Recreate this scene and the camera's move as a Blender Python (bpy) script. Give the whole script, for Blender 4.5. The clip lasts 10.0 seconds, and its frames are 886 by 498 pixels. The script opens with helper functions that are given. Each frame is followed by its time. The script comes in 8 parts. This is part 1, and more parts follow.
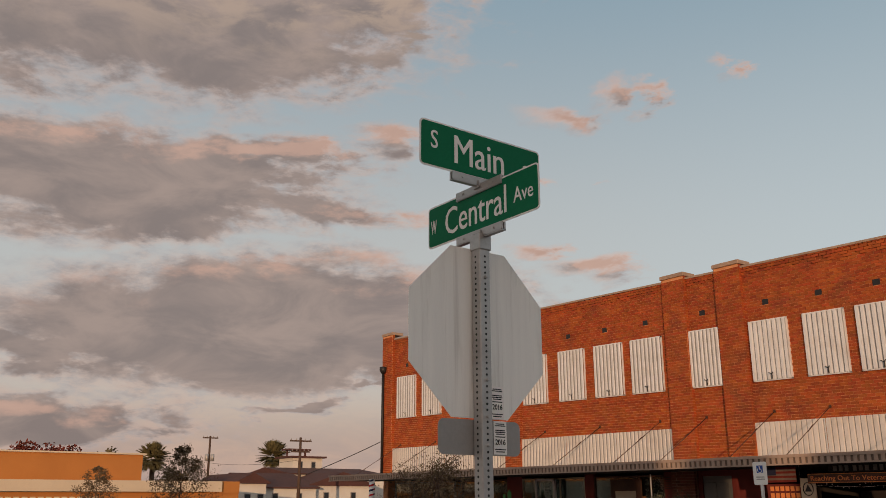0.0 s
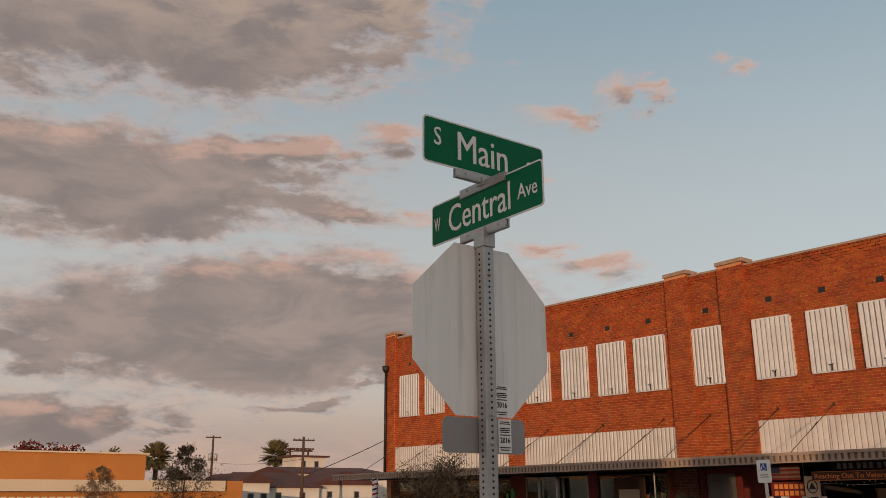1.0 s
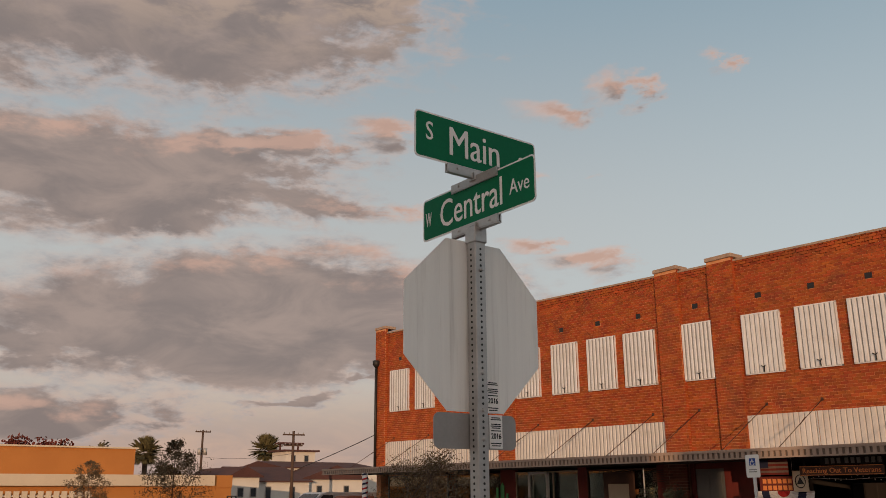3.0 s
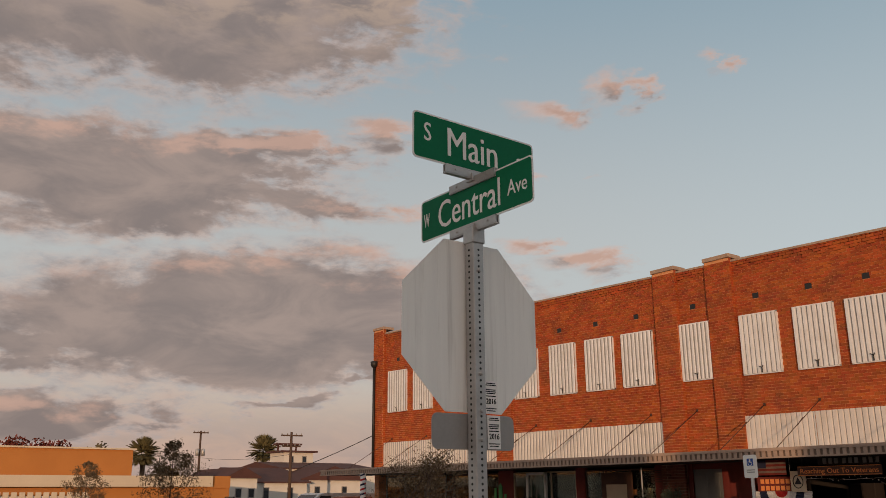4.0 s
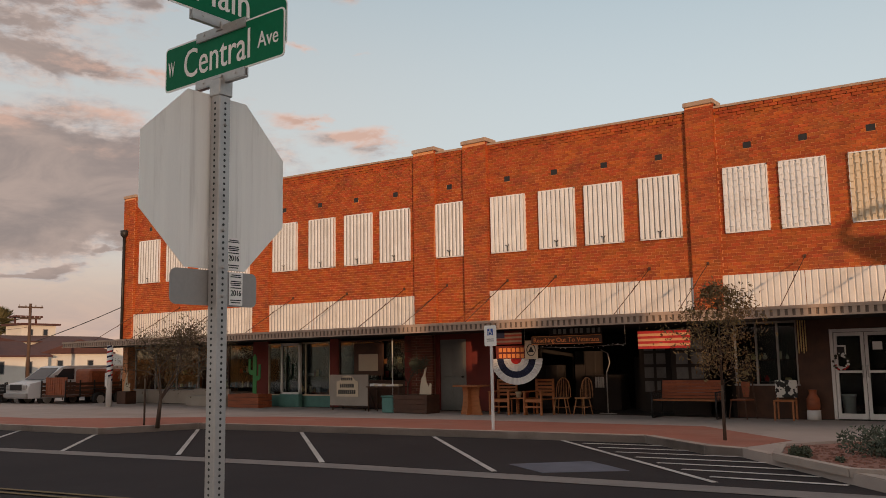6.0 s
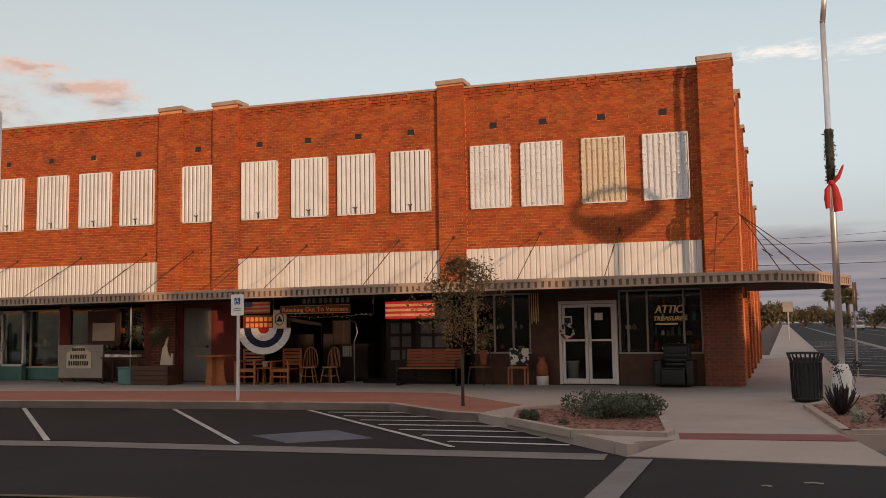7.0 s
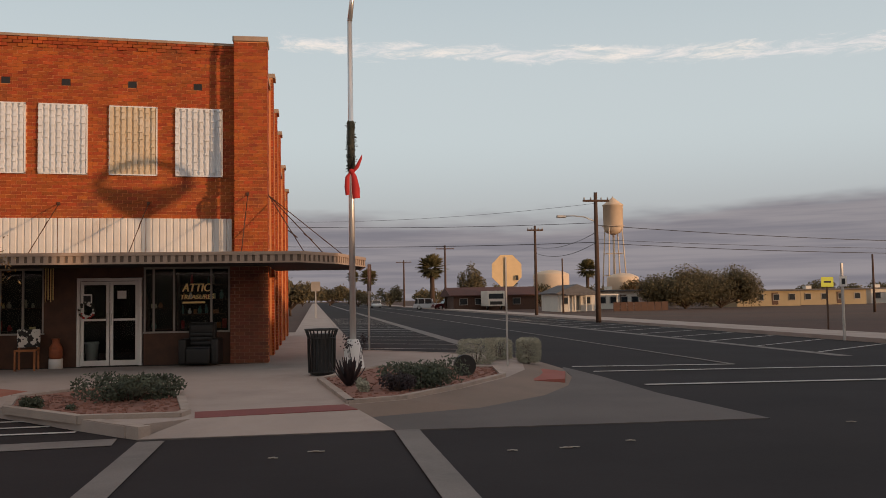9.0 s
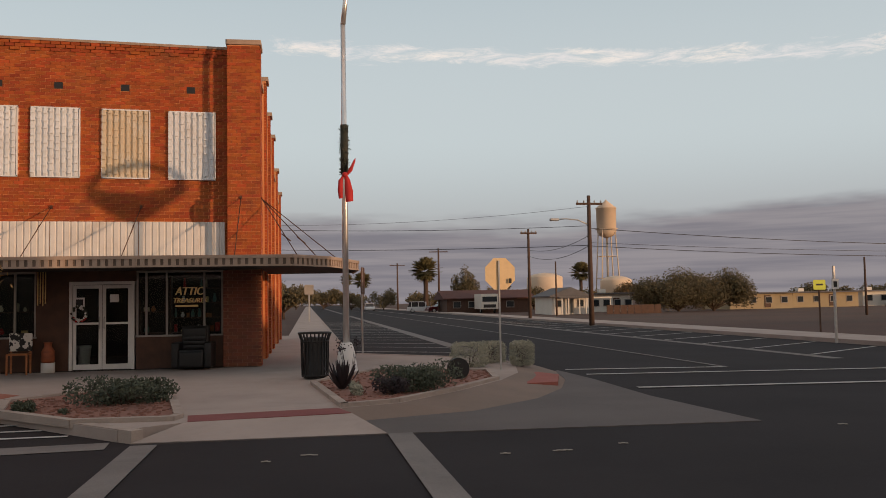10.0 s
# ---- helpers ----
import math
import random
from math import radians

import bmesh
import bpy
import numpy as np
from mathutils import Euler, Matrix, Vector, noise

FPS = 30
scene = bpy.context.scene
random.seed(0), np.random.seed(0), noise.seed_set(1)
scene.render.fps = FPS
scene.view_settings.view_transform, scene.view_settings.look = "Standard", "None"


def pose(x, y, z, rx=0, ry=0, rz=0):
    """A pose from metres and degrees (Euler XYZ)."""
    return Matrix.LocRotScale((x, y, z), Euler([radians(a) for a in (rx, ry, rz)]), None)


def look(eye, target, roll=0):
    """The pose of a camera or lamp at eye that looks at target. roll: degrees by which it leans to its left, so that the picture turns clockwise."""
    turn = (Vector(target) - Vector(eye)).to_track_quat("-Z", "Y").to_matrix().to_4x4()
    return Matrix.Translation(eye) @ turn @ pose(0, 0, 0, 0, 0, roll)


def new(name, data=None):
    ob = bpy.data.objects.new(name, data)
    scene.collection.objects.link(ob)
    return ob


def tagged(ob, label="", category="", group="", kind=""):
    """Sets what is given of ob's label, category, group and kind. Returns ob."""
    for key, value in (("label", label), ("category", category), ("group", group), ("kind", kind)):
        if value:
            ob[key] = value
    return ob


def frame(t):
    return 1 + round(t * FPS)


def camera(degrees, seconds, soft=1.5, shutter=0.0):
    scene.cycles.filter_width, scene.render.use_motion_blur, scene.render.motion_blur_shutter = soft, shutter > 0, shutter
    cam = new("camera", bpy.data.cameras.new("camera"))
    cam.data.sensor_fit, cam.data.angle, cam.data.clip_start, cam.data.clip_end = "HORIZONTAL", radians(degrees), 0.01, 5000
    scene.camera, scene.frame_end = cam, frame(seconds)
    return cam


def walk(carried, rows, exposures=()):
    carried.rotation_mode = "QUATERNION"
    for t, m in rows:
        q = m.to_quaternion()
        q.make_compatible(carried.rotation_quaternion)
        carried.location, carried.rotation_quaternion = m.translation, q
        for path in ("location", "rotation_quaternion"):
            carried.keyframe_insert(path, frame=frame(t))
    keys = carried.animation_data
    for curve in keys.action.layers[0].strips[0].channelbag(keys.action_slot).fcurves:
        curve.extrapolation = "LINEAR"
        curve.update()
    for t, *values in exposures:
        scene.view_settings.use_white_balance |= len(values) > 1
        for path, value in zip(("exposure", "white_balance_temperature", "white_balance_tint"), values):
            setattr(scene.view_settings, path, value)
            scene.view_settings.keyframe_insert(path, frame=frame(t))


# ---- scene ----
cam = camera(53.60, 10.0, soft=0.65, shutter=0.0)
PATH = [
    (0, look((0.866, -21.290, 1.497), (-6.854, -15.558, 4.246), -0.17)),
    (0.5, look((0.840, -21.277, 1.498), (-6.905, -15.578, 4.243), -0.42)),
    (1, look((0.844, -21.282, 1.496), (-6.893, -15.569, 4.233), -0.33)),
    (1.5, look((0.838, -21.276, 1.501), (-6.878, -15.525, 4.219), -0.35)),
    (2, look((0.836, -21.278, 1.498), (-6.894, -15.545, 4.213), -0.24)),
    (2.5, look((0.830, -21.277, 1.502), (-6.868, -15.482, 4.178), -0.28)),
    (4, look((0.836, -21.282, 1.501), (-6.835, -15.455, 4.187), -0.39)),
    (4.5, look((0.833, -21.283, 1.493), (-6.811, -15.409, 4.153), -0.49)),
    (4.8, look((0.828, -21.282, 1.493), (-6.791, -15.332, 4.051), -0.36)),
    (5, look((0.823, -21.273, 1.480), (-6.677, -15.051, 3.723), -0.20)),
    (5.5, look((0.844, -21.262, 1.439), (-6.175, -14.315, 3.010), -0.40)),
    (5.8, look((0.848, -21.237, 1.430), (-5.578, -13.694, 2.767), -0.73)),
    (6, look((0.882, -21.227, 1.424), (-5.123, -13.334, 2.710), -0.94)),
    (6.2, look((0.854, -21.199, 1.437), (-4.639, -12.935, 2.675), -1.08)),
    (7.3, look((0.888, -21.168, 1.453), (-2.142, -11.667, 2.206), -0.78)),
    (7.5, look((0.903, -21.139, 1.441), (-1.594, -11.480, 2.111), -0.74)),
    (7.7, look((0.908, -21.152, 1.451), (-0.174, -11.230, 2.075), -0.69)),
    (7.8, look((0.916, -21.131, 1.457), (0.588, -11.155, 2.062), -0.68)),
    (7.9, look((0.985, -21.086, 1.448), (1.143, -11.104, 2.029), -0.49)),
    (8, look((1.019, -21.105, 1.451), (1.527, -11.132, 1.987), -0.60)),
    (8.2, look((0.986, -21.026, 1.433), (2.191, -11.109, 1.890), -0.71)),
    (8.3, look((0.987, -21.029, 1.427), (2.454, -11.148, 1.881), -0.67)),
    (8.5, look((1.038, -21.019, 1.433), (2.637, -11.161, 1.942), -0.77)),
    (9, look((1.063, -21.030, 1.437), (2.522, -11.153, 2.001), -0.95)),
    (9.5, look((1.070, -21.019, 1.426), (2.593, -11.151, 1.988), -0.94)),
    (10, look((1.066, -21.044, 1.440), (2.598, -11.181, 2.037), -1.02)),
]
walk(cam, PATH, exposures=[(0.0, -0.26), (4.5, -0.26), (5.5, -0.14), (6.2, 0.06), (7.5, 0.14), (8.5, -0.05), (10.0, -0.09)])

# ---- world, sun ----
SUN_TO = Vector((0.755, -0.655, 0.055)).normalized()   # towards the sun


def nodes_of(owner):
    owner.use_nodes = True
    tree = owner.node_tree
    tree.nodes.clear()
    return tree


class Net:
    """Short hand for shader nodes."""

    def __init__(self, tree):
        self.t = tree

    def add(self, kind, **props):
        n = self.t.nodes.new(kind)
        for k, v in props.items():
            setattr(n, k, v)
        return n

    def put(self, socket, value):
        if isinstance(value, bpy.types.NodeSocket):
            self.t.links.new(value, socket)
        elif value is not None:
            socket.default_value = value

    def m(self, op, a, b=None, c=None, clamp=False):
        n = self.add("ShaderNodeMath", operation=op, use_clamp=clamp)
        for i, v in enumerate((a, b, c)):
            self.put(n.inputs[i], v)
        return n.outputs[0]

    def mix(self, f, a, b, blend="MIX"):
        n = self.add("ShaderNodeMix", data_type="RGBA", blend_type=blend)
        self.put(n.inputs[0], f)
        for i, v in ((6, a), (7, b)):
            self.put(n.inputs[i], (*v, 1) if isinstance(v, tuple) and len(v) == 3 else v)
        return n.outputs[2]

    def noise(self, vec, scale, detail=4.0, rough=0.55, dist=0.0):
        n = self.add("ShaderNodeTexNoise")
        self.put(n.inputs["Vector"], vec)
        n.inputs["Scale"].default_value, n.inputs["Detail"].default_value = scale, detail
        n.inputs["Roughness"].default_value, n.inputs["Distortion"].default_value = rough, dist
        return n.outputs["Fac"]

    def smooth(self, v, lo, hi):
        n = self.add("ShaderNodeMapRange", interpolation_type="SMOOTHSTEP")
        self.put(n.inputs[0], v)
        n.inputs[1].default_value, n.inputs[2].default_value = lo, hi
        return n.outputs[0]

    def scaled(self, vec, sx, sy, sz):
        n = self.add("ShaderNodeMapping", vector_type="POINT")
        self.put(n.inputs[0], vec)
        n.inputs["Scale"].default_value = (sx, sy, sz)
        return n.outputs[0]


def make_world():
    world = bpy.data.worlds.new("evening_sky")
    scene.world = world
    n = Net(nodes_of(world))
    sky = n.add("ShaderNodeTexSky", sky_type="NISHITA", sun_disc=False)
    sky.sun_elevation = math.asin(SUN_TO.z) + radians(3.0)
    sky.sun_rotation = math.atan2(SUN_TO.x, SUN_TO.y)
    sky.air_density, sky.dust_density, sky.ozone_density = 1.0, 1.5, 1.0
    d = n.add("ShaderNodeTexCoord").outputs["Generated"]
    xyz = n.add("ShaderNodeSeparateXYZ")
    n.put(xyz.inputs[0], d)
    x, y, z = xyz.outputs
    # azimuth (degrees, to the left of the shop front's normal) and elevation
    az = n.m("MULTIPLY", n.m("ARCTAN2", n.m("MULTIPLY", x, -1.0), y), 57.2958)
    el = n.m("MULTIPLY", n.m("ARCSINE", z), 57.2958)
    base = n.mix(1.0, sky.outputs[0], (SKY_GAIN, SKY_GAIN * 0.99, SKY_GAIN * 1.0), "MULTIPLY")
    west = n.smooth(az, 20.0, 60.0)
    low = n.mix(west, (0.36, 0.335, 0.365), (0.70, 0.46, 0.34))
    mid = n.mix(west, (0.63, 0.69, 0.71), (0.62, 0.62, 0.60))
    haze = n.mix(n.smooth(el, 0.0, 11.0), low, mid)
    haze = n.mix(n.smooth(el, 12.0, 38.0), haze, (0.29, 0.42, 0.51))
    # overhead sky, out of view, brightened to lift the light on the ground
    haze = n.mix(n.smooth(el, 40.0, 68.0), haze, (0.76, 0.58, 0.49))
    base = n.mix(0.85, base, haze)
    # warm glow round the setting sun
    vm = n.add("ShaderNodeVectorMath", operation="DOT_PRODUCT")
    n.put(vm.inputs[0], d)
    vm.inputs[1].default_value = tuple(SUN_TO)
    near = n.m("MULTIPLY", n.smooth(vm.outputs["Value"], 0.3, 1.0), n.smooth(el, 45.0, 4.0))
    base = n.mix(near, base, GLOW)
    # cloud field: soft ellipses pulled about by noise, lit from below the horizon along their tops
    def cloud_space(lift):
        comb = n.add("ShaderNodeCombineXYZ")
        n.put(comb.inputs[0], n.m("MULTIPLY", az, 0.055))
        n.put(comb.inputs[1], n.m("MULTIPLY", n.m("ADD", el, lift), 0.13))
        return comb.outputs[0]

    def density(lift):
        p = cloud_space(lift)
        e = n.m("ADD", el, lift)
        broad, mid, fine = n.noise(p, 1.5, 5.0, 0.58, 0.35), n.noise(p, 4.6, 5.0, 0.62, 0.25), n.noise(p, 12.0, 4.0, 0.65, 0.2)
        wa = n.m("ADD", az, n.m("MULTIPLY", n.m("SUBTRACT", mid, 0.5), 9.0))
        we = n.m("ADD", e, n.m("MULTIPLY", n.m("SUBTRACT", broad, 0.5), 6.5))
        cover = None
        for ca, ce, ra, re, peak in CLOUDS:
            u = n.m("DIVIDE", n.m("SUBTRACT", wa, ca), ra)
            v = n.m("DIVIDE", n.m("SUBTRACT", we, ce), re)
            one = n.m("SUBTRACT", peak, n.m("SQRT", n.m("ADD", n.m("MULTIPLY", u, u), n.m("MULTIPLY", v, v))))
            cover = one if cover is None else n.m("MAXIMUM", cover, one)
        ragged = n.m("ADD", n.m("MULTIPLY", n.m("SUBTRACT", mid, 0.5), 0.85), n.m("MULTIPLY", n.m("SUBTRACT", fine, 0.5), 0.34))
        return n.m("ADD", cover, ragged), broad, mid, fine

    dens, broad, mid_n, fine = density(0.0)
    above = density(1.3)[0]
    p = cloud_space(0.0)
    veil = n.smooth(dens, -0.30, 0.26)
    thick = n.smooth(dens, -0.05, 0.30)
    shade = n.noise(p, 3.0, 5.0, 0.6, 0.5)
    body = n.mix(n.smooth(shade, 0.30, 0.70), (0.415, 0.318, 0.278), (0.268, 0.217, 0.203))
    body = n.mix(n.m("MULTIPLY", n.smooth(el, 26.0, 33.0), n.smooth(mid_n, 0.42, 0.62)), body, (0.52, 0.385, 0.30))
    edge = n.mix(n.smooth(fine, 0.35, 0.65), (0.64, 0.47, 0.40), (0.47, 0.43, 0.43))
    rim = n.m("MULTIPLY", n.smooth(n.m("SUBTRACT", dens, above), 0.12, 0.55), n.smooth(above, 0.20, -0.22))
    cloud = n.mix(thick, edge, body)
    cloud = n.mix(n.m("MULTIPLY", rim, 0.45), cloud, (0.88, 0.52, 0.385))
    # pink murk low in the west
    murk = n.m("MULTIPLY", n.m("MULTIPLY", n.smooth(el, 7.5, 1.5), n.smooth(az, 40.0, 56.0)), 0.8)
    base = n.mix(murk, base, n.mix(n.smooth(shade, 0.35, 0.65), (0.62, 0.43, 0.345), (0.44, 0.345, 0.325)))
    out = n.mix(n.m("MULTIPLY", veil, 0.95), base, cloud)
    # thin white streaks and the low grey bank down the side street
    comb2 = n.add("ShaderNodeCombineXYZ")
    n.put(comb2.inputs[0], n.m("MULTIPLY", az, 0.09))
    n.put(comb2.inputs[1], n.m("MULTIPLY", el, 0.42))
    s = n.noise(comb2.outputs[0], 4.2, 8.0, 0.74, 0.8)
    s2 = n.noise(comb2.outputs[0], 1.6, 3.0, 0.5, 0.3)
    line_el = n.m("ADD", 16.3, n.m("MULTIPLY", az, 0.05))
    off = n.m("SUBTRACT", el, n.m("ADD", line_el, n.m("MULTIPLY", n.m("SUBTRACT", s2, 0.5), 1.6)))
    row = n.m("MULTIPLY", n.smooth(n.m("ABSOLUTE", off), 2.1, 0.1), n.smooth(az, 9.0, 1.0))
    low_row = n.m("MULTIPLY", n.m("MULTIPLY", n.smooth(n.m("ABSOLUTE", n.m("ADD", off, 2.1)), 0.8, 0.1), n.smooth(az, 9.0, 1.0)), 0.45)
    streak = n.smooth(n.m("ADD", n.m("SUBTRACT", s, 1.0), n.m("MAXIMUM", row, low_row)), 0.34, 0.66)
    out = n.mix(n.m("MULTIPLY", streak, 0.95), out, n.mix(n.smooth(s2, 0.4, 0.6), (0.80, 0.76, 0.75), (0.95, 0.85, 0.77)))
    bank_top = n.m("ADD", 5.2, n.m("MULTIPLY", n.m("SUBTRACT", n.noise(comb2.outputs[0], 0.8, 4.0), 0.5), 5.0))
    bank = n.m("MULTIPLY", n.smooth(n.m("SUBTRACT", bank_top, el), -0.8, 0.9), n.smooth(az, 22.0, 2.0))
    layers = n.noise(n.scaled(comb2.outputs[0], 0.4, 1.6, 1.0), 2.0, 4.0)
    out = n.mix(n.m("MULTIPLY", bank, 0.93), out, n.mix(n.smooth(layers, 0.35, 0.65), (0.205, 0.192, 0.22), (0.30, 0.272, 0.288)))
    bg = n.add("ShaderNodeBackground")
    n.put(bg.inputs[0], out)
    bg.inputs[1].default_value = SKY_STRENGTH
    n.t.links.new(bg.outputs[0], n.add("ShaderNodeOutputWorld").inputs[0])


SKY_GAIN = 0.12
GLOW = (1.12, 0.76, 0.56)
SKY_STRENGTH = 1.04
# centre azimuth and elevation, half width and half height, in degrees, and how dense the middle is
CLOUDS = [(74, 31.2, 20, 6.9, 1.0), (93, 31, 16, 10, 1.0), (62, 33.4, 11, 4.8, 1.0), (76, 19.2, 16, 3.7, 1.0), (66, 21.6, 10, 1.6, 0.7), (62, 18.2, 9, 1.5, 0.7), (90, 17, 9, 3.0, 1.0),
          (65, 10.6, 18, 4.2, 1.05), (58, 11.6, 11, 4.0, 1.0), (80, 8.6, 10, 1.6, 0.8), (80, 4.6, 13, 2.0, 0.8), (63, 5.4, 6, 0.6, 0.5), (59, 6.4, 4, 0.4, 0.45), (99, 6, 10, 5, 1.0),
          (44.4, 24.4, 7.0, 1.5, 0.34), (40.6, 25.6, 4.0, 1.5, 0.40), (33.6, 26.4, 3.0, 1.3, 0.2), (46.8, 15.6, 4.6, 1.3, 0.34), (43.6, 14.4, 5.6, 1.5, 0.42), (46, 20.6, 5.0, 0.9, 0.22), (57, 22.6, 5.0, 1.8, 0.42)]
make_world()
sun = new("sun", bpy.data.lights.new("sun", "SUN"))
sun.data.energy, sun.data.angle, sun.data.color = 2.75, radians(0.27), (1.0, 0.62, 0.36)
sun.matrix_world = look(SUN_TO * 60, (0, 0, 0))

# ---- materials ----
def surf(name, c1, c2, scale=3.0, rough=0.8, bump=0.15, metal=0.0, fine=60.0, stain=None, stain_scale=0.6, stain_amount=0.5,
         per_object=0.0, stretch=(1, 1, 1), spec=0.4, island=False, bump_dist=0.01):
    """A surface with broad tone changes, fine grain and, where wished, stains and a tone for each object."""
    mt = bpy.data.materials.new(name)
    n = Net(nodes_of(mt))
    vec = n.scaled(n.add("ShaderNodeNewGeometry").outputs["Position"] if not per_object == -1 else n.add("ShaderNodeTexCoord").outputs["Object"], *stretch)
    a = n.noise(vec, scale, 5.0, 0.6)
    b = n.noise(vec, fine, 3.0, 0.6)
    f = n.m("ADD", n.m("MULTIPLY", n.smooth(a, 0.28, 0.72), 0.65), n.m("MULTIPLY", n.smooth(b, 0.3, 0.7), 0.35))
    col = n.mix(f, c1, c2)
    if stain:
        s = n.smooth(n.noise(vec, stain_scale, 6.0, 0.65, 0.5), 0.48, 0.72)
        col = n.mix(n.m("MULTIPLY", s, stain_amount), col, stain)
    if per_object > 0:
        r = n.add("ShaderNodeNewGeometry").outputs["Random Per Island"] if island else n.add("ShaderNodeObjectInfo").outputs["Random"]
        v = n.m("ADD", 1.0 - per_object, n.m("MULTIPLY", r, 2 * per_object))
        hsv = n.add("ShaderNodeHueSaturation")
        n.put(hsv.inputs["Value"], v)
        n.put(hsv.inputs["Hue"], n.m("ADD", 0.492, n.m("MULTIPLY", n.m("FRACT", n.m("MULTIPLY", r, 7.3)), 0.016)))
        n.put(hsv.inputs["Color"], col)
        col = hsv.outputs[0]
    p = n.add("ShaderNodeBsdfPrincipled")
    n.put(p.inputs["Base Color"], col)
    n.put(p.inputs["Roughness"], n.m("ADD", rough - 0.08, n.m("MULTIPLY", b, 0.16), clamp=True))
    p.inputs["Metallic"].default_value = metal
    p.inputs["Specular IOR Level"].default_value = spec
    if bump:
        bp = n.add("ShaderNodeBump")
        bp.inputs["Strength"].default_value, bp.inputs["Distance"].default_value = bump, bump_dist
        n.put(bp.inputs["Height"], n.m("ADD", n.m("MULTIPLY", a, 0.6), n.m("MULTIPLY", b, 0.4)))
        n.put(p.inputs["Normal"], bp.outputs[0])
    n.t.links.new(p.outputs[0], n.add("ShaderNodeOutputMaterial").inputs[0])
    return mt


def glass(name, tint=(0.75, 0.8, 0.8)):
    mt = bpy.data.materials.new(name)
    n = Net(nodes_of(mt))
    fr = n.add("ShaderNodeFresnel")
    fr.inputs[0].default_value = 1.45
    tr, gl = n.add("ShaderNodeBsdfTransparent"), n.add("ShaderNodeBsdfGlossy")
    tr.inputs[0].default_value = (*tint, 1)
    gl.inputs["Roughness"].default_value = 0.03
    mx = n.add("ShaderNodeMixShader")
    n.put(mx.inputs[0], n.m("MULTIPLY", fr.outputs[0], 0.45))
    n.t.links.new(tr.outputs[0], mx.inputs[1])
    n.t.links.new(gl.outputs[0], mx.inputs[2])
    n.t.links.new(mx.outputs[0], n.add("ShaderNodeOutputMaterial").inputs[0])
    return mt


def glow(name, color, strength):
    mt = bpy.data.materials.new(name)
    n = Net(nodes_of(mt))
    e = n.add("ShaderNodeEmission")
    e.inputs[0].default_value, e.inputs[1].default_value = (*color, 1), strength
    n.t.links.new(e.outputs[0], n.add("ShaderNodeOutputMaterial").inputs[0])
    return mt


M = {}
M["brick"] = surf("brick_orange", (0.45, 0.097, 0.018), (0.27, 0.050, 0.011), 2.0, 0.85, 0.3, fine=90, stain=(0.15, 0.05, 0.028), stain_scale=0.9, stain_amount=0.5, per_object=0.2)
M["brick_joined"] = surf("brick_orange_rows", (0.45, 0.097, 0.018), (0.27, 0.050, 0.011), 2.0, 0.85, 0.3, fine=90, stain=(0.15, 0.05, 0.028), stain_scale=0.9, stain_amount=0.5, per_object=0.2, island=True)
# Darker copy of the wall brick, canopy shade put into its colour
M["brick_shaded"] = surf("shaded_red_brick", (0.22, 0.070, 0.038), (0.13, 0.045, 0.028), 2.0, 0.85, 0.3, fine=90, per_object=0.25, island=True)
# Stained aluminium with the low sun's yellow put into its base colour
M["alu_sunlit"] = surf("sun_toned_aluminium", (0.66, 0.48, 0.26), (0.58, 0.41, 0.22), 3.0, 0.5, 0.05, stain=(0.36, 0.27, 0.17), stain_scale=2.0, stain_amount=0.3)
# Darkened red and white cloth: the canopy's shade is in the colour
M["shaded_red"] = surf("shade_toned_red_cloth", (0.16, 0.02, 0.015), (0.11, 0.016, 0.012), 4.0, 0.9, 0.1)
M["shaded_white"] = surf("shade_toned_white_cloth", (0.17, 0.12, 0.10), (0.12, 0.085, 0.07), 4.0, 0.9, 0.1)
# Pale cloth stripes coloured amber as if the low sun lit them
M["sun_amber_cloth"] = surf("sun_amber_cloth", (0.66, 0.36, 0.19), (0.56, 0.28, 0.14), 4.0, 0.9, 0.1)
# Mortar for the columns, the same shade put into its colour
M["mortar_shaded"] = surf("shaded_mortar", (0.36, 0.22, 0.16), (0.27, 0.16, 0.115), 3.0, 0.95, 0.3, fine=120)
M["mortar"] = surf("mortar", (0.76, 0.36, 0.17), (0.60, 0.26, 0.115), 3.0, 0.95, 0.3, fine=120)
M["coping"] = surf("weathered_coping", (0.46, 0.33, 0.24), (0.30, 0.21, 0.16), 4.0, 0.9, 0.3)
M["white_metal"] = surf("white_corrugated_metal", (0.80, 0.81, 0.82), (0.66, 0.67, 0.68), 2.5, 0.5, 0.1, metal=0.0, stain=(0.45, 0.36, 0.28), stain_scale=1.2, stain_amount=0.25)
M["asphalt"] = surf("asphalt", (0.0262, 0.0226, 0.0238), (0.040, 0.0345, 0.036), 0.35, 0.92, 0.5, fine=28, stain=(0.038, 0.032, 0.031), stain_scale=0.5, stain_amount=0.35, spec=0.12)
M["asphalt_bay"] = surf("asphalt_bays", (0.0235, 0.0200, 0.0205), (0.035, 0.030, 0.0305), 0.5, 0.92, 0.4, fine=150, stain=(0.042, 0.036, 0.034), stain_scale=0.8, stain_amount=0.35, spec=0.15)
M["concrete"] = surf("concrete", (0.42, 0.345, 0.305), (0.345, 0.28, 0.245), 0.8, 0.9, 0.2, fine=90, stain=(0.20, 0.17, 0.15), stain_scale=0.5, stain_amount=0.4)
M["kerb"] = surf("kerb_concrete", (0.44, 0.36, 0.31), (0.32, 0.26, 0.22), 1.5, 0.9, 0.3, fine=70, stain=(0.14, 0.115, 0.10), stain_scale=1.0, stain_amount=0.5)
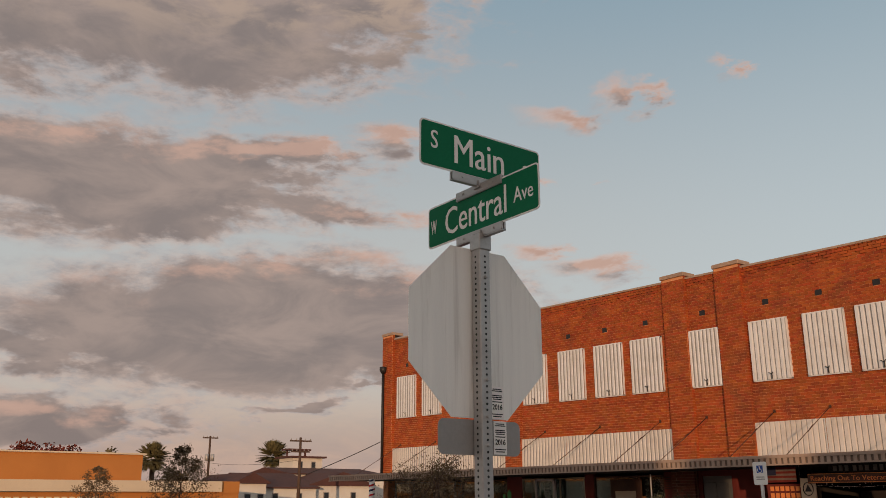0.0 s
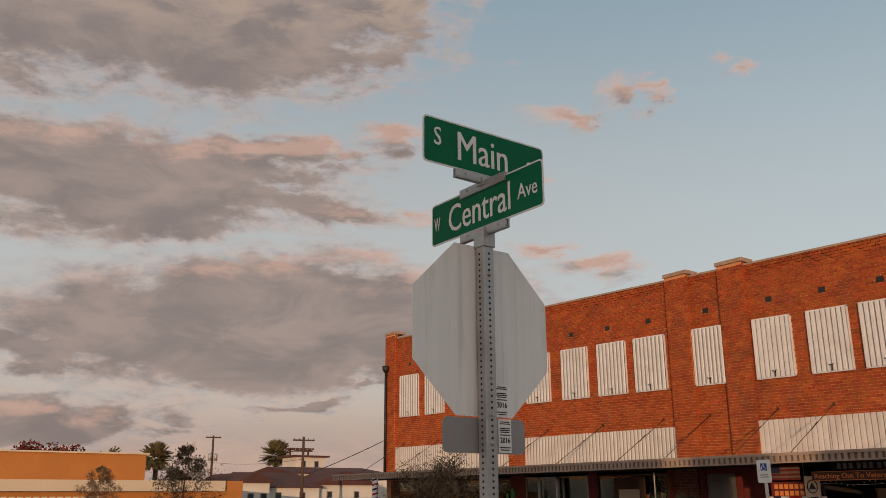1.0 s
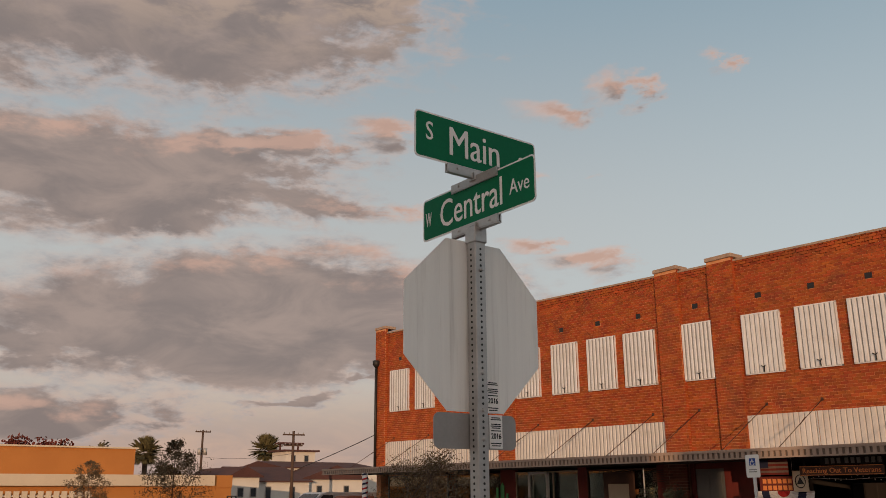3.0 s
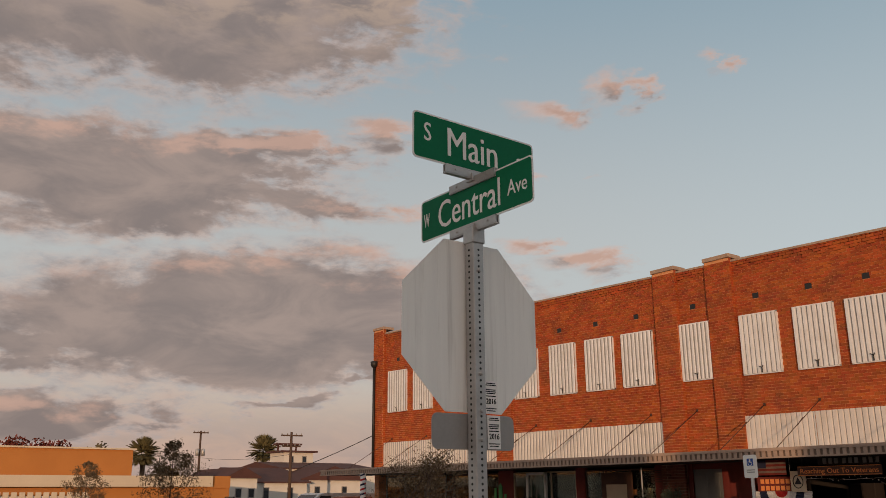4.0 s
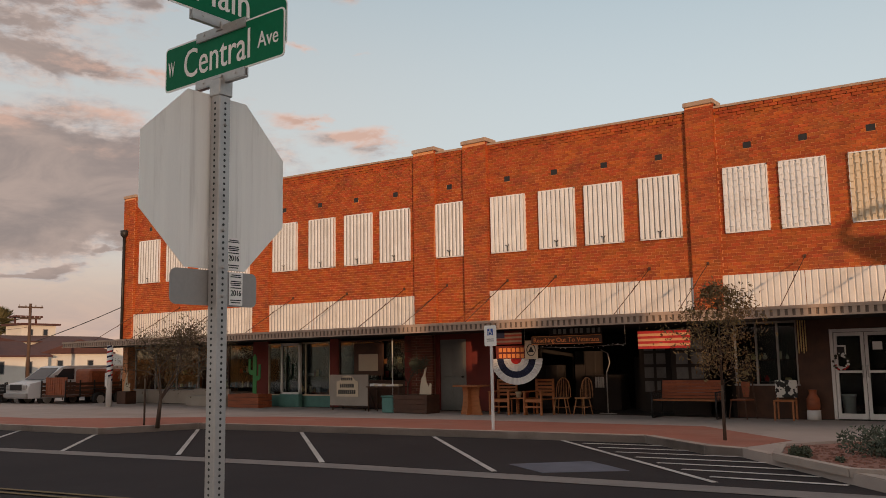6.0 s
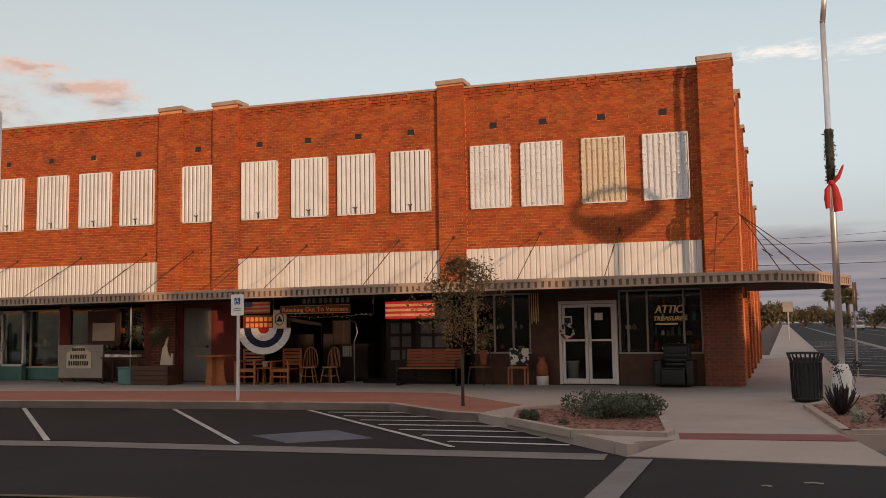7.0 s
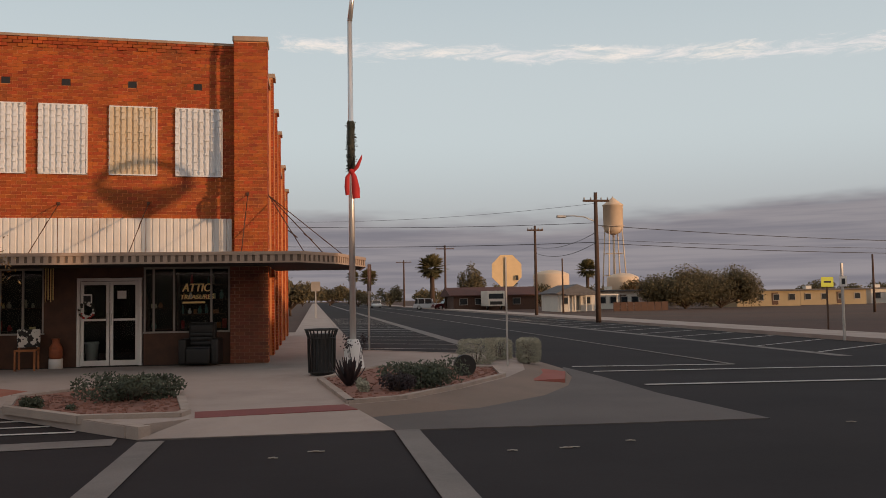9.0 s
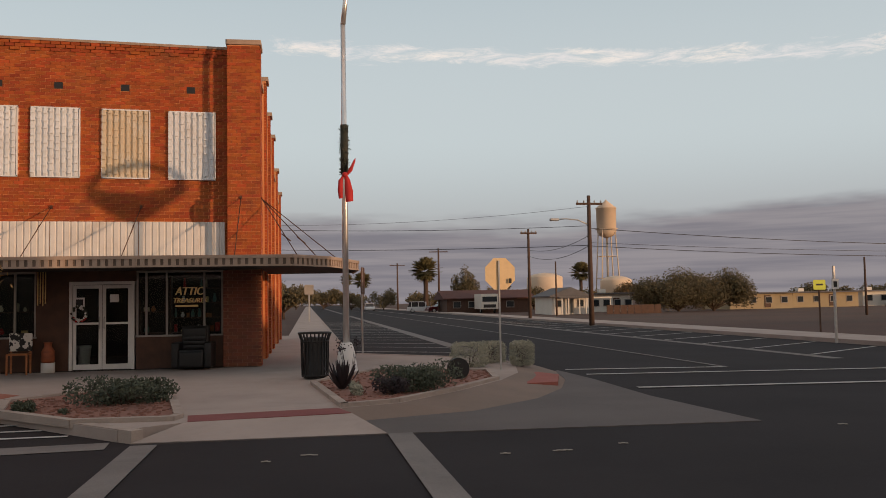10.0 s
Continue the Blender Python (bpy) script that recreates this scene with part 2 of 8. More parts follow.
M["paver"] = surf("red_paver", (0.34, 0.115, 0.08), (0.25, 0.09, 0.065), 1.5, 0.9, 0.2, fine=60, per_object=0.12, stain=(0.32, 0.22, 0.17), stain_scale=0.6, stain_amount=0.3)
M["red_paint"] = surf("red_strip_concrete", (0.24, 0.075, 0.07), (0.19, 0.06, 0.055), 1.5, 0.85, 0.2)
M["line"] = surf("white_road_paint", (0.56, 0.53, 0.50), (0.36, 0.34, 0.32), 1.2, 0.8, 0.2, fine=60, stain=(0.12, 0.11, 0.10), stain_scale=2.5, stain_amount=0.5)
M["line_old"] = surf("faded_concrete_band", (0.22, 0.195, 0.18), (0.16, 0.14, 0.13), 1.2, 0.85, 0.2, fine=60, stain=(0.10, 0.09, 0.085), stain_scale=1.0, stain_amount=0.5)
M["yellow_line"] = surf("yellow_road_paint", (0.20, 0.135, 0.055), (0.11, 0.078, 0.04), 2.0, 0.8, 0.1)
M["dirt"] = surf("dry_dirt", (0.098, 0.050, 0.034), (0.064, 0.035, 0.026), 0.12, 0.98, 0.4, fine=8, stain=(0.060, 0.046, 0.032), stain_scale=0.06, stain_amount=0.6, bump_dist=0.05)
M["gravel"] = surf("red_gravel", (0.30, 0.145, 0.11), (0.19, 0.10, 0.075), 6.0, 0.95, 0.6, fine=40, bump_dist=0.02)
M["canopy"] = surf("tan_canopy_metal", (0.42, 0.31, 0.235), (0.32, 0.235, 0.18), 1.5, 0.6, 0.1, stain=(0.18, 0.12, 0.09), stain_scale=0.9, stain_amount=0.4)
# Brown that stands in for the shade between the fascia ribs
M["fascia_shade"] = surf("shade_brown_backing", (0.16, 0.115, 0.085), (0.11, 0.08, 0.06), 1.5, 0.7, 0.1)
# One grey for both grime and the shade in the grooves
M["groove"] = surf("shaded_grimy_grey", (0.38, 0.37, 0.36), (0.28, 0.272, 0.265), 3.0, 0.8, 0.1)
# Near-black brown; on french doors and cabinets it stands in for gloom
M["dark"] = surf("near_black_brown", (0.035, 0.026, 0.022), (0.022, 0.017, 0.015), 1.5, 0.8, 0.1)
M["black"] = surf("black_metal", (0.016, 0.015, 0.015), (0.025, 0.023, 0.022), 5.0, 0.5, 0.1)
M["galv"] = surf("galvanised_steel", (0.50, 0.485, 0.465), (0.40, 0.39, 0.375), 6.0, 0.45, 0.08, metal=0.45, stain=(0.25, 0.18, 0.14), stain_scale=3.0, stain_amount=0.25)
M["steel"] = surf("bright_steel", (0.80, 0.78, 0.76), (0.72, 0.70, 0.68), 5.0, 0.32, 0.03, metal=0.8)
M["alu"] = surf("bare_aluminium_sheet", (0.93, 0.92, 0.87), (0.85, 0.84, 0.80), 2.0, 0.5, 0.05, metal=0.0, stretch=(14, 14, 0.7), stain=(0.36, 0.32, 0.27), stain_scale=1.2, stain_amount=0.4)
M["grey_sheet"] = surf("grey_sheet", (0.34, 0.325, 0.31), (0.29, 0.28, 0.265), 2.0, 0.5, 0.05, metal=0.1)
M["green_sign"] = surf("green_sign_sheeting", (0.003, 0.165, 0.070), (0.003, 0.14, 0.060), 3.0, 0.6, 0.0, spec=0.15)
M["white_sign"] = surf("white_sign_sheeting", (0.90, 0.87, 0.82), (0.83, 0.80, 0.76), 3.0, 0.5, 0.0)
M["blue_sign"] = surf("blue_sign_sheeting", (0.03, 0.09, 0.35), (0.03, 0.08, 0.30), 3.0, 0.5, 0.0)
M["ink"] = surf("black_ink", (0.02, 0.02, 0.02), (0.03, 0.03, 0.03), 3.0, 0.7, 0.0)
M["glass"] = glass("shop_glass")
M["red_wall"] = surf("dark_red_wall", (0.20, 0.03, 0.02), (0.14, 0.024, 0.018), 1.5, 0.7, 0.15, stain=(0.08, 0.02, 0.015), stain_scale=1.0, stain_amount=0.4)
M["wood"] = surf("warm_wood", (0.44, 0.16, 0.055), (0.28, 0.10, 0.035), 4.0, 0.6, 0.2, stretch=(1, 1, 6))
M["wood_dark"] = surf("dark_wood", (0.10, 0.045, 0.025), (0.055, 0.026, 0.016), 4.0, 0.65, 0.2)
M["cream"] = surf("cream_paint", (0.62, 0.52, 0.38), (0.52, 0.43, 0.31), 2.0, 0.75, 0.1)
M["white_paint"] = surf("white_paint", (0.74, 0.72, 0.69), (0.64, 0.62, 0.60), 2.0, 0.6, 0.05)
M["teal"] = surf("teal_tile", (0.10, 0.23, 0.20), (0.07, 0.17, 0.15), 4.0, 0.5, 0.1)
# Near-black base colour stands in for the unlit depth of the shops
M["interior"] = surf("interior_gloom", (0.030, 0.022, 0.018), (0.015, 0.012, 0.010), 1.2, 0.9, 0.0)
M["cream_metal"] = surf("yellowed_corrugated_metal", (0.70, 0.58, 0.42), (0.60, 0.50, 0.36), 2.5, 0.5, 0.1, stain=(0.72, 0.70, 0.66), stain_scale=1.5, stain_amount=0.5)
M["band_metal"] = surf("band_metal", (0.78, 0.74, 0.70), (0.64, 0.60, 0.56), 1.2, 0.5, 0.1, stain=(0.40, 0.31, 0.24), stain_scale=1.0, stain_amount=0.35)
M["frame_grey"] = surf("pale_window_frame", (0.34, 0.31, 0.28), (0.26, 0.24, 0.22), 2.0, 0.6, 0.05)
M["pale_base"] = surf("pale_tile_base", (0.36, 0.31, 0.26), (0.28, 0.24, 0.20), 1.5, 0.7, 0.1)
M["grey_door"] = surf("grey_green_paint", (0.22, 0.22, 0.20), (0.16, 0.16, 0.15), 2.0, 0.6, 0.1)
M["pane_dim"] = surf("dim_pane", (0.16, 0.15, 0.14), (0.10, 0.09, 0.09), 3.0, 0.25, 0.0)
M["leaf_olive"] = surf("olive_leaves", (0.130, 0.100, 0.046), (0.074, 0.062, 0.032), 3.0, 0.8, 0.0, per_object=0.35, island=True)
M["leaf_brown"] = surf("bronze_leaves", (0.20, 0.10, 0.036), (0.105, 0.090, 0.038), 2.5, 0.8, 0.0, per_object=0.4, island=True)
M["leaf_dry"] = surf("dry_dark_twigs", (0.17, 0.115, 0.062), (0.095, 0.075, 0.045), 2.5, 0.85, 0.0, per_object=0.35, island=True)
M["leaf_grey"] = surf("grey_green_leaves", (0.38, 0.36, 0.27), (0.27, 0.265, 0.20), 3.0, 0.85, 0.0, per_object=0.3, island=True)
M["leaf_green"] = surf("dark_green_leaves", (0.085, 0.098, 0.062), (0.05, 0.06, 0.04), 3.0, 0.75, 0.0, per_object=0.35, island=True)
M["leaf_agave"] = surf("purple_agave", (0.035, 0.022, 0.026), (0.022, 0.016, 0.018), 4.0, 0.6, 0.0)
M["leaf_palm"] = surf("palm_fronds", (0.17, 0.145, 0.065), (0.10, 0.09, 0.042), 1.0, 0.8, 0.0, per_object=0.3, island=True)
M["leaf_red"] = surf("dark_red_leaves", (0.16, 0.03, 0.02), (0.09, 0.022, 0.016), 1.0, 0.85, 0.0, per_object=0.3, island=True)
M["bark"] = surf("bark", (0.10, 0.065, 0.045), (0.06, 0.04, 0.03), 8.0, 0.95, 0.4, stretch=(1, 1, 0.3))
M["tan_stucco"] = surf("ochre_stucco", (0.50, 0.205, 0.052), (0.42, 0.165, 0.042), 0.4, 0.92, 0.2, fine=20)
M["pale_stucco"] = surf("pale_stucco", (0.66, 0.56, 0.42), (0.57, 0.48, 0.36), 0.5, 0.92, 0.2, fine=20)
M["white_stucco"] = surf("white_stucco", (0.72, 0.68, 0.60), (0.62, 0.58, 0.52), 0.5, 0.92, 0.15, fine=20)
M["roof_red"] = surf("red_brown_roof", (0.11, 0.045, 0.035), (0.075, 0.033, 0.028), 0.8, 0.85, 0.3, fine=15)
M["pole_wood"] = surf("pole_wood", (0.11, 0.065, 0.045), (0.07, 0.045, 0.033), 3.0, 0.95, 0.3)
M["tank_cream"] = surf("cream_tank_paint", (0.70, 0.55, 0.40), (0.60, 0.46, 0.33), 0.4, 0.6, 0.05)
M["car_white"] = surf("white_car_paint", (0.62, 0.62, 0.62), (0.58, 0.58, 0.58), 1.0, 0.3, 0.0, spec=0.5)
M["car_red"] = surf("maroon_car_paint", (0.10, 0.012, 0.015), (0.09, 0.011, 0.014), 1.0, 0.3, 0.0, spec=0.5)
M["car_dark"] = surf("dark_car_paint", (0.05, 0.05, 0.055), (0.04, 0.04, 0.045), 1.0, 0.3, 0.0, spec=0.5)
M["car_glass"] = surf("car_glass", (0.03, 0.035, 0.04), (0.025, 0.03, 0.035), 1.0, 0.1, 0.0, spec=0.6)
M["rubber"] = surf("tyre_rubber", (0.018, 0.018, 0.018), (0.028, 0.027, 0.026), 6.0, 0.85, 0.1)
M["red_cloth"] = surf("red_cloth", (0.50, 0.03, 0.03), (0.36, 0.022, 0.022), 6.0, 0.8, 0.2)
M["garland"] = surf("dark_garland", (0.022, 0.030, 0.020), (0.05, 0.045, 0.035), 20.0, 0.8, 0.4)
M["navy"] = surf("navy_cloth", (0.02, 0.025, 0.06), (0.015, 0.018, 0.045), 4.0, 0.85, 0.1)
M["leather"] = surf("black_leather", (0.008, 0.0075, 0.0075), (0.013, 0.012, 0.012), 6.0, 0.45, 0.15)
M["cactus"] = surf("green_painted_board", (0.06, 0.26, 0.08), (0.05, 0.20, 0.06), 3.0, 0.7, 0.1)
M["yellow_sign"] = surf("yellow_green_sheeting", (0.55, 0.60, 0.04), (0.48, 0.52, 0.04), 3.0, 0.5, 0.0)
M["gold_letters"] = surf("gold_letter_paint", (0.90, 0.70, 0.32), (0.82, 0.60, 0.25), 3.0, 0.6, 0.0)
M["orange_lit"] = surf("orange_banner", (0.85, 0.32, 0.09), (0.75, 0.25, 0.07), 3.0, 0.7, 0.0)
M["ramp"] = surf("tan_pavement", (0.24, 0.175, 0.14), (0.18, 0.135, 0.108), 0.8, 0.9, 0.2, fine=60, stain=(0.18, 0.135, 0.11), stain_scale=0.7, stain_amount=0.4)
M["wood_light"] = surf("honey_wood", (0.42, 0.20, 0.085), (0.32, 0.145, 0.06), 5.0, 0.5, 0.1)
M["bench_wood"] = surf("reddish_wood", (0.36, 0.095, 0.033), (0.18, 0.05, 0.022), 3.0, 0.55, 0.15, stretch=(0.5, 3, 3))


def patterned():
    mt = bpy.data.materials.new("patterned_cloth")
    n = Net(nodes_of(mt))
    v = n.noise(n.add("ShaderNodeNewGeometry").outputs["Position"], 9.0, 2.0)
    p = n.add("ShaderNodeBsdfPrincipled")
    n.put(p.inputs["Base Color"], n.mix(n.smooth(v, 0.48, 0.52), (0.02, 0.02, 0.02), (0.6, 0.58, 0.54)))
    p.inputs["Roughness"].default_value = 0.85
    n.t.links.new(p.outputs[0], n.add("ShaderNodeOutputMaterial").inputs[0])
    return mt


M["patterned"] = patterned()
M["roof_grey"] = surf("grey_shingle_roof", (0.16, 0.15, 0.15), (0.11, 0.105, 0.105), 1.0, 0.9, 0.2)
M["apron"] = surf("worn_apron_concrete", (0.135, 0.115, 0.108), (0.095, 0.082, 0.078), 0.5, 0.9, 0.2, fine=60, stain=(0.10, 0.088, 0.08), stain_scale=0.5, stain_amount=0.5)
M["tan_dull"] = surf("dull_tan_stucco", (0.42, 0.33, 0.20), (0.34, 0.27, 0.165), 0.5, 0.92, 0.15, fine=20)


# ---- mesh helpers ----
def bx(bm, x0, y0, z0, x1, y1, z1, tilt=None):
    v = [bm.verts.new(p) for p in ((x0, y0, z0), (x1, y0, z0), (x1, y1, z0), (x0, y1, z0), (x0, y0, z1), (x1, y0, z1), (x1, y1, z1), (x0, y1, z1))]
    for q in ((0, 3, 2, 1), (4, 5, 6, 7), (0, 1, 5, 4), (1, 2, 6, 5), (2, 3, 7, 6), (3, 0, 4, 7)):
        bm.faces.new([v[i] for i in q])
    if tilt is not None:
        bmesh.ops.transform(bm, matrix=tilt, verts=v)
    return v


def rod(bm, a, b, r0, r1=None, n=8, caps=True):
    a, b = Vector(a), Vector(b)
    r1 = r0 if r1 is None else r1
    w = (b - a).normalized()
    u = w.orthogonal().normalized()
    s = w.cross(u)
    rings = []
    for c, r in ((a, r0), (b, r1)):
        rings.append([bm.verts.new(c + (u * math.cos(2 * math.pi * i / n) + s * math.sin(2 * math.pi * i / n)) * r) for i in range(n)])
    for i in range(n):
        f = bm.faces.new((rings[0][i], rings[0][(i + 1) % n], rings[1][(i + 1) % n], rings[1][i]))
        f.smooth = n > 5
    if caps:
        bm.faces.new(rings[0][::-1])
        bm.faces.new(rings[1])


def tube(bm, pts, r, n=6):
    """A continuous round bar through pts; r: one radius, or one for each point."""
    pts = [Vector(p) for p in pts]
    rings, u = [], None
    for i, p in enumerate(pts):
        w = (pts[min(i + 1, len(pts) - 1)] - pts[max(i - 1, 0)]).normalized()
        if u is None or abs(u.dot(w)) > 0.95:
            u = w.orthogonal()
        u = (u - w * u.dot(w)).normalized()
        s = w.cross(u)
        rr = r[i] if isinstance(r, (list, tuple)) else r
        rings.append([bm.verts.new(p + (u * math.cos(2 * math.pi * k / n) + s * math.sin(2 * math.pi * k / n)) * rr) for k in range(n)])
    for a, b in zip(rings, rings[1:]):
        for k in range(n):
            bm.faces.new((a[k], a[(k + 1) % n], b[(k + 1) % n], b[k])).smooth = n > 4
    bm.faces.new(rings[0][::-1])
    bm.faces.new(rings[-1])


def lathe(bm, profile, n=20, c=(0, 0, 0)):
    """profile: (radius, z) from bottom to top."""
    rings = [[bm.verts.new((c[0] + r * math.cos(2 * math.pi * i / n), c[1] + r * math.sin(2 * math.pi * i / n), c[2] + z)) for i in range(n)] for r, z in profile]
    for a, b in zip(rings, rings[1:]):
        for i in range(n):
            bm.faces.new((a[i], a[(i + 1) % n], b[(i + 1) % n], b[i])).smooth = True
    bm.faces.new(rings[0][::-1])
    bm.faces.new(rings[-1])


def slab(bm, outline, z0, z1):
    """A flat plate with the given outline (x, y), counter-clockwise."""
    lo = [bm.verts.new((x, y, z0)) for x, y in outline]
    hi = [bm.verts.new((x, y, z1)) for x, y in outline]
    k = len(outline)
    bm.faces.new(hi)
    bm.faces.new(lo[::-1])
    for i in range(k):
        bm.faces.new((lo[i], lo[(i + 1) % k], hi[(i + 1) % k], hi[i]))


def plate(bm, outline, y0, y1, xz=True):
    """An upright plate: outline (x, z), between two depths y."""
    a = [bm.verts.new((x, y0, z)) for x, z in outline]
    b = [bm.verts.new((x, y1, z)) for x, z in outline]
    k = len(outline)
    bm.faces.new(a)
    bm.faces.new(b[::-1])
    for i in range(k):
        bm.faces.new((a[(i + 1) % k], a[i], b[i], b[(i + 1) % k]))


def strip(bm, pts, width, z, thick=0.004):
    """A painted line along pts (x, y)."""
    for (ax, ay), (cx, cy) in zip(pts, pts[1:]):
        d = Vector((cx - ax, cy - ay))
        s = Vector((-d.y, d.x)).normalized() * width / 2
        slab(bm, [(ax - s.x, ay - s.y), (cx - s.x, cy - s.y), (cx + s.x, cy + s.y), (ax + s.x, ay + s.y)][::1], z, z + thick)


def mesh_of(bm, name, material):
    me = bpy.data.meshes.new(name)
    bmesh.ops.recalc_face_normals(bm, faces=bm.faces)
    bm.to_mesh(me)
    bm.free()
    me.materials.append(material)
    return me


def bevel(bm, width, seg=1):
    bmesh.ops.bevel(bm, geom=list(bm.edges), offset=width, segments=seg, affect="EDGES", profile=0.7)
    return bm


def part(name, bm, material, parent, label=""):
    ob = new(name, mesh_of(bm, name, material))
    ob.parent = parent
    if label:
        ob["label"] = label
    return ob


def share(name, mesh, parent, m=None, label=""):
    ob = new(name, mesh)
    ob.parent = parent
    if m is not None:
        ob.matrix_basis = m
    if label:
        ob["label"] = label
    return ob


def thing(name, at, label, category, group="", kind=""):
    ob = new(name)
    ob.empty_display_size = 0.1
    ob.matrix_basis = at if isinstance(at, Matrix) else Matrix.Translation(at)
    return tagged(ob, label, category, group, kind)


def solid(name, bm, material, label="", category="", kind="structure", group=""):
    ob = new(name, mesh_of(bm, name, material))
    return tagged(ob, label, category, group, kind)


def text_part(name, words, size, material, parent, m, width=None, label="", depth=0.0008, squeeze=1.0, bold=0.025, shear=0.0):
    """Raised letters turned into a mesh; m: pose of the left end of the base line, or the centre."""
    cu = bpy.data.curves.new(name, "FONT")
    cu.body, cu.size, cu.extrude, cu.align_x, cu.resolution_u, cu.shear = words, size, depth, "CENTER", 3, shear
    tmp = bpy.data.objects.new(name, cu)
    scene.collection.objects.link(tmp)
    me = bpy.data.meshes.new_from_object(tmp.evaluated_get(bpy.context.evaluated_depsgraph_get()))
    bpy.data.objects.remove(tmp)
    bpy.data.curves.remove(cu)
    xs = [v.co.x for v in me.vertices]
    k = squeeze if width is None else width / (max(xs) - min(xs))
    me.transform(Matrix.Diagonal((k, 1, 1, 1)))
    both = bmesh.new()          # a second copy, a hair aside and proud, gives the strokes their weight
    both.from_mesh(me)
    me.transform(Matrix.Translation((size * bold, 0, 0.0004)))
    both.from_mesh(me)
    both.to_mesh(me)
    both.free()
    me.materials.clear()
    me.materials.append(material)
    ob = new(name, me)
    ob.parent = parent
    ob.matrix_basis = m
    if label:
        ob["label"] = label
    return ob


def rz(deg):
    return pose(0, 0, 0, 0, 0, deg)

# ---- ground, roads, pavements ----
ROAD = -0.14
bm = bmesh.new()
slab(bm, [(-900, -900), (900, -900), (900, 900), (-900, 900)], -0.6, -0.17)
solid("ground", bm, M["dirt"], "dry bare dirt ground reaching the horizon", "ground")
bm = bmesh.new()
slab(bm, [(-400, -18.3), (4.0, -18.3), (6.6, -21.0), (6.6, -400), (18.5, -400), (18.5, 600), (2.3, 600), (2.3, 4.0), (-4, -2.0), (-34, -2.0), (-400, -2.0)], -0.4, ROAD)
solid("road", bm, M["asphalt"], "worn dark grey asphalt street crossing", "road")
# parking bays a shade darker than the lanes
bm = bmesh.new()
slab(bm, [(-60, -17.0), (-23.0, -13.2), (-15.3, -11.9), (-9.0, -10.85), (-1.3, -10.25), (-3.8, -7.0), (-6.3, -5.4), (-17.6, -6.4), (-18.3, -9.2), (-28, -9.9), (-60, -12.5)], ROAD - 0.1, ROAD + 0.004)
solid("road_bays", bm, M["asphalt_bay"], "dark asphalt diagonal parking bays", "parking bays")
# far pavement in front of the shops
KERB = [(-60, -12.8), (-28, -10.1), (-18.55, -9.35), (-17.75, -7.05), (-12, -6.25), (-6.3, -5.6), (-4.65, -6.95), (-3.95, -7.15), (-0.95, -10.4)]
CORNER = [(1.72, -9.15), (3.4, -8.6), (4.7, -7.3), (5.5, -5.9), (6.05, -4.3), (6.45, -2.2), (6.5, 0.4), (6.1, 1.6), (2.3, 4.4), (2.3, 420)]
INNER = [(1.52, -8.8), (2.35, -8.45), (3.42, -7.1), (4.52, -5.4), (5.2, -3.9), (5.6, -2.0), (5.65, 0.2), (5.3, 1.2)]
bm = bmesh.new()
slab(bm, KERB[:-1] + [(-1.15, -10.2), (-0.45, -9.7), (1.55, -9.35)] + INNER + [(2.3, 4.4), (2.3, 420), (0.2, 420), (0.2, 20), (-34, 20), (-34, 2), (-60, 2)], -0.3, 0.0)
solid("pavement", bm, M["concrete"], "pale concrete pavement along the shops", "pavement")
bm = bmesh.new()
for pts in (KERB, [INNER[-1], (2.3, 4.4), (2.3, 60)]):
    for (ax, ay), (cx, cy) in zip(pts, pts[1:]):
        d = Vector((cx - ax, cy - ay))
        k = max(1, round(d.length / 3.0))
        s = Vector((-d.y, d.x)).normalized() * 0.16
        for i in range(k):
            a, c = Vector((ax, ay)) + d * (i / k), Vector((ax, ay)) + d * ((i + 1) / k) - d.normalized() * 0.012
            slab(bm, [tuple(a), tuple(c), tuple(c + s), tuple(a + s)], -0.3, 0.012)
solid("kerb", bm, M["kerb"], "weathered pale concrete kerb", "kerb")
# paver strip
bm = bmesh.new()
slab(bm, [(-34, -10.3), (-28, -9.85), (-18.7, -9.1), (-18.0, -6.85), (-12, -6.02), (-6.35, -5.35), (-4.7, -6.7), (-4.0, -6.9), (-3.7, -5.4), (-6.2, -2.9), (-12, -3.2), (-18, -4.2), (-24, -7.6), (-34, -8.7)], -0.05, 0.004)
solid("pavement_pavers", bm, M["paver"], "red brick paver strip beside the kerb", "paver strip")
# crossing ramp, red strip and concrete apron
bm = bmesh.new()
slab(bm, [(-0.95, -10.45), (2.04, -10.44), (6.72, -10.62), (6.5, -7.5), (6.6, -4.4), (6.55, -2.0), (6.45, -2.2), (6.05, -4.3), (5.5, -5.9), (4.7, -7.3), (3.4, -8.6), (1.72, -9.15), (1.62, -9.35), (-0.42, -9.65)], -0.3, -0.128)
solid("pavement_apron", bm, M["apron"], "pale concrete corner apron at road level", "apron")
bm = bmesh.new()
q = [(-0.95, -10.42, -0.122), (2.0, -10.44, -0.122), (1.62, -9.32, 0.002), (-0.45, -9.68, 0.002)]
top = [bm.verts.new(c) for c in q]
low = [bm.verts.new((c[0], c[1], -0.25)) for c in q]
bm.faces.new(top)
for i in range(4):
    bm.faces.new((low[i], low[(i + 1) % 4], top[(i + 1) % 4], top[i]))
solid("pavement_crossing_ramp", bm, M["concrete"], "pale concrete ramp down to the crosswalk", "ramp")
bm = bmesh.new()
ramp = [(1.6, -9.3)] + CORNER[1:8]
hi = [bm.verts.new((x, y, 0.003)) for x, y in INNER]
lo = [bm.verts.new((x, y, -0.136)) for x, y in ramp]
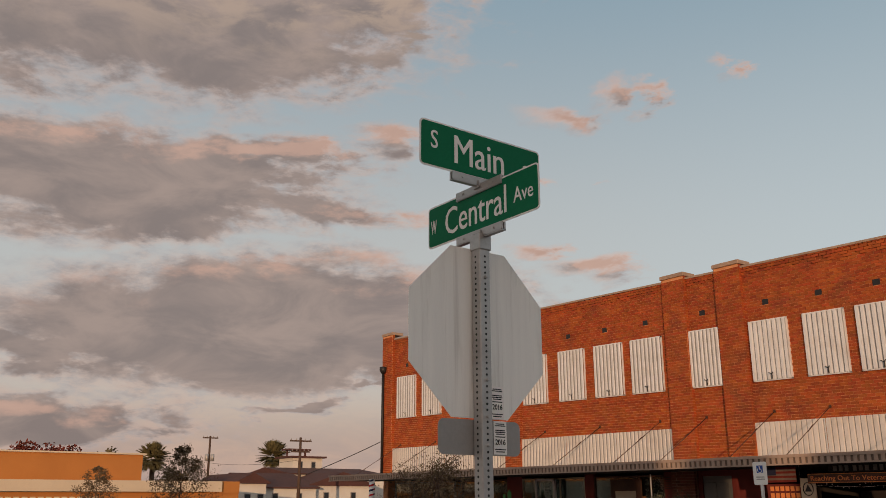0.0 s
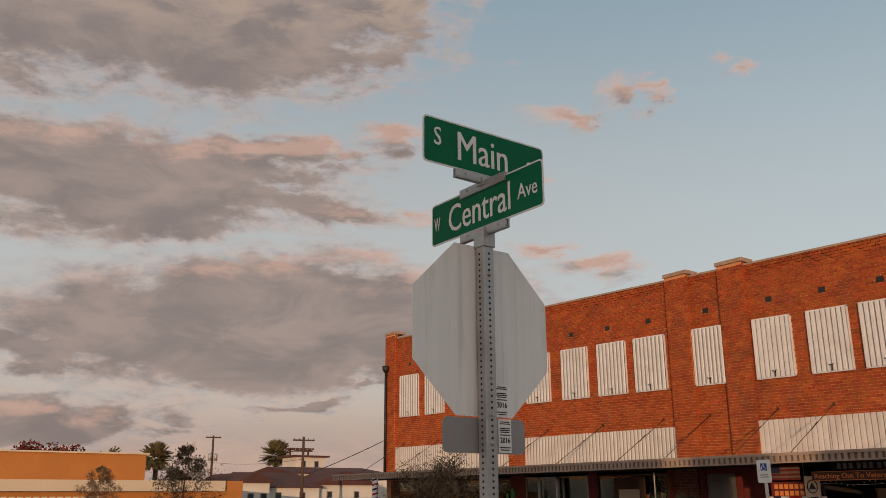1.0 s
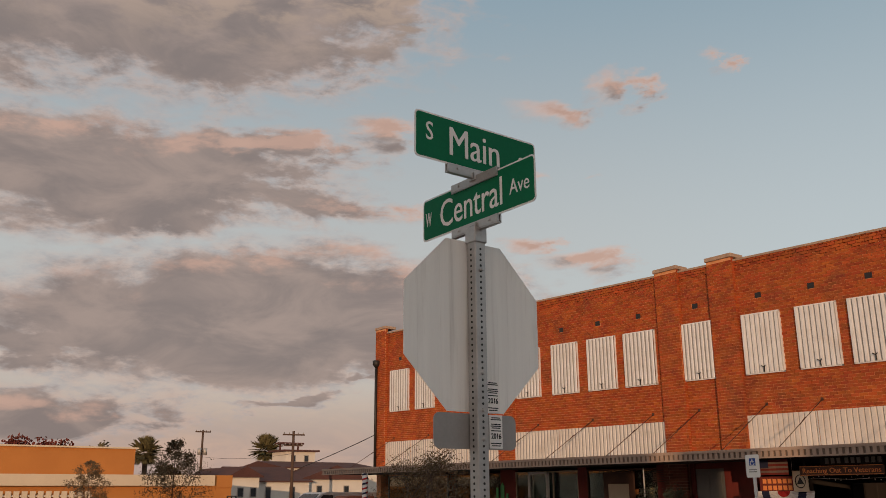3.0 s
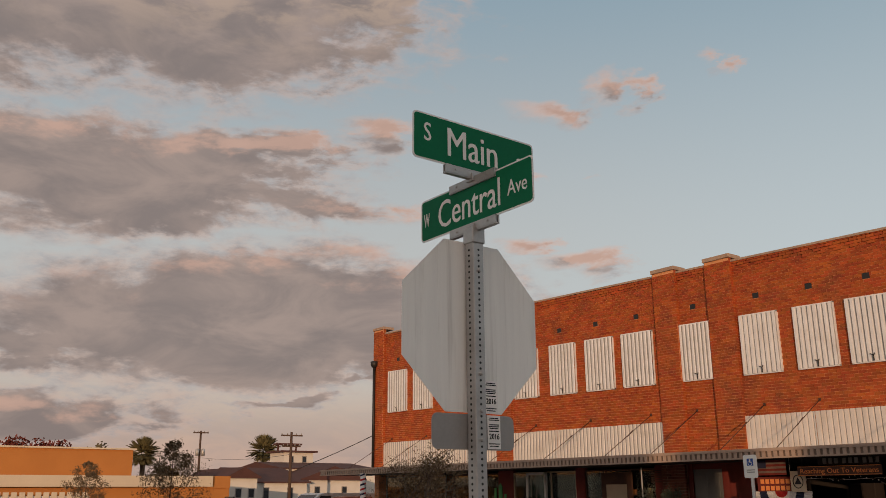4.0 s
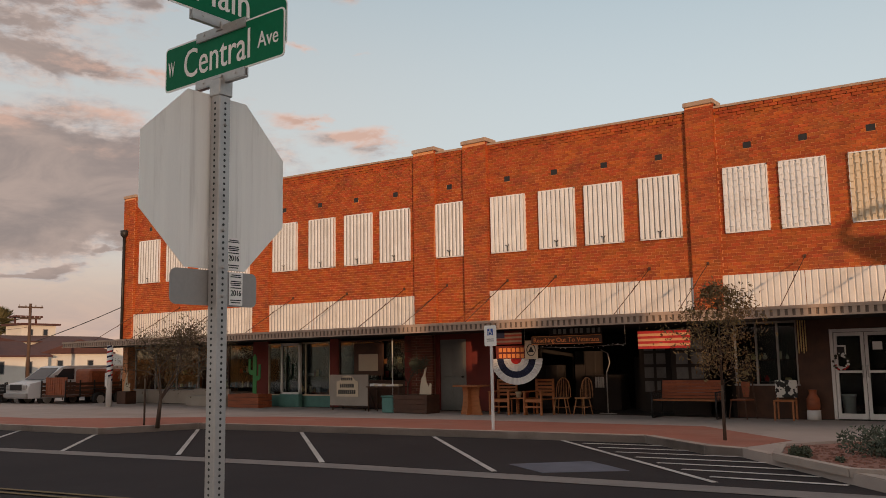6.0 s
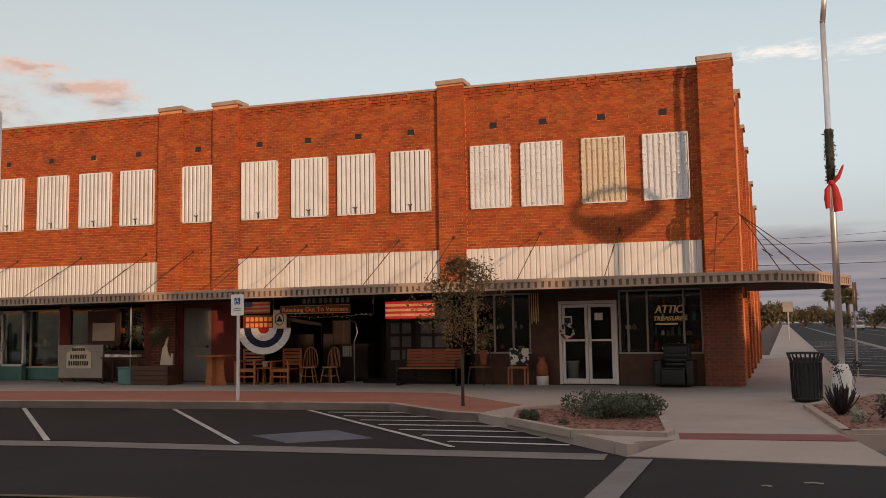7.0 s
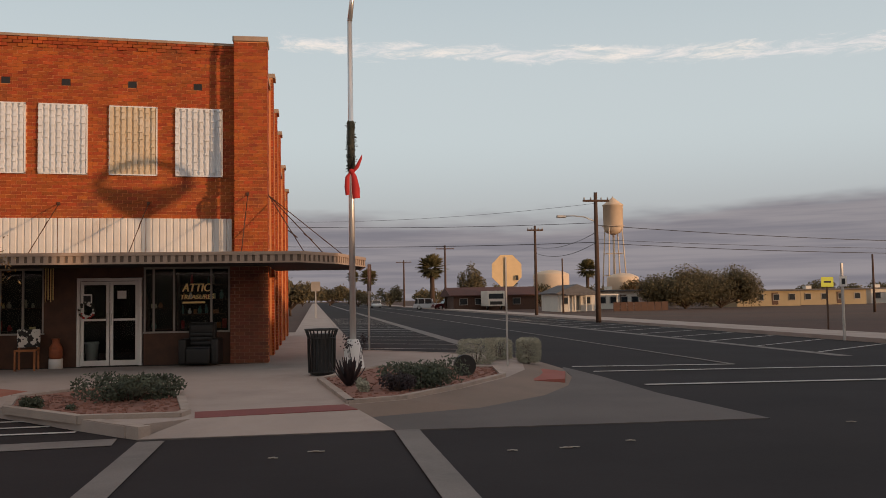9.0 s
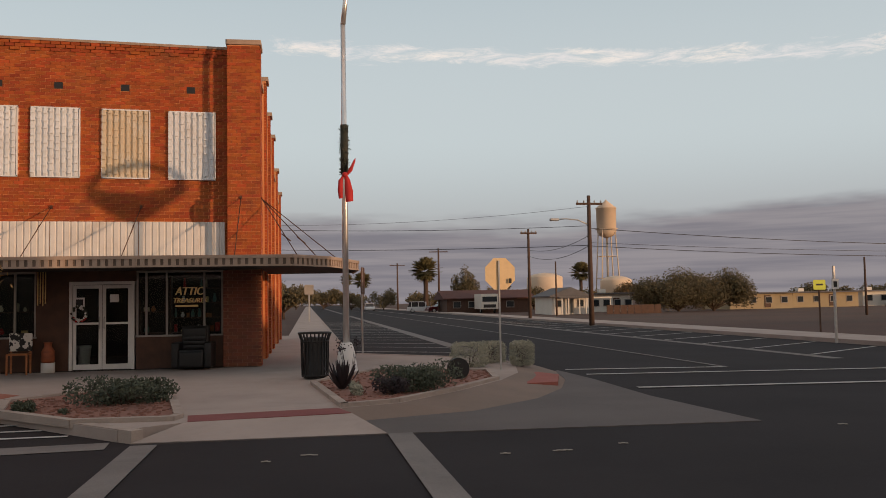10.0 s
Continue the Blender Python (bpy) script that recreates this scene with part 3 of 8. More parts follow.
for i in range(len(INNER) - 1):
    bm.faces.new((lo[i], lo[i + 1], hi[i + 1], hi[i]))
solid("pavement_ramp", bm, M["ramp"], "tan sloping pavement round the corner bed", "pavement")
bm = bmesh.new()
slab(bm, [(-0.42, -9.68), (1.62, -9.36), (1.46, -8.78), (-0.5, -9.05)], -0.1, 0.006)
solid("pavement_red_strip", bm, M["red_paint"], "dull red strip across the kerb ramp", "red strip")
bm = bmesh.new()
slab(bm, [(4.95, -5.6), (5.55, -5.5), (6.0, -4.0), (5.75, -3.2), (5.35, -3.9)], -0.12, -0.05)
solid("pavement_tactile", bm, M["paver"], "red textured kerb ramp paving", "ramp paving")
# bands and lines
bm = bmesh.new()
strip(bm, [(-60, -17.4), (-23.0, -13.5), (-15.0, -12.2), (-8.8, -11.2), (-1.2, -10.5)], 0.5, ROAD + 0.006)
strip(bm, [(6.1, 2.0), (6.1, 300)], 0.5, ROAD + 0.006)
strip(bm, [(14.0, -1.0), (14.0, 300)], 0.35, ROAD + 0.006)
solid("road_gutter_band", bm, M["line_old"], "faded concrete gutter band between lane and bays", "gutter band")


def road_line(pts, width=0.085, material="line", label="worn white painted road line"):
    bm = bmesh.new()
    strip(bm, pts, width, ROAD + 0.012)
    return solid("road_line", bm, M[material], label, "road line", group="road lines")


for a, b in (((-27.61, -10.0), (-22.77, -13.65)), ((-24.95, -9.55), (-20.52, -13.02)), ((-22.65, -8.87), (-17.84, -12.65)), ((-18.49, -9.46), (-15.29, -12.08)),
             ((-17.52, -7.25), (-12.6, -11.41)), ((-14.35, -6.75), (-9.4, -11.0)), ((-10.8, -6.3), (-6.35, -10.6)), ((-7.9, -5.9), (-3.3, -10.15))):
    road_line([a, b])
for i in range(7):   # hatching beside the accessible bay
    u = i / 6
    ax, ay = -7.3 + 3.75 * u, -6.2 - 3.45 * u
    road_line([(ax, ay), (min(ax + 2.6 - 0.9 * u, -1.3), ay + 0.35 - 0.3 * u)], 0.09)
road_line([(-60, -23.3), (-30, -18.7), (-14.7, -16.0), (-10.96, -15.34), (-5.05, -14.3), (-2.6, -13.95)], 0.08, "yellow_line", "faded double yellow centre line")
road_line([(-60, -23.55), (-30, -18.95), (-14.7, -16.23), (-10.96, -15.57), (-5.05, -14.53), (-2.6, -14.18)], 0.08, "yellow_line", "faded double yellow centre line")
road_line([(-2.12, -13.95), (-2.05, -18.0)], 0.36)
for a, b, w in (((-0.78, -10.6), (-0.72, -18.0), 0.3), ((2.15, -10.45), (2.25, -18.0), 0.3), ((6.75, -1.95), (10.3, -2.5), 0.15), ((6.8, -3.3), (18.0, -4.6), 0.15), ((6.8, -6.2), (18.0, -7.2), 0.17)):
    road_line([a, b], w, "line_old" if w > 0.29 else "line")
road_line([(10.3, -2.5), (10.2, 300)], 0.12, "line_old", "faded lane line down the side street")
for i in range(16):
    y = 5.5 + 3.1 * i
    road_line([(2.4, y + 2.2), (5.8, y)], 0.1)
for i in range(-1, 14):
    y = 0.5 + 3.2 * i
    road_line([(14.2, y), (17.9, y + 2.6)], 0.1)
rnd = random.Random(19)
for x, y in ((3.72, -12.06), (3.65, -12.07), (1.07, -11.68), (0.64, -11.96), (4.45, -11.80), (3.07, -12.10), (7.49, -11.13)):
    sc = thing("paper_scrap", pose(x, y, ROAD + 0.004, 0, 0, rnd.uniform(-25, 25)), "small pale paper scrap lying on the asphalt", "litter", "scraps on the road")
    bm = bmesh.new()
    ln = rnd.uniform(0.04, 0.09)
    for k in range(3):
        bx(bm, -ln + k * ln * 0.66, -0.02, 0.0 + 0.004 * (k % 2), -ln + (k + 1) * ln * 0.66, 0.025, 0.006 + 0.004 * (k % 2))
    part("scrap", bm, M["pale_base"], sc)
# accessible bay mark
bm = bmesh.new()
slab(bm, [(-6.7, -9.7), (-5.7, -10.35), (-4.75, -9.55), (-5.8, -8.75)], ROAD, ROAD + 0.009)
solid("road_mark", bm, surf("faded_blue_mark", (0.125, 0.13, 0.165), (0.08, 0.083, 0.10), 2.0, 0.9, 0.1), "faded blue accessible bay mark", "road mark")
# far pavement of the side street and near corner
bm = bmesh.new()
slab(bm, [(18.2, -8), (20.6, -8), (20.6, 420), (18.2, 420)], -0.3, 0.0)
solid("pavement_far", bm, M["concrete"], "pale concrete pavement beside the empty lot", "pavement")
bm = bmesh.new()
slab(bm, [(-60, -18.4), (-60, -60), (6.4, -60), (6.4, -21.5), (3.8, -18.4)], -0.3, 0.0)
solid("pavement_near", bm, M["concrete"], "concrete pavement on the near corner", "pavement")
bm = bmesh.new()
slab(bm, [(-400, -1.5), (-60, -1.5), (-33.6, -2.3), (-33.6, 60), (-400, 60)], -0.3, -0.06)
solid("ground_lot", bm, M["apron"], "pale dusty paved side lot", "lot")

# ---- brick building ----
SLOPE = -0.0205            # the parapet and sills climb gently towards the far end
WY = 0.12                  # wall face; piers stand out to 0
L_END = -32.4


def zz(x, z):
    return z + SLOPE * x


def head(x):
    return 5.965 - 0.0222 * x


def sill(x):
    return 4.375 - 0.0166 * x


def band_top(x):
    return 3.39 - 0.0075 * x


def roof_line(x):
    return 7.50 - 0.0275 * x


PIERS = [(-32.4, -31.6, 8.05), (-24.05, -23.2, 7.6), (-16.42, -15.58, 7.82), (-14.48, -13.62, 7.82), (-7.41, -6.68, 7.78), (-0.76, 0.0, 7.68)]


def pier_y(x0):
    """Front plane of a pier; the corner pier stands further out."""
    return -0.18 if x0 > -1 else 0.0


WINDOWS = [(-6.54, -5.46), (-5.18, -4.1), (-3.62, -2.54), (-2.13, -1.05), (-13.53, -12.34), (-11.88, -10.72), (-10.42, -9.28), (-8.8, -7.66), (-15.6, -14.5),
           (-17.9, -16.64), (-19.5, -18.25), (-21.2, -19.95), (-23.05, -21.8), (-25.6, -24.35), (-27.3, -26.1), (-29.4, -28.1), (-31.3, -29.9)]
W_LO, W_HI = 4.31, 6.0
BANDS = [(-31.6, -24.05), (-23.2, -16.42), (-13.62, -7.41), (-6.68, -0.83)]
B_HI = 3.39
ROOF = 7.52


def clear(x0, x1, z0, z1):
    """Whether a brick stays clear of windows, bands and vents."""
    xm, zm = (x0 + x1) / 2, (z0 + z1) / 2
    zs = zm - SLOPE * xm
    for a, b in WINDOWS:
        if x1 > a and x0 < b and sill(xm) + 0.03 < zm < head(xm) - 0.03:
            return False
    for a, b in BANDS:
        if x1 > a and x0 < b and zm < band_top(xm) - 0.02:
            return False
    if z1 > roof_line(xm) + 0.05:
        return False
    for v in VENTS:
        if x1 > v - 0.095 and x0 < v + 0.095 and 6.42 < zs < 6.58:
            return False
    return True


VENTS = [-12.95, -11.36, -9.8, -8.22, -5.91, -4.59, -3.11, -1.62, -15.08, -17.26, -19.0, -20.7, -22.5, -25.0, -26.7, -28.7, -30.6]
front = thing("wall_south", (0, 0, 0), "orange brick two-storey shop front with stepped piers", "wall", kind="structure")
bm = bmesh.new()
plate(bm, [(L_END, 2.3), (0, 2.3), (0, roof_line(0)), (L_END, roof_line(L_END))], WY + 0.012, WY + 0.35)
core = part("wall_core", bm, M["mortar"], front)
bm = bmesh.new()
plate(bm, [(L_END, roof_line(L_END)), (0, roof_line(0)), (0, roof_line(0) + 0.06), (L_END, roof_line(L_END) + 0.06)], WY - 0.05, WY + 0.40)
part("coping", bm, M["coping"], front, "weathered tan parapet coping")
for x0, x1, top in PIERS:
    h = top + SLOPE * (x0 if x0 > -20 else x0)
    bm = bmesh.new()
    bx(bm, x0 + 0.012, pier_y(x0) + 0.012, 2.3 if x0 < -1 else 2.5, x1 - 0.012, WY + 0.02, h - 0.12)
    part("pier_core", bm, M["mortar"], front)
    bm = bmesh.new()
    bx(bm, x0 - 0.03, pier_y(x0) - 0.04, h - 0.12, x1 + 0.03, WY + 0.42, h)
    bevel(bm, 0.012)
    part("pier_cap", bm, M["coping"], front, "weathered pier cap")
# vents: dark square holes
for v in VENTS:
    bm = bmesh.new()
    z = zz(v, 6.5)
    bx(bm, v - 0.095, WY - 0.003, z - 0.075, v + 0.095, WY + 0.02, z + 0.075)
    part("vent", bm, M["black"], front, "small dark square vent")


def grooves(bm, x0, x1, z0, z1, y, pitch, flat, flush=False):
    """Groove bottoms of a ribbed sheet; grime and groove shade are put into their grey."""
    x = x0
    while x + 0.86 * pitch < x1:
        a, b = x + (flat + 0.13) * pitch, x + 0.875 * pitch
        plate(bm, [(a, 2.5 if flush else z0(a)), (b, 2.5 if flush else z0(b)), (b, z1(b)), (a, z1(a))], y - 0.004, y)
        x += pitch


def corrugated(bm, x0, x1, z0, z1, y, pitch, depth, flat=0.45, flush=False):
    """An upright ribbed metal sheet facing the street; z0 and z1 give its lower and upper end along x."""
    prof, x = [], x0
    while x < x1 - 1e-6:
        for u, d in ((0, 0), (flat, 0), (flat + 0.12, depth), (0.88, depth)):
            if x + u * pitch < x1:
                prof.append((x + u * pitch, y + d))
        x += pitch
    prof.append((x1, y))
    lo = [bm.verts.new((px, py, 2.5 if flush else z0(px))) for px, py in prof]
    hi = [bm.verts.new((px, py, z1(px))) for px, py in prof]
    lob = [bm.verts.new((px, y + depth + 0.012, 2.5 if flush else z0(px))) for px, py in prof]
    hib = [bm.verts.new((px, y + depth + 0.012, z1(px))) for px, py in prof]
    for i in range(len(prof) - 1):
        bm.faces.new((lo[i], lo[i + 1], hi[i + 1], hi[i]))
        bm.faces.new((hi[i], hi[i + 1], hib[i + 1], hib[i]))
        bm.faces.new((lob[i], lob[i + 1], lo[i + 1], lo[i]))


for i, (x0, x1) in enumerate(WINDOWS):
    w = thing("window_%d" % (i + 1), (0, 0, 0), "window opening covered with ribbed white metal sheet", "window", "covered windows", "structure")
    bm = bmesh.new()
    deep = x1 < -7             # plain deep ribs further along, flatter sheets with pressed lugs near the corner
    depth, rib = (0.015, 0.42) if x1 < -14 else (0.065, 0.5) if deep else (0.05, 0.5)
    corrugated(bm, x0 + 0.02, x1 - 0.02, lambda x: sill(x) + 0.02, lambda x: head(x) - 0.02, WY - (0.085 if deep else 0.065), (x1 - x0) / 8.0, depth, rib)
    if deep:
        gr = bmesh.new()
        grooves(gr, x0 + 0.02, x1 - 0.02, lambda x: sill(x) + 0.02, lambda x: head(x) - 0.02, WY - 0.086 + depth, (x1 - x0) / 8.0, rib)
        part("groove", gr, M["groove"], w, "grooves between the ribs, grime and shade put into their grey")
    part("sheet", bm, M["white_metal"] if i != 2 else M["cream_metal"], w)
    bm = bmesh.new()
    plate(bm, [(x0, sill(x0) - 0.01), (x1, sill(x1) - 0.01), (x1, sill(x1) + 0.02), (x0, sill(x0) + 0.02)], WY - 0.06, WY + 0.03)
    plate(bm, [(x0, head(x0) - 0.02), (x1, head(x1) - 0.02), (x1, head(x1) + 0.01), (x0, head(x0) + 0.01)], WY - 0.06, WY + 0.03)
    for a, b in ((x0, x0 + 0.02), (x1 - 0.02, x1)):
        plate(bm, [(a, sill(a)), (b, sill(b)), (b, head(b)), (a, head(a))], WY - 0.06, WY + 0.03)
    part("frame", bm, M["white_metal"], w)
    if not deep:
        rnd = random.Random(i)
        bm = bmesh.new()
        for c in range(8):
            for r in range(9):
                px = x0 + (x1 - x0) * (c + 0.30) / 8.0 + rnd.uniform(-0.008, 0.008)
                pz = sill(px) + 0.08 + r * 0.172 + (0.06 if c % 2 else 0) + rnd.uniform(-0.012, 0.012)
                bx(bm, px - 0.03, WY - 0.09, pz, px + 0.055, WY - 0.054, pz + 0.04)
        part("fastener_row", bm, M["white_metal"] if i != 2 else M["cream_metal"], w, "rows of pressed lugs")
    if x1 < -7:
        xm = (x0 + x1) / 2 + 0.02
        bm = bmesh.new()
        z = sill(xm) + 0.03
        rod(bm, (xm, WY - 0.10, z), (xm, WY - 0.10, z + 0.13), 0.014)
        rod(bm, (xm, WY - 0.10, z + 0.13), (xm - 0.07, WY - 0.14, z + 0.17), 0.012)
        rod(bm, (xm, WY - 0.10, z + 0.13), (xm + 0.06, WY - 0.14, z + 0.17), 0.012)
        part("hook", bm, M["black"], w, "black iron hook")
for x0, x1 in BANDS:
    b = thing("trim", (0, 0, 0), "ribbed white metal band above the canopy", "metal band", "metal bands", "structure")
    n = max(1, round((x1 - x0) / 2.1))
    for k in range(n):
        a, c = x0 + (x1 - x0) * k / n, x0 + (x1 - x0) * (k + 1) / n - 0.015
        bm = bmesh.new()
        corrugated(bm, a, c, None, band_top, WY - 0.06, 0.155, 0.015 if x1 < -14 else 0.045 if x1 < -7 else 0.03, 0.5 if x1 < -14 else 0.66, True)
        part("metal_panel", bm, M["band_metal"], b)
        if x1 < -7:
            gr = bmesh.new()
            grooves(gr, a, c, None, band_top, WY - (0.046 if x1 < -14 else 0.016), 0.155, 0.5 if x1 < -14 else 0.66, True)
            part("groove", gr, M["groove"], b, "grooves between the ribs, grime and shade put into their grey")

# bricks of the front
BH, BW, JOINT, END = 0.080, 0.222, 0.0095, 0.017


EDGES = sorted([(e, 0, 9) for p in PIERS for e in p[:2]] + [(e, W_LO, W_HI) for w in WINDOWS for e in (w[0] - 0.004, w[1] + 0.004)] + [(e, 0, B_HI) for w in BANDS for e in w] + [(v + s, 6.4, 6.6) for v in VENTS for s in (-0.10, 0.10)])


def cuts(a, b, z):
    """Splits a brick at the edges of the openings that it meets."""
    inner = [e for e, lo, hi in EDGES if a < e < b and lo < z + BH / 2 < hi]
    ends = [a] + inner + [b]
    return list(zip(ends, ends[1:]))


def brick_rows(x0, x1, z0, z1, test):
    rows, r = [], 0
    z = z0
    while z + BH <= z1:
        off = (0.0 if r % 2 else -BW / 2)
        x = x0 + off
        while x < x1 - 0.03:
            a, b = max(x, x0), min(x + BW - END, x1)
            for c, d in cuts(a, b, z):
                if d - c > 0.03 and test(c, d, zz((c + d) / 2, z), zz((c + d) / 2, z) + BH - JOINT):
                    rows.append((c, d, z))
            x += BW
        z += BH
        r += 1
    return rows


class Boxes:
    """Many small boxes in one mesh, made in one go."""

    def __init__(self):
        self.v, self.f = [], []

    def box(self, x0, y0, z0, x1, y1, z1):
        k = len(self.v)
        self.v += [(x0, y0, z0), (x1, y0, z0), (x1, y1, z0), (x0, y1, z0), (x0, y0, z1), (x1, y0, z1), (x1, y1, z1), (x0, y1, z1)]
        self.f += [(k, k + 3, k + 2, k + 1), (k + 4, k + 5, k + 6, k + 7), (k, k + 1, k + 5, k + 4), (k + 1, k + 2, k + 6, k + 5), (k + 2, k + 3, k + 7, k + 6), (k + 3, k, k + 4, k + 7)]

    def mesh(self, name, material):
        me = bpy.data.meshes.new(name)
        me.from_pydata(self.v, [], self.f)
        me.materials.append(material)
        return me


rnd = random.Random(3)
many, single = Boxes(), []


def in_pier(a, b):
    return any(a < p1 - 0.02 and b > p0 + 0.02 for p0, p1, _ in PIERS)


for a, b, z in brick_rows(L_END, 0, 1.86, ROOF + 0.3, clear):
    if in_pier(a, b) or zz((a + b) / 2, z) < 2.5:
        continue
    zc = zz((a + b) / 2, z)
    gap = roof_line((a + b) / 2) - zc
    proud = rnd.uniform(0.0, 0.007) + (0.03 if gap < 0.19 else 0.028 if gap < 0.28 and int(a / BW) % 2 else 0.0)
    if -6.68 < a < -0.83 and 3.46 < z < 4.6 and len(single) < 300:
        single.append((a, b, zc, proud))
    else:
        many.box(a, WY - proud, zc, b, WY + 0.03, zc + BH - JOINT)
for p0, p1, top in PIERS:
    for a, b, z in brick_rows(p0, p1, 1.86, top - 0.125, lambda *q: q[2] > 2.46):
        zc = z + SLOPE * p0
        many.box(a, pier_y(p0) - rnd.uniform(0.0, 0.006), zc, b, pier_y(p0) + 0.05, zc + BH - JOINT)
    r = 0
    z = 1.86
    while z < top - 0.125:       # flanks of the piers
        zc = z + SLOPE * p0
        if zc < 2.48:
            z += BH
            continue
        many.box(p0 - rnd.uniform(0, 0.004), pier_y(p0) + 0.014, zc, p0 + 0.04, WY - 0.004, zc + BH - JOINT)
        many.box(p1 - 0.04, pier_y(p0) + 0.014, zc, p1 + rnd.uniform(0, 0.004), WY - 0.004, zc + BH - JOINT)
        z += BH
# lower brick columns beside the shops
lower = Boxes()
for p0, p1 in ((-0.88, 0.0), (-16.6, -15.75)):
    for a, b, z in brick_rows(p0, p1, 0.02, 2.3, lambda *q: True):
        lower.box(a, 0.02 - rnd.uniform(0, 0.005), z, b, 0.1, z + BH - JOINT)
# side wall bricks with the stepped parapet
SIDE = [(0.4, 2.9, 7.2), (2.9, 3.5, 7.55), (3.5, 5.3, 6.75), (5.3, 5.9, 7.1), (5.9, 8.0, 6.5), (8.0, 8.6, 6.95), (8.6, 11.7, 6.0), (11.7, 12.3, 6.4), (12.3, 15.5, 5.6), (15.5, 16.1, 6.0)]
for y0, y1, top in SIDE:
    pier = y1 - y0 < 0.7
    xf = 0.0 if pier else -0.11
    z, r = 0.02, 0
    while z < top - 0.1:
        y = y0 - (BW / 2 if r % 2 else 0)
        while y < y1 - 0.03:
            a, b = max(y, y0), min(y + BW - END, y1)
            if b - a > 0.04:
                many.box(xf - 0.05, a, z, xf + rnd.uniform(0, 0.006), b, z + BH - JOINT)
            y += BW
        z += BH
        r += 1
z = 0.02
while z < 7.6:                  # flank of the corner pier
    if z < 2.3 or z > 2.66:
        many.box(-0.05, 0.05, z, rnd.uniform(0, 0.005), 0.2, z + BH - JOINT)
        many.box(-0.05, 0.215, z, rnd.uniform(0, 0.005), 0.4, z + BH - JOINT)
    z += BH
ob = new("brick_courses", many.mesh("brick_courses", M["brick_joined"]))
ob.parent = front
ob["kind"] = "stuff"
unit = Boxes()
unit.box(0, 0, 0, BW - END, 0.04, BH - JOINT)
unit_mesh = unit.mesh("brick", M["brick"])
for a, b, zc, proud in single:
    share("brick", unit_mesh, front, Matrix.Translation((a, WY - proud, zc)) @ Matrix.Diagonal(((b - a) / (BW - END), 1, 1, 1)))

# side and back walls, roof
bm = bmesh.new()
for y0, y1, top in SIDE:
    pier = y1 - y0 < 0.7
    bx(bm, -0.4, y0 + 0.008, -0.1, -0.005 if pier else -0.116, y1 - 0.008, top - 0.05)
bx(bm, -0.06, 0.03, 0.01, -0.005, 0.399, 7.6)
solid("wall_east", bm, M["mortar"], "orange brick side wall with stepped parapet", "wall")
bm = bmesh.new()
for y0, y1, top in SIDE:
    bx(bm, -0.45, y0 - 0.02, top - 0.05, 0.06 if y1 - y0 < 0.7 else -0.06, y1 + 0.02, top + 0.06)
solid("trim_parapet", bm, M["coping"], "weathered coping stones on the side parapet", "coping")
bm = bmesh.new()
bx(bm, L_END, 0.15, -0.1, L_END + 0.35, 16, 7.9)
solid("wall_west", bm, M["mortar"], "plain brick end wall", "wall")
bm = bmesh.new()
bx(bm, L_END, 15.7, -0.1, -0.1, 16.05, 5.5)
solid("wall_north", bm, M["mortar"], "plain brick rear wall", "wall")
bm = bmesh.new()
bx(bm, L_END + 0.3, 0.5, 5.2, -0.4, 15.8, 5.4)
solid("roof", bm, M["dark"], "flat dark roof behind the parapet", "roof")
bm = bmesh.new()
tube(bm, [(-32.2, -0.09, 6.9), (-32.2, -0.09, 2.5)], 0.06, 8)
lathe(bm, [(0.06, 0), (0.16, 0.12), (0.17, 0.3), (0.12, 0.32)], 10, (-32.2, -0.09, 6.9))
solid("downpipe", bm, M["black"], "dark metal downpipe with a rain head at the corner", "downpipe", kind="")

# ---- canopy over the pavement ----
CAN = [(-32.8, -2.3), (0.75, -2.3), (1.55, -1.3), (2.3, 0.9), (2.3, 3.4), (0.02, 3.4), (0.02, 0.0), (-32.8, 0.0)]
can = thing("canopy", (0, 0, 0), "flat tan metal canopy hung from iron rods", "canopy", kind="structure")
# Whole deck in near-black brown, darker than the tan fascia
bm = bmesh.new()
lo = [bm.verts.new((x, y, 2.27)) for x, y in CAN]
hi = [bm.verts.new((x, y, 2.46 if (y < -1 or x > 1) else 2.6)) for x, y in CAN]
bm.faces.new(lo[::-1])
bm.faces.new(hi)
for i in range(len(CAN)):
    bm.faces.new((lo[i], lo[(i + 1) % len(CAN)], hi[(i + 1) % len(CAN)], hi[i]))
part("deck", bm, M["dark"], can, "near-black brown underside")
FASCIA = CAN[:5]
bm, ribs, back = bmesh.new(), bmesh.new(), bmesh.new()
for (ax, ay), (cx, cy) in zip(FASCIA, FASCIA[1:]):
    a, d = Vector((ax, ay, 0)), Vector((cx - ax, cy - ay, 0))
    u = d.normalized()
    s = Vector((u.y, -u.x, 0))
    turn = Matrix.Translation(a) @ Matrix.Rotation(math.atan2(u.y, u.x), 4, "Z")
    bx(bm, -0.02, -0.05, 2.42, d.length + 0.02, 0.0, 2.49, turn)
    bx(bm, -0.02, -0.045, 2.25, d.length + 0.02, 0.0, 2.285, turn)
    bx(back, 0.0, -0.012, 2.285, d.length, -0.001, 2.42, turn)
    k = int(d.length / 0.155)
    for i in range(k):
        x = (i + 0.5) * d.length / k
        bx(ribs, x - 0.045, -0.035, 2.285, x + 0.045, -0.002, 2.42, turn)
part("fascia_back", back, M["fascia_shade"], can, "backing behind the ribs, brown for the shade between them")
part("fascia_trim", bm, M["canopy"], can, "tan metal edge trim")
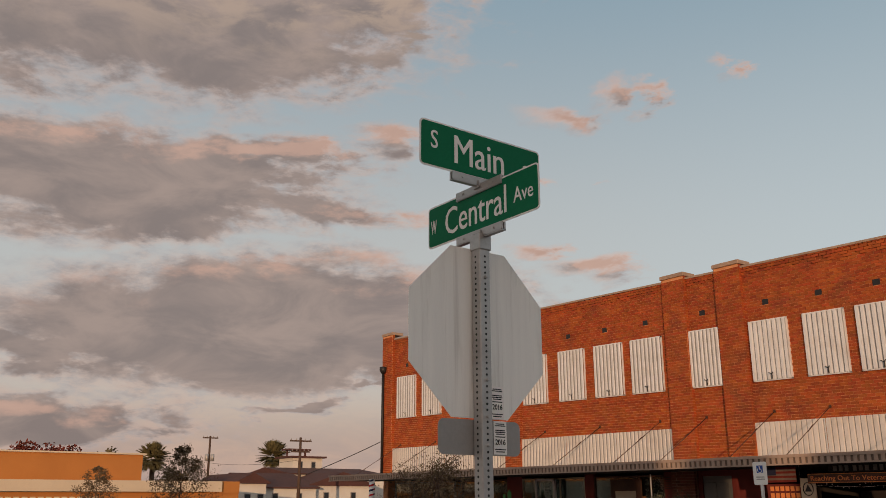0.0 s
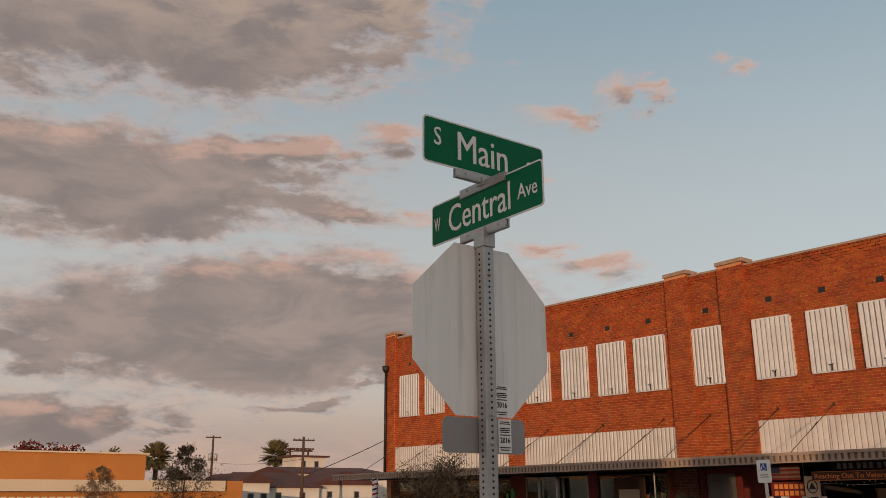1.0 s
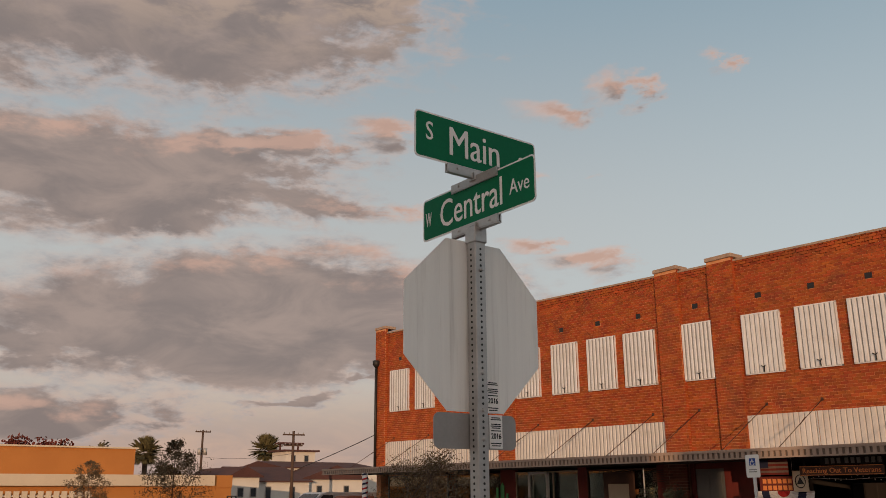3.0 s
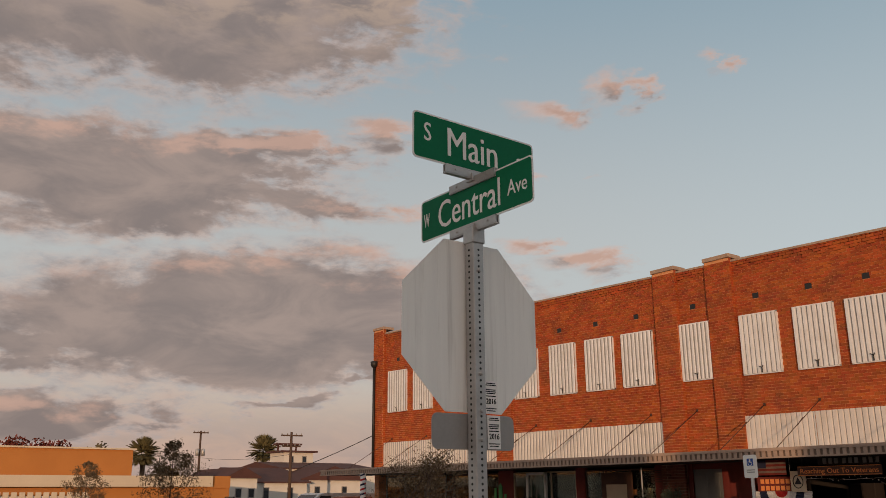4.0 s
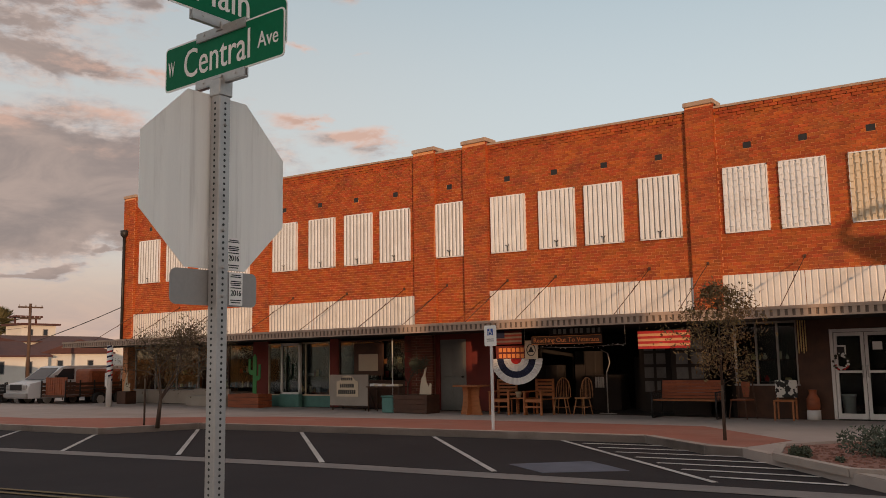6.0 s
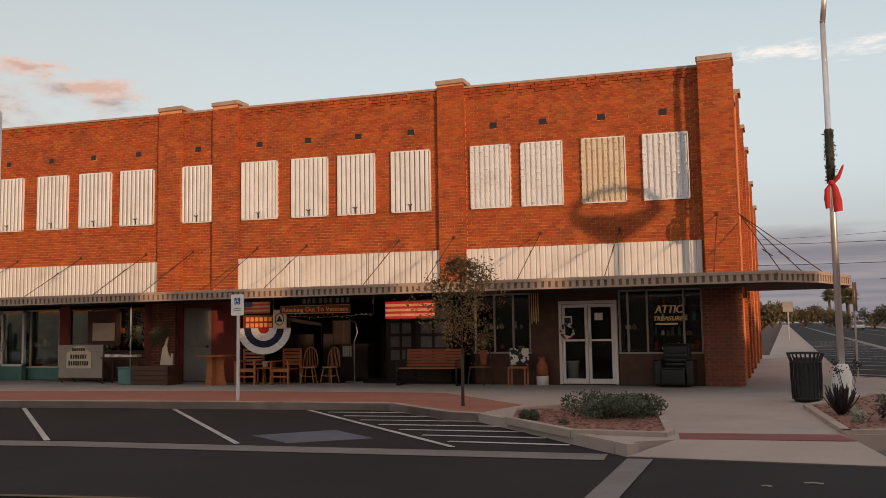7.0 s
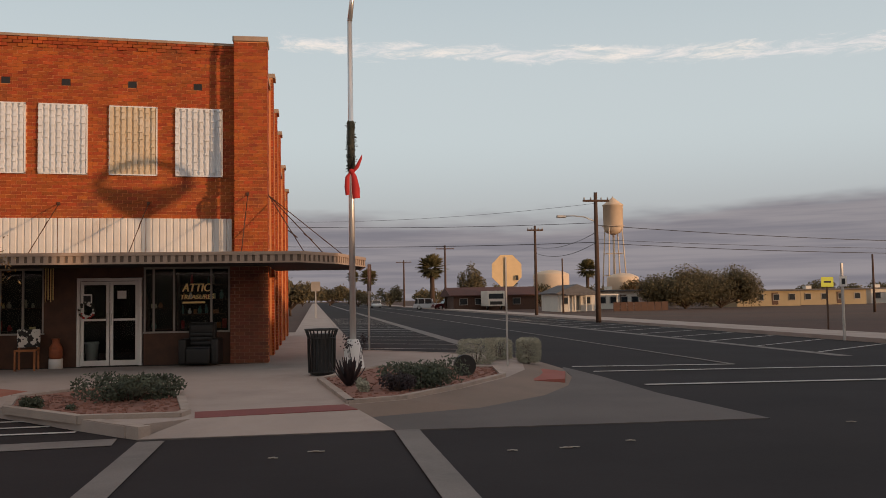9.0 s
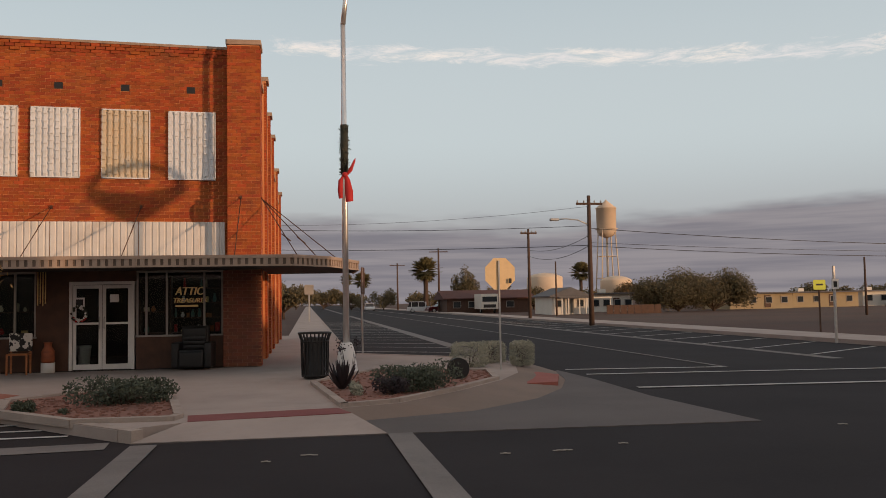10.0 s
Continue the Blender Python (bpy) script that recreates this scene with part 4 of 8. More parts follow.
part("fascia_ribs", ribs, M["canopy"], can, "row of tan metal ribs")["kind"] = "stuff"
for x in (-31.0, -28.5, -25.6, -22.0, -19.4, -16.9, -15.2, -13.0, -11.4, -8.6, -7.0, -4.72, -2.74, -0.45):
    z = 3.76 if x < -1 else 3.95
    y0 = pier_y(x) if any(p0 - 0.1 < x < p1 + 0.1 for p0, p1, _ in PIERS) else WY - 0.02
    bm = bmesh.new()
    rod(bm, (x, y0, z), (x, -2.1, 2.48), 0.010, n=6)
    rod(bm, (x, -0.8, z - 0.5), (x, -1.05, z - 0.68), 0.013, n=6)
    bx(bm, x - 0.03, y0 - 0.025, z - 0.04, x + 0.03, y0, z + 0.04)
    part("stay_rod", bm, M["wood_dark"], can, "rusty dark iron stay rod")
for y, e in ((0.06, (0.85, -2.05)), (0.2, (1.3, -0.85)), (0.3, (1.9, 1.3))):
    bm = bmesh.new()
    rod(bm, (0.0, y, 3.98), (*e, 2.5), 0.011, n=6)
    m = Vector((0, y, 3.98)).lerp(Vector((*e, 2.5)), 0.72)
    rod(bm, m - Vector((0.1, 0, -0.08)), m + Vector((0.1, 0, -0.08)), 0.014, n=6)
    part("stay_rod", bm, M["wood_dark"], can, "rusty dark iron stay rod")

# ---- shop fronts under the canopy ----
G = 0.25                 # plane of the shop glass
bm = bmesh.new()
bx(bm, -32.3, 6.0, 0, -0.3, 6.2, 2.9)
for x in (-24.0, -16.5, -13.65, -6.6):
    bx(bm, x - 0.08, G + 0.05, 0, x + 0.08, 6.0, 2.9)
solid("wall_inner", bm, M["interior"], "shop interior walls, gloom put into their near-black colour", "wall")
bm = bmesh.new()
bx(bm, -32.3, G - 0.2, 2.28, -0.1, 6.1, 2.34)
solid("ceiling", bm, M["interior"], "shop ceiling, gloom put into its near-black colour", "ceiling")
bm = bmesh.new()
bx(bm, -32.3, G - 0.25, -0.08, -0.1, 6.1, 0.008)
solid("floor", bm, M["interior"], "shop floor, gloom put into its near-black colour", "floor")
bm = bmesh.new()
bx(bm, -0.87, 0.035, 0, -0.015, 0.5, 2.3)
bx(bm, -16.58, 0.035, 0, -15.77, 0.4, 2.3)
col = solid("wall_columns", bm, M["mortar_shaded"], "brick columns with pale joints between the shops, shade put into their brown", "column")
ob = new("brick_courses", lower.mesh("column_courses", M["brick_shaded"]))
ob.parent = col
ob["kind"] = "stuff"


def shop_window(i, x0, x1, sill, top, mullions, knee, frame, label):
    w = thing("window_%d" % i, (0, 0, 0), label, "shop window", kind="structure")
    bm = bmesh.new()
    bx(bm, x0, G - 0.05, 0.0, x1, G + 0.12, sill - 0.04)
    part("knee_wall", bm, M[knee], w)
    bm = bmesh.new()
    bx(bm, x0 - 0.02, G - 0.09, sill - 0.04, x1 + 0.02, G + 0.1, sill)
    part("window_sill", bm, M[frame], w)
    bm = bmesh.new()
    bx(bm, x0, G - 0.04, top - 0.05, x1, G + 0.04, top)
    part("window_frame", bm, M[frame], w)
    xs = [x0 + 0.02] + list(mullions) + [x1 - 0.02]
    for x in xs:
        bm = bmesh.new()
        bx(bm, x - 0.022, G - 0.035, sill, x + 0.022, G + 0.035, top - 0.05)
        part("mullion", bm, M[frame], w)
    for a, b in zip(xs, xs[1:]):
        bm = bmesh.new()
        bx(bm, a + 0.022, G - 0.004, sill, b - 0.022, G + 0.004, top - 0.05)
        part("pane", bm, M["glass"], w).visible_shadow = False
    return w


N = len(WINDOWS)
shop_window(N + 1, -2.86, -0.9, 0.78, 2.28, (-2.64, -2.18, -1.33), "wood_dark", "frame_grey", "shop window with pale frame and painted lettering")
shop_window(N + 2, -6.55, -5.06, 0.80, 2.28, (-6.02, -5.52), "wood_dark", "frame_grey", "shop window with pale frame beside the entrance")
shop_window(N + 3, -23.4, -20.3, 0.42, 2.2, (-22.5, -21.5), "teal", "cream", "display window over a teal tiled base")
shop_window(N + 4, -31.6, -27.4, 0.55, 2.2, (-30.2, -28.8), "pale_base", "frame_grey", "display window over a pale base")
shop_window(N + 5, -26.9, -24.2, 0.5, 2.2, (-25.6,), "pale_base", "wood_dark", "shadowed display window")
shop_window(N + 6, -19.9, -17.0, 0.9, 2.2, (-19.0, -18.0), "wood_dark", "wood_dark", "dark framed shop window")


def glazed_door(i, x0, x1, top, label, frame, leaves=2):
    d = thing("door_%d" % i, (0, 0, 0), label, "door", kind="structure")
    bm = bmesh.new()
    for a, b, c, e in ((x0, x0 + 0.07, 0, top), (x1 - 0.07, x1, 0, top), (x0 + 0.07, x1 - 0.07, top - 0.07, top)):
        bx(bm, a, G - 0.06, c, b, G + 0.06, e)
    part("door_frame", bm, M[frame], d)
    wl = (x1 - x0 - 0.14) / leaves
    for k in range(leaves):
        a, b = x0 + 0.07 + wl * k + 0.008, x0 + 0.07 + wl * (k + 1) - 0.008
        bm = bmesh.new()
        for p, q, r, s in ((a, a + 0.07, 0.02, top - 0.08), (b - 0.07, b, 0.02, top - 0.08), (a + 0.07, b - 0.07, 0.02, 0.14), (a + 0.07, b - 0.07, top - 0.16, top - 0.08), (a + 0.07, b - 0.07, 1.05, 1.1)):
            bx(bm, p, G - 0.025, r, q, G + 0.02, s)
        leaf = part("door_leaf", bm, M[frame], d)
        bm = bmesh.new()
        bx(bm, a + 0.07, G - 0.006, 0.145, b - 0.07, G + 0.002, top - 0.16)
        part("pane", bm, M["glass"], leaf).visible_shadow = False
        hx = b - 0.045 if k == 0 else a + 0.045
        bm = bmesh.new()
        tube(bm, [(hx, G - 0.03, 0.95), (hx, G - 0.08, 0.97), (hx, G - 0.08, 1.2), (hx, G - 0.03, 1.22)], 0.012)
        part("handle", bm, M["galv"], leaf, "metal pull handle")
    return d


glazed_door(1, -4.34, -2.9, 2.04, "double glazed shop door with white metal frame", "white_paint")
# panelled grey door between the red walls
d = thing("door_2", (0, 0, 0), "worn grey-green panelled door between red walls", "door", kind="structure")
bm = bmesh.new()
bx(bm, -15.6, G - 0.03, 0, -14.62, G + 0.05, 2.12)
part("door_leaf", bm, M["grey_door"], d)
for px in (-15.5, -15.08):
    for pz, ph in ((0.15, 0.7), (1.0, 0.95)):
        bm = bmesh.new()
        bx(bm, px, G - 0.045, pz, px + 0.35, G - 0.03, pz + ph)
        bevel(bm, 0.008)
        part("panel", bm, M["grey_door"], d)
bm = bmesh.new()
rod(bm, (-14.75, G - 0.09, 1.0), (-14.75, G - 0.03, 1.0), 0.03)
part("knob", bm, M["black"], d, "dark door knob")
bm = bmesh.new()
bx(bm, -15.75, G - 0.08, 0, -15.6, G + 0.1, 2.28)
bx(bm, -14.62, G - 0.05, 0, -13.6, G + 0.1, 2.28)
bx(bm, -15.6, G - 0.05, 2.12, -14.62, G + 0.1, 2.28)
bx(bm, -17.0, G - 0.05, 0, -16.6, G + 0.1, 2.28)
bx(bm, -24.2, G - 0.05, 0, -23.4, G + 0.1, 2.28)
bx(bm, -20.3, G - 0.05, 0, -19.9, G + 0.1, 2.28)
jamb = bmesh.new()
bx(jamb, -5.06, G - 0.05, 0, -4.35, G + 0.1, 2.28)
bx(jamb, -4.35, G - 0.05, 2.05, -2.86, G + 0.1, 2.28)
solid("wall_entrance", jamb, M["wood_dark"], "dark timber panel around the shop door", "wall")
solid("wall_red", bm, M["red_wall"], "dark red painted wall around the entrances", "wall")
# open dark shop: low back wall with french doors
for i, (x0, x1) in enumerate(((-9.6, -8.7), (-8.35, -7.35))):
    d = thing("door_%d" % (i + 3), (0, 0, 0), "wooden french door with small panes, near-black for the shop's gloom", "door", kind="structure")
    bm = bmesh.new()
    y = 1.4 if i == 0 else 0.6
    bx(bm, x0, y, 0, x1, y + 0.05, 2.2)
    # The shop's gloom is put into the leaf's near-black colour
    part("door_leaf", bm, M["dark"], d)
    for c in range(2):
        for r in range(4):
            bm = bmesh.new()
            px = x0 + 0.14 + c * (x1 - x0 - 0.2) / 2
            bx(bm, px, y - 0.008, 0.55 + r * 0.37, px + (x1 - x0 - 0.36) / 2, y - 0.003, 0.55 + r * 0.37 + 0.29)
            part("pane", bm, M["pane_dim"], d)

# ---- behind the camera, unseen: plain walls added to keep the evening sun off the street ----
bm = bmesh.new()
# Lower steps let the sun through to flags, door side and far sign
for x0, x1, h in ((10, 37.6, 6.45), (37.6, 38.8, 5.3), (38.8, 40.9, 6.4), (40.9, 42.4, 5.3), (42.4, 45.0, 6.45), (45.0, 47.6, 5.2), (47.6, 48.5, 6.4),
                  (48.5, 49.4, 5.3), (49.4, 55.4, 6.45), (55.4, 59.6, 5.2), (59.6, 190, 6.45)):
    bx(bm, x0, -48.3, -0.2, x1, -48, h)
# Low wall added to darken what the shop glass reflects
bx(bm, -130, -36.3, -0.2, 2, -36, 3.1)
solid("wall_sun_blocker", bm, M["pale_stucco"], "unseen plain walls added behind the crossing to block the low sun", "wall")


# ---- sign post on the near corner ----
def rounded(w, h, r, n=4):
    """Outline of a rounded rectangle round the origin."""
    pts = []
    for cx, cz, a0 in ((w / 2 - r, h / 2 - r, 0), (-w / 2 + r, h / 2 - r, 90), (-w / 2 + r, -h / 2 + r, 180), (w / 2 - r, -h / 2 + r, 270)):
        for k in range(n + 1):
            a = radians(a0 + 90 * k / n)
            pts.append((cx + r * math.cos(a), cz + r * math.sin(a)))
    return pts


PX, PY = -2.12, -18.86
sp = thing("street_sign_post", (PX, PY, 0), "perforated galvanised post carrying street name and stop signs", "sign post")
bm = bmesh.new()
bx(bm, -0.03, -0.03, 0.0, 0.03, 0.03, 2.6)
bevel(bm, 0.004)
part("post", bm, M["galv"], sp)
holes = bmesh.new()
for k in range(99):
    z = 0.065 + 0.0254 * k
    rod(holes, (0, -0.0313, z), (0, -0.0295, z), 0.0058, n=8)
    rod(holes, (0.0295, 0, z), (0.0313, 0, z), 0.0058, n=8)
ob = part("hole_row", holes, M["ink"], sp)
ob["kind"] = "stuff"
bm = bmesh.new()
bx(bm, -0.036, -0.036, 2.585, 0.036, 0.036, 2.66)
bx(bm, -0.028, -0.028, 2.66, 0.028, 0.028, 2.68)
bevel(bm, 0.004)
part("cap", bm, M["galv"], sp, "cast metal bracket cap")
for z in (2.46, 2.0, 1.72, 1.84):
    bm = bmesh.new()
    rod(bm, (-0.05, 0.0, z), (0.045, 0.0, z), 0.008, n=6)
    part("bolt", bm, M["galv"], sp)


def blade_at(name, m, words, w, h, label):
    base = new(name)
    base.empty_display_size = 0.05
    base.parent = sp
    base.matrix_basis = m
    base["label"] = label
    me = bmesh.new()
    plate(me, rounded(w, h, 0.022), -0.0015, 0.0015)
    part("border", me, M["white_sign"], base, "white reflective edge")
    for s in (-1, 1):
        me = bmesh.new()
        plate(me, rounded(w - 0.016, h - 0.016, 0.016), s * 0.0017, s * 0.0026)
        part("face", me, M["green_sign"], base, "green reflective face")
    for body, x, zc, size, width in words:
        text_part("lettering", body, size, M["white_sign"], base, pose(x, -0.0034, zc, 90, 0, 0), width, bold=0.012)
        text_part("lettering", body, size, M["white_sign"], base, pose(-x, 0.0034, zc, 90, 0, 180), width, bold=0.012)


blade_at("name_blade", pose(0.0, 0, 2.789), [("W", -0.357, -0.035, 0.10, 0.046), ("Central", -0.035, -0.066, 0.192, 0.452), ("Ave", 0.304, -0.038, 0.10, 0.128)], 0.81, 0.212, "green street name blade lettered W Central Ave")
blade_at("name_blade", pose(0.0, 0.02, 3.048, 0, 0, 90), [("S", -0.283, -0.02, 0.125, 0.038), ("Main", -0.022, -0.066, 0.20, 0.295), ("St", 0.28, -0.04, 0.085, 0.062)], 0.725, 0.225, "green street name blade lettered S Main")
for z, turn, l in ((2.665, 0, 0.33), (2.885, 0, 0.33), (2.915, 90, 0.33)):
    bm = bmesh.new()
    bx(bm, -l / 2, -0.012, -0.016, l / 2, -0.004, 0.022)
    bx(bm, -l / 2, 0.004, -0.016, l / 2, 0.012, 0.022)
    bx(bm, -l / 2, -0.012, -0.02, l / 2, 0.012, -0.014)
    for x in (-0.11, 0.11):
        rod(bm, (x, -0.018, 0.005), (x, 0.018, 0.005), 0.006, n=6)
    o = part("bracket", bm, M["galv"], sp, "grey cast sign bracket")
    o.matrix_basis = pose(0, 0, z, 0, 0, turn)
bm = bmesh.new()
bx(bm, -0.022, -0.022, 2.885, 0.022, 0.022, 2.92)
part("cross_joint", bm, M["galv"], sp)
# back of the stop sign and its plaque, on the far side of the post
R8 = 0.762 / 2 / math.cos(math.pi / 8)
oct_out = [(R8 * math.cos(math.pi / 8 + k * math.pi / 4), R8 * math.sin(math.pi / 8 + k * math.pi / 4)) for k in range(8)]
bm = bmesh.new()
plate(bm, oct_out, -0.0015, 0.0015)
o = part("stop_sign", bm, M["alu"], sp, "bare aluminium back of an octagonal stop sign")
o.matrix_basis = pose(-0.036, 0.012, 2.217, 0, 0, 90)
bm = bmesh.new()
plate(bm, [(x * 0.985, z * 0.985) for x, z in oct_out], 0.0017, 0.0024)
f8 = part("sign_face", bm, M["red_cloth"], o, "red reflective front")
bm = bmesh.new()
plate(bm, rounded(0.455, 0.15, 0.03), -0.0015, 0.0015)
pl = part("plaque", bm, M["grey_sheet"], sp, "grey back of a small plaque")
pl.matrix_basis = pose(-0.036, 0.012, 1.755, 0, 0, 90)
for yc, zc in ((0.108, 1.91), (0.122, 1.758)):
    stick = new("inventory_sticker")
    stick.empty_display_size = 0.02
    stick.parent = sp
    stick.matrix_basis = pose(-0.0325, yc, zc, 0, 0, 90)
    stick["label"] = "white dated sticker"
    bm = bmesh.new()
    bx(bm, -0.037, -0.0006, -0.072, 0.037, 0.0, 0.072)
    part("sheet", bm, M["white_sign"], stick)
    text_part("lettering", "2016", 0.034, M["ink"], stick, pose(0, -0.0012, -0.03, 90, 0, 0), 0.056)
    for i, (zb, wb) in enumerate(((0.06, 0.05), (0.052, 0.06), (0.032, 0.055), (0.024, 0.06), (0.016, 0.05), (0.004, 0.058), (-0.05, 0.06), (-0.06, 0.05))):
        bm = bmesh.new()
        bx(bm, -wb / 2, -0.0012, zb - 0.0022, wb / 2, -0.0007, zb + 0.0022)
        part("printed_bar", bm, M["ink"], stick)


# ---- other posts and signs ----
def simple_post(name, x, y, h, r, material, label, category):
    t = thing(name, (x, y, 0), label, category)
    bm = bmesh.new()
    bx(bm, -r, -r, -0.1, r, r, h)
    bevel(bm, r * 0.2)
    part("post", bm, M[material], t)
    return t


t = simple_post("parking_sign", -9.75, -5.6, 2.12, 0.026, "white_paint", "white and blue accessible parking sign on a post", "parking sign")
bm = bmesh.new()
plate(bm, rounded(0.31, 0.44, 0.03), -0.034, -0.030)
part("sign_plate", bm, M["white_sign"], t).location = (0, 0, 1.98)
bm = bmesh.new()
bx(bm, -0.07, -0.038, 1.99, 0.07, -0.0345, 2.13)
part("blue_panel", bm, M["blue_sign"], t, "blue panel")
bm = bmesh.new()
bx(bm, -0.012, -0.041, 2.05, 0.012, -0.0385, 2.1)
lathe(bm, [(0.014, 0), (0.014, 0.012)], 10, (0, -0.04, 2.108))
bx(bm, -0.012, -0.041, 2.05, 0.04, -0.0385, 2.066)
for k in range(10):
    a0, a1 = radians(130 + k * 23), radians(130 + (k + 1) * 23)
    rod(bm, (0.045 * math.cos(a0), -0.04, 2.04 + 0.045 * math.sin(a0)), (0.045 * math.cos(a1), -0.04, 2.04 + 0.045 * math.sin(a1)), 0.006, n=4)
part("wheelchair_symbol", bm, M["white_sign"], t)
for zb in (1.9, 1.86):
    bm = bmesh.new()
    bx(bm, -0.09, -0.037, zb, 0.09, -0.0345, zb + 0.018)
    part("printed_bar", bm, M["frame_grey"], t)

t = simple_post("stop_sign_post", 5.05, -3.0, 2.28, 0.017, "galv", "stop sign on a post catching the low sun", "stop sign")
bm = bmesh.new()
plate(bm, oct_out, -0.0015, 0.0015)
o = part("stop_sign", bm, M["alu_sunlit"], t, "aluminium back of an octagonal sign, sun's yellow put into its colour")
o.matrix_basis = pose(0.03, 0.03, 2.0, 0, 0, 8) @ Matrix.Scale(0.87, 4)
bm = bmesh.new()
bx(bm, -0.03, -0.036, 1.8, 0.03, -0.031, 1.9)
part("inventory_sticker", bm, M["ink"], t).location = (0.24, 0.04, 0)

t = simple_post("side_street_sign", 2.68, 5.3, 2.5, 0.026, "galv", "thin post with a sign seen edge-on", "sign post")
bm = bmesh.new()
plate(bm, rounded(0.3, 0.8, 0.03), -0.0015, 0.0015)
part("sign_plate", bm, M["wood_dark"], t).matrix_basis = pose(0.03, 0, 2.1, 0, 0, 66)

t = simple_post("school_sign", 20.67, 10.38, 1.83, 0.028, "pole_wood", "yellow-green warning sign on a brown post", "warning sign")
bm = bmesh.new()
plate(bm, rounded(0.51, 0.38, 0.03), -0.05, -0.046)
part("sign_plate", bm, M["yellow_sign"], t).location = (0, 0, 1.83)
bm = bmesh.new()
bx(bm, -0.15, -0.054, 1.80, 0.15, -0.051, 1.87)
part("printed_bar", bm, M["ink"], t)
t = simple_post("lot_post", 17.70, 4.76, 2.36, 0.035, "galv", "pale metal post with a small white sign", "post")
bm = bmesh.new()
bx(bm, -0.12, -0.06, 1.61, 0.12, -0.037, 1.94)
part("sign_plate", bm, M["white_paint"], t)
bm = bmesh.new()
bx(bm, -0.06, -0.065, 1.68, 0.06, -0.061, 1.86)
part("printed_bar", bm, M["ink"], t)
t = simple_post("far_street_sign", 1.2, 52.0, 3.0, 0.05, "galv", "distant sign on a post beside the road", "sign post")
bm = bmesh.new()
plate(bm, rounded(0.75, 0.8, 0.05), -0.07, -0.06)
part("sign_plate", bm, M["pale_base"], t).location = (0, 0, 2.6)

# lamp post with garland and bow
lp = thing("street_lamp", (1.86, -2.6, 0), "brushed steel lamp post dressed with garland and red bow", "street lamp")
bm = bmesh.new()
tube(bm, [(0, 0, 0.5), (0, 0, 4.0), (0.0, 0, 7.4)], [0.066, 0.060, 0.052], 16)
part("pole", bm, M["steel"], lp)
bm = bmesh.new()
tube(bm, [(0.0, 0, 7.35), (0.06, 0, 7.9), (0.2, -0.03, 8.6), (0.55, -0.1, 9.3), (1.3, -0.25, 9.75), (2.3, -0.4, 9.9)], [0.055, 0.052, 0.048, 0.044, 0.04, 0.035], 12)
part("arm", bm, M["steel"], lp)
bm = bmesh.new()
lathe(bm, [(0.10, 0), (0.17, 0.04), (0.15, 0.1), (0.06, 0.16)], 14, (2.5, -0.43, 9.78))
part("lamp_head", bm, M["steel"], lp)
bm = bmesh.new()
lathe(bm, [(0.24, 0.0), (0.235, 0.03), (0.17, 0.45), (0.12, 0.6), (0.105, 0.62)], 16)
part("base", bm, M["white_paint"], lp, "pale conical base")
rnd = random.Random(11)
bm = bmesh.new()
for k in range(420):
    u = rnd.random()
    a, z = rnd.uniform(0, 6.28) + 18 * u, 4.15 + u * 1.05
    r = 0.065 + 0.05 * (0.5 + 0.5 * math.sin(u * 30)) * rnd.random()
    c = Vector((r * math.cos(a), r * math.sin(a), z))
    d = Vector((rnd.gauss(0, 1), rnd.gauss(0, 1), rnd.gauss(0, 1))).normalized() * 0.055
    s = d.orthogonal().normalized() * 0.014
    bm.faces.new([bm.verts.new(q) for q in (c, c + d * 0.5 + s, c + d, c + d * 0.5 - s)])
rod(bm, (0, 0, 4.15), (0, 0, 5.2), 0.08, 0.08, 10)
part("garland", bm, M["garland"], lp, "dark green wound garland")


def ribbon(bm, pts, w, side):
    vs = []
    for p, k in pts:
        p = Vector(p)
        vs.append((bm.verts.new(p - side * w * k), bm.verts.new(p + side * w * k), bm.verts.new(p + side * w * k + Vector((0, 0.012, 0))), bm.verts.new(p - side * w * k + Vector((0, 0.012, 0)))))
    for a, b in zip(vs, vs[1:]):
        for i in range(4):
            bm.faces.new((a[i], a[(i + 1) % 4], b[(i + 1) % 4], b[i])).smooth = True


bm = bmesh.new()
sx = Vector((1, 0, 0.15)).normalized()
ribbon(bm, [((0.0, -0.14, 4.15), 0.4), ((0.05, -0.2, 4.0), 0.8), ((0.08, -0.22, 3.75), 1.2), ((0.09, -0.2, 3.55), 1.1)], 0.07, sx)
ribbon(bm, [((-0.02, -0.14, 4.12), 0.4), ((-0.09, -0.2, 4.0), 0.8), ((-0.1, -0.2, 3.8), 0.9), ((-0.09, -0.18, 3.62), 0.7)], 0.06, sx)
ribbon(bm, [((0.02, -0.14, 4.1), 0.3), ((0.12, -0.18, 4.22), 0.6), ((0.2, -0.2, 4.4), 0.35), ((0.22, -0.2, 4.46), 0.1)], 0.07, Vector((0.7, 0, -0.7)))
bmesh.ops.create_icosphere(bm, subdivisions=2, radius=0.06, matrix=Matrix.Translation((0, -0.15, 4.12)))
part("bow", bm, M["red_cloth"], lp, "red cloth bow")

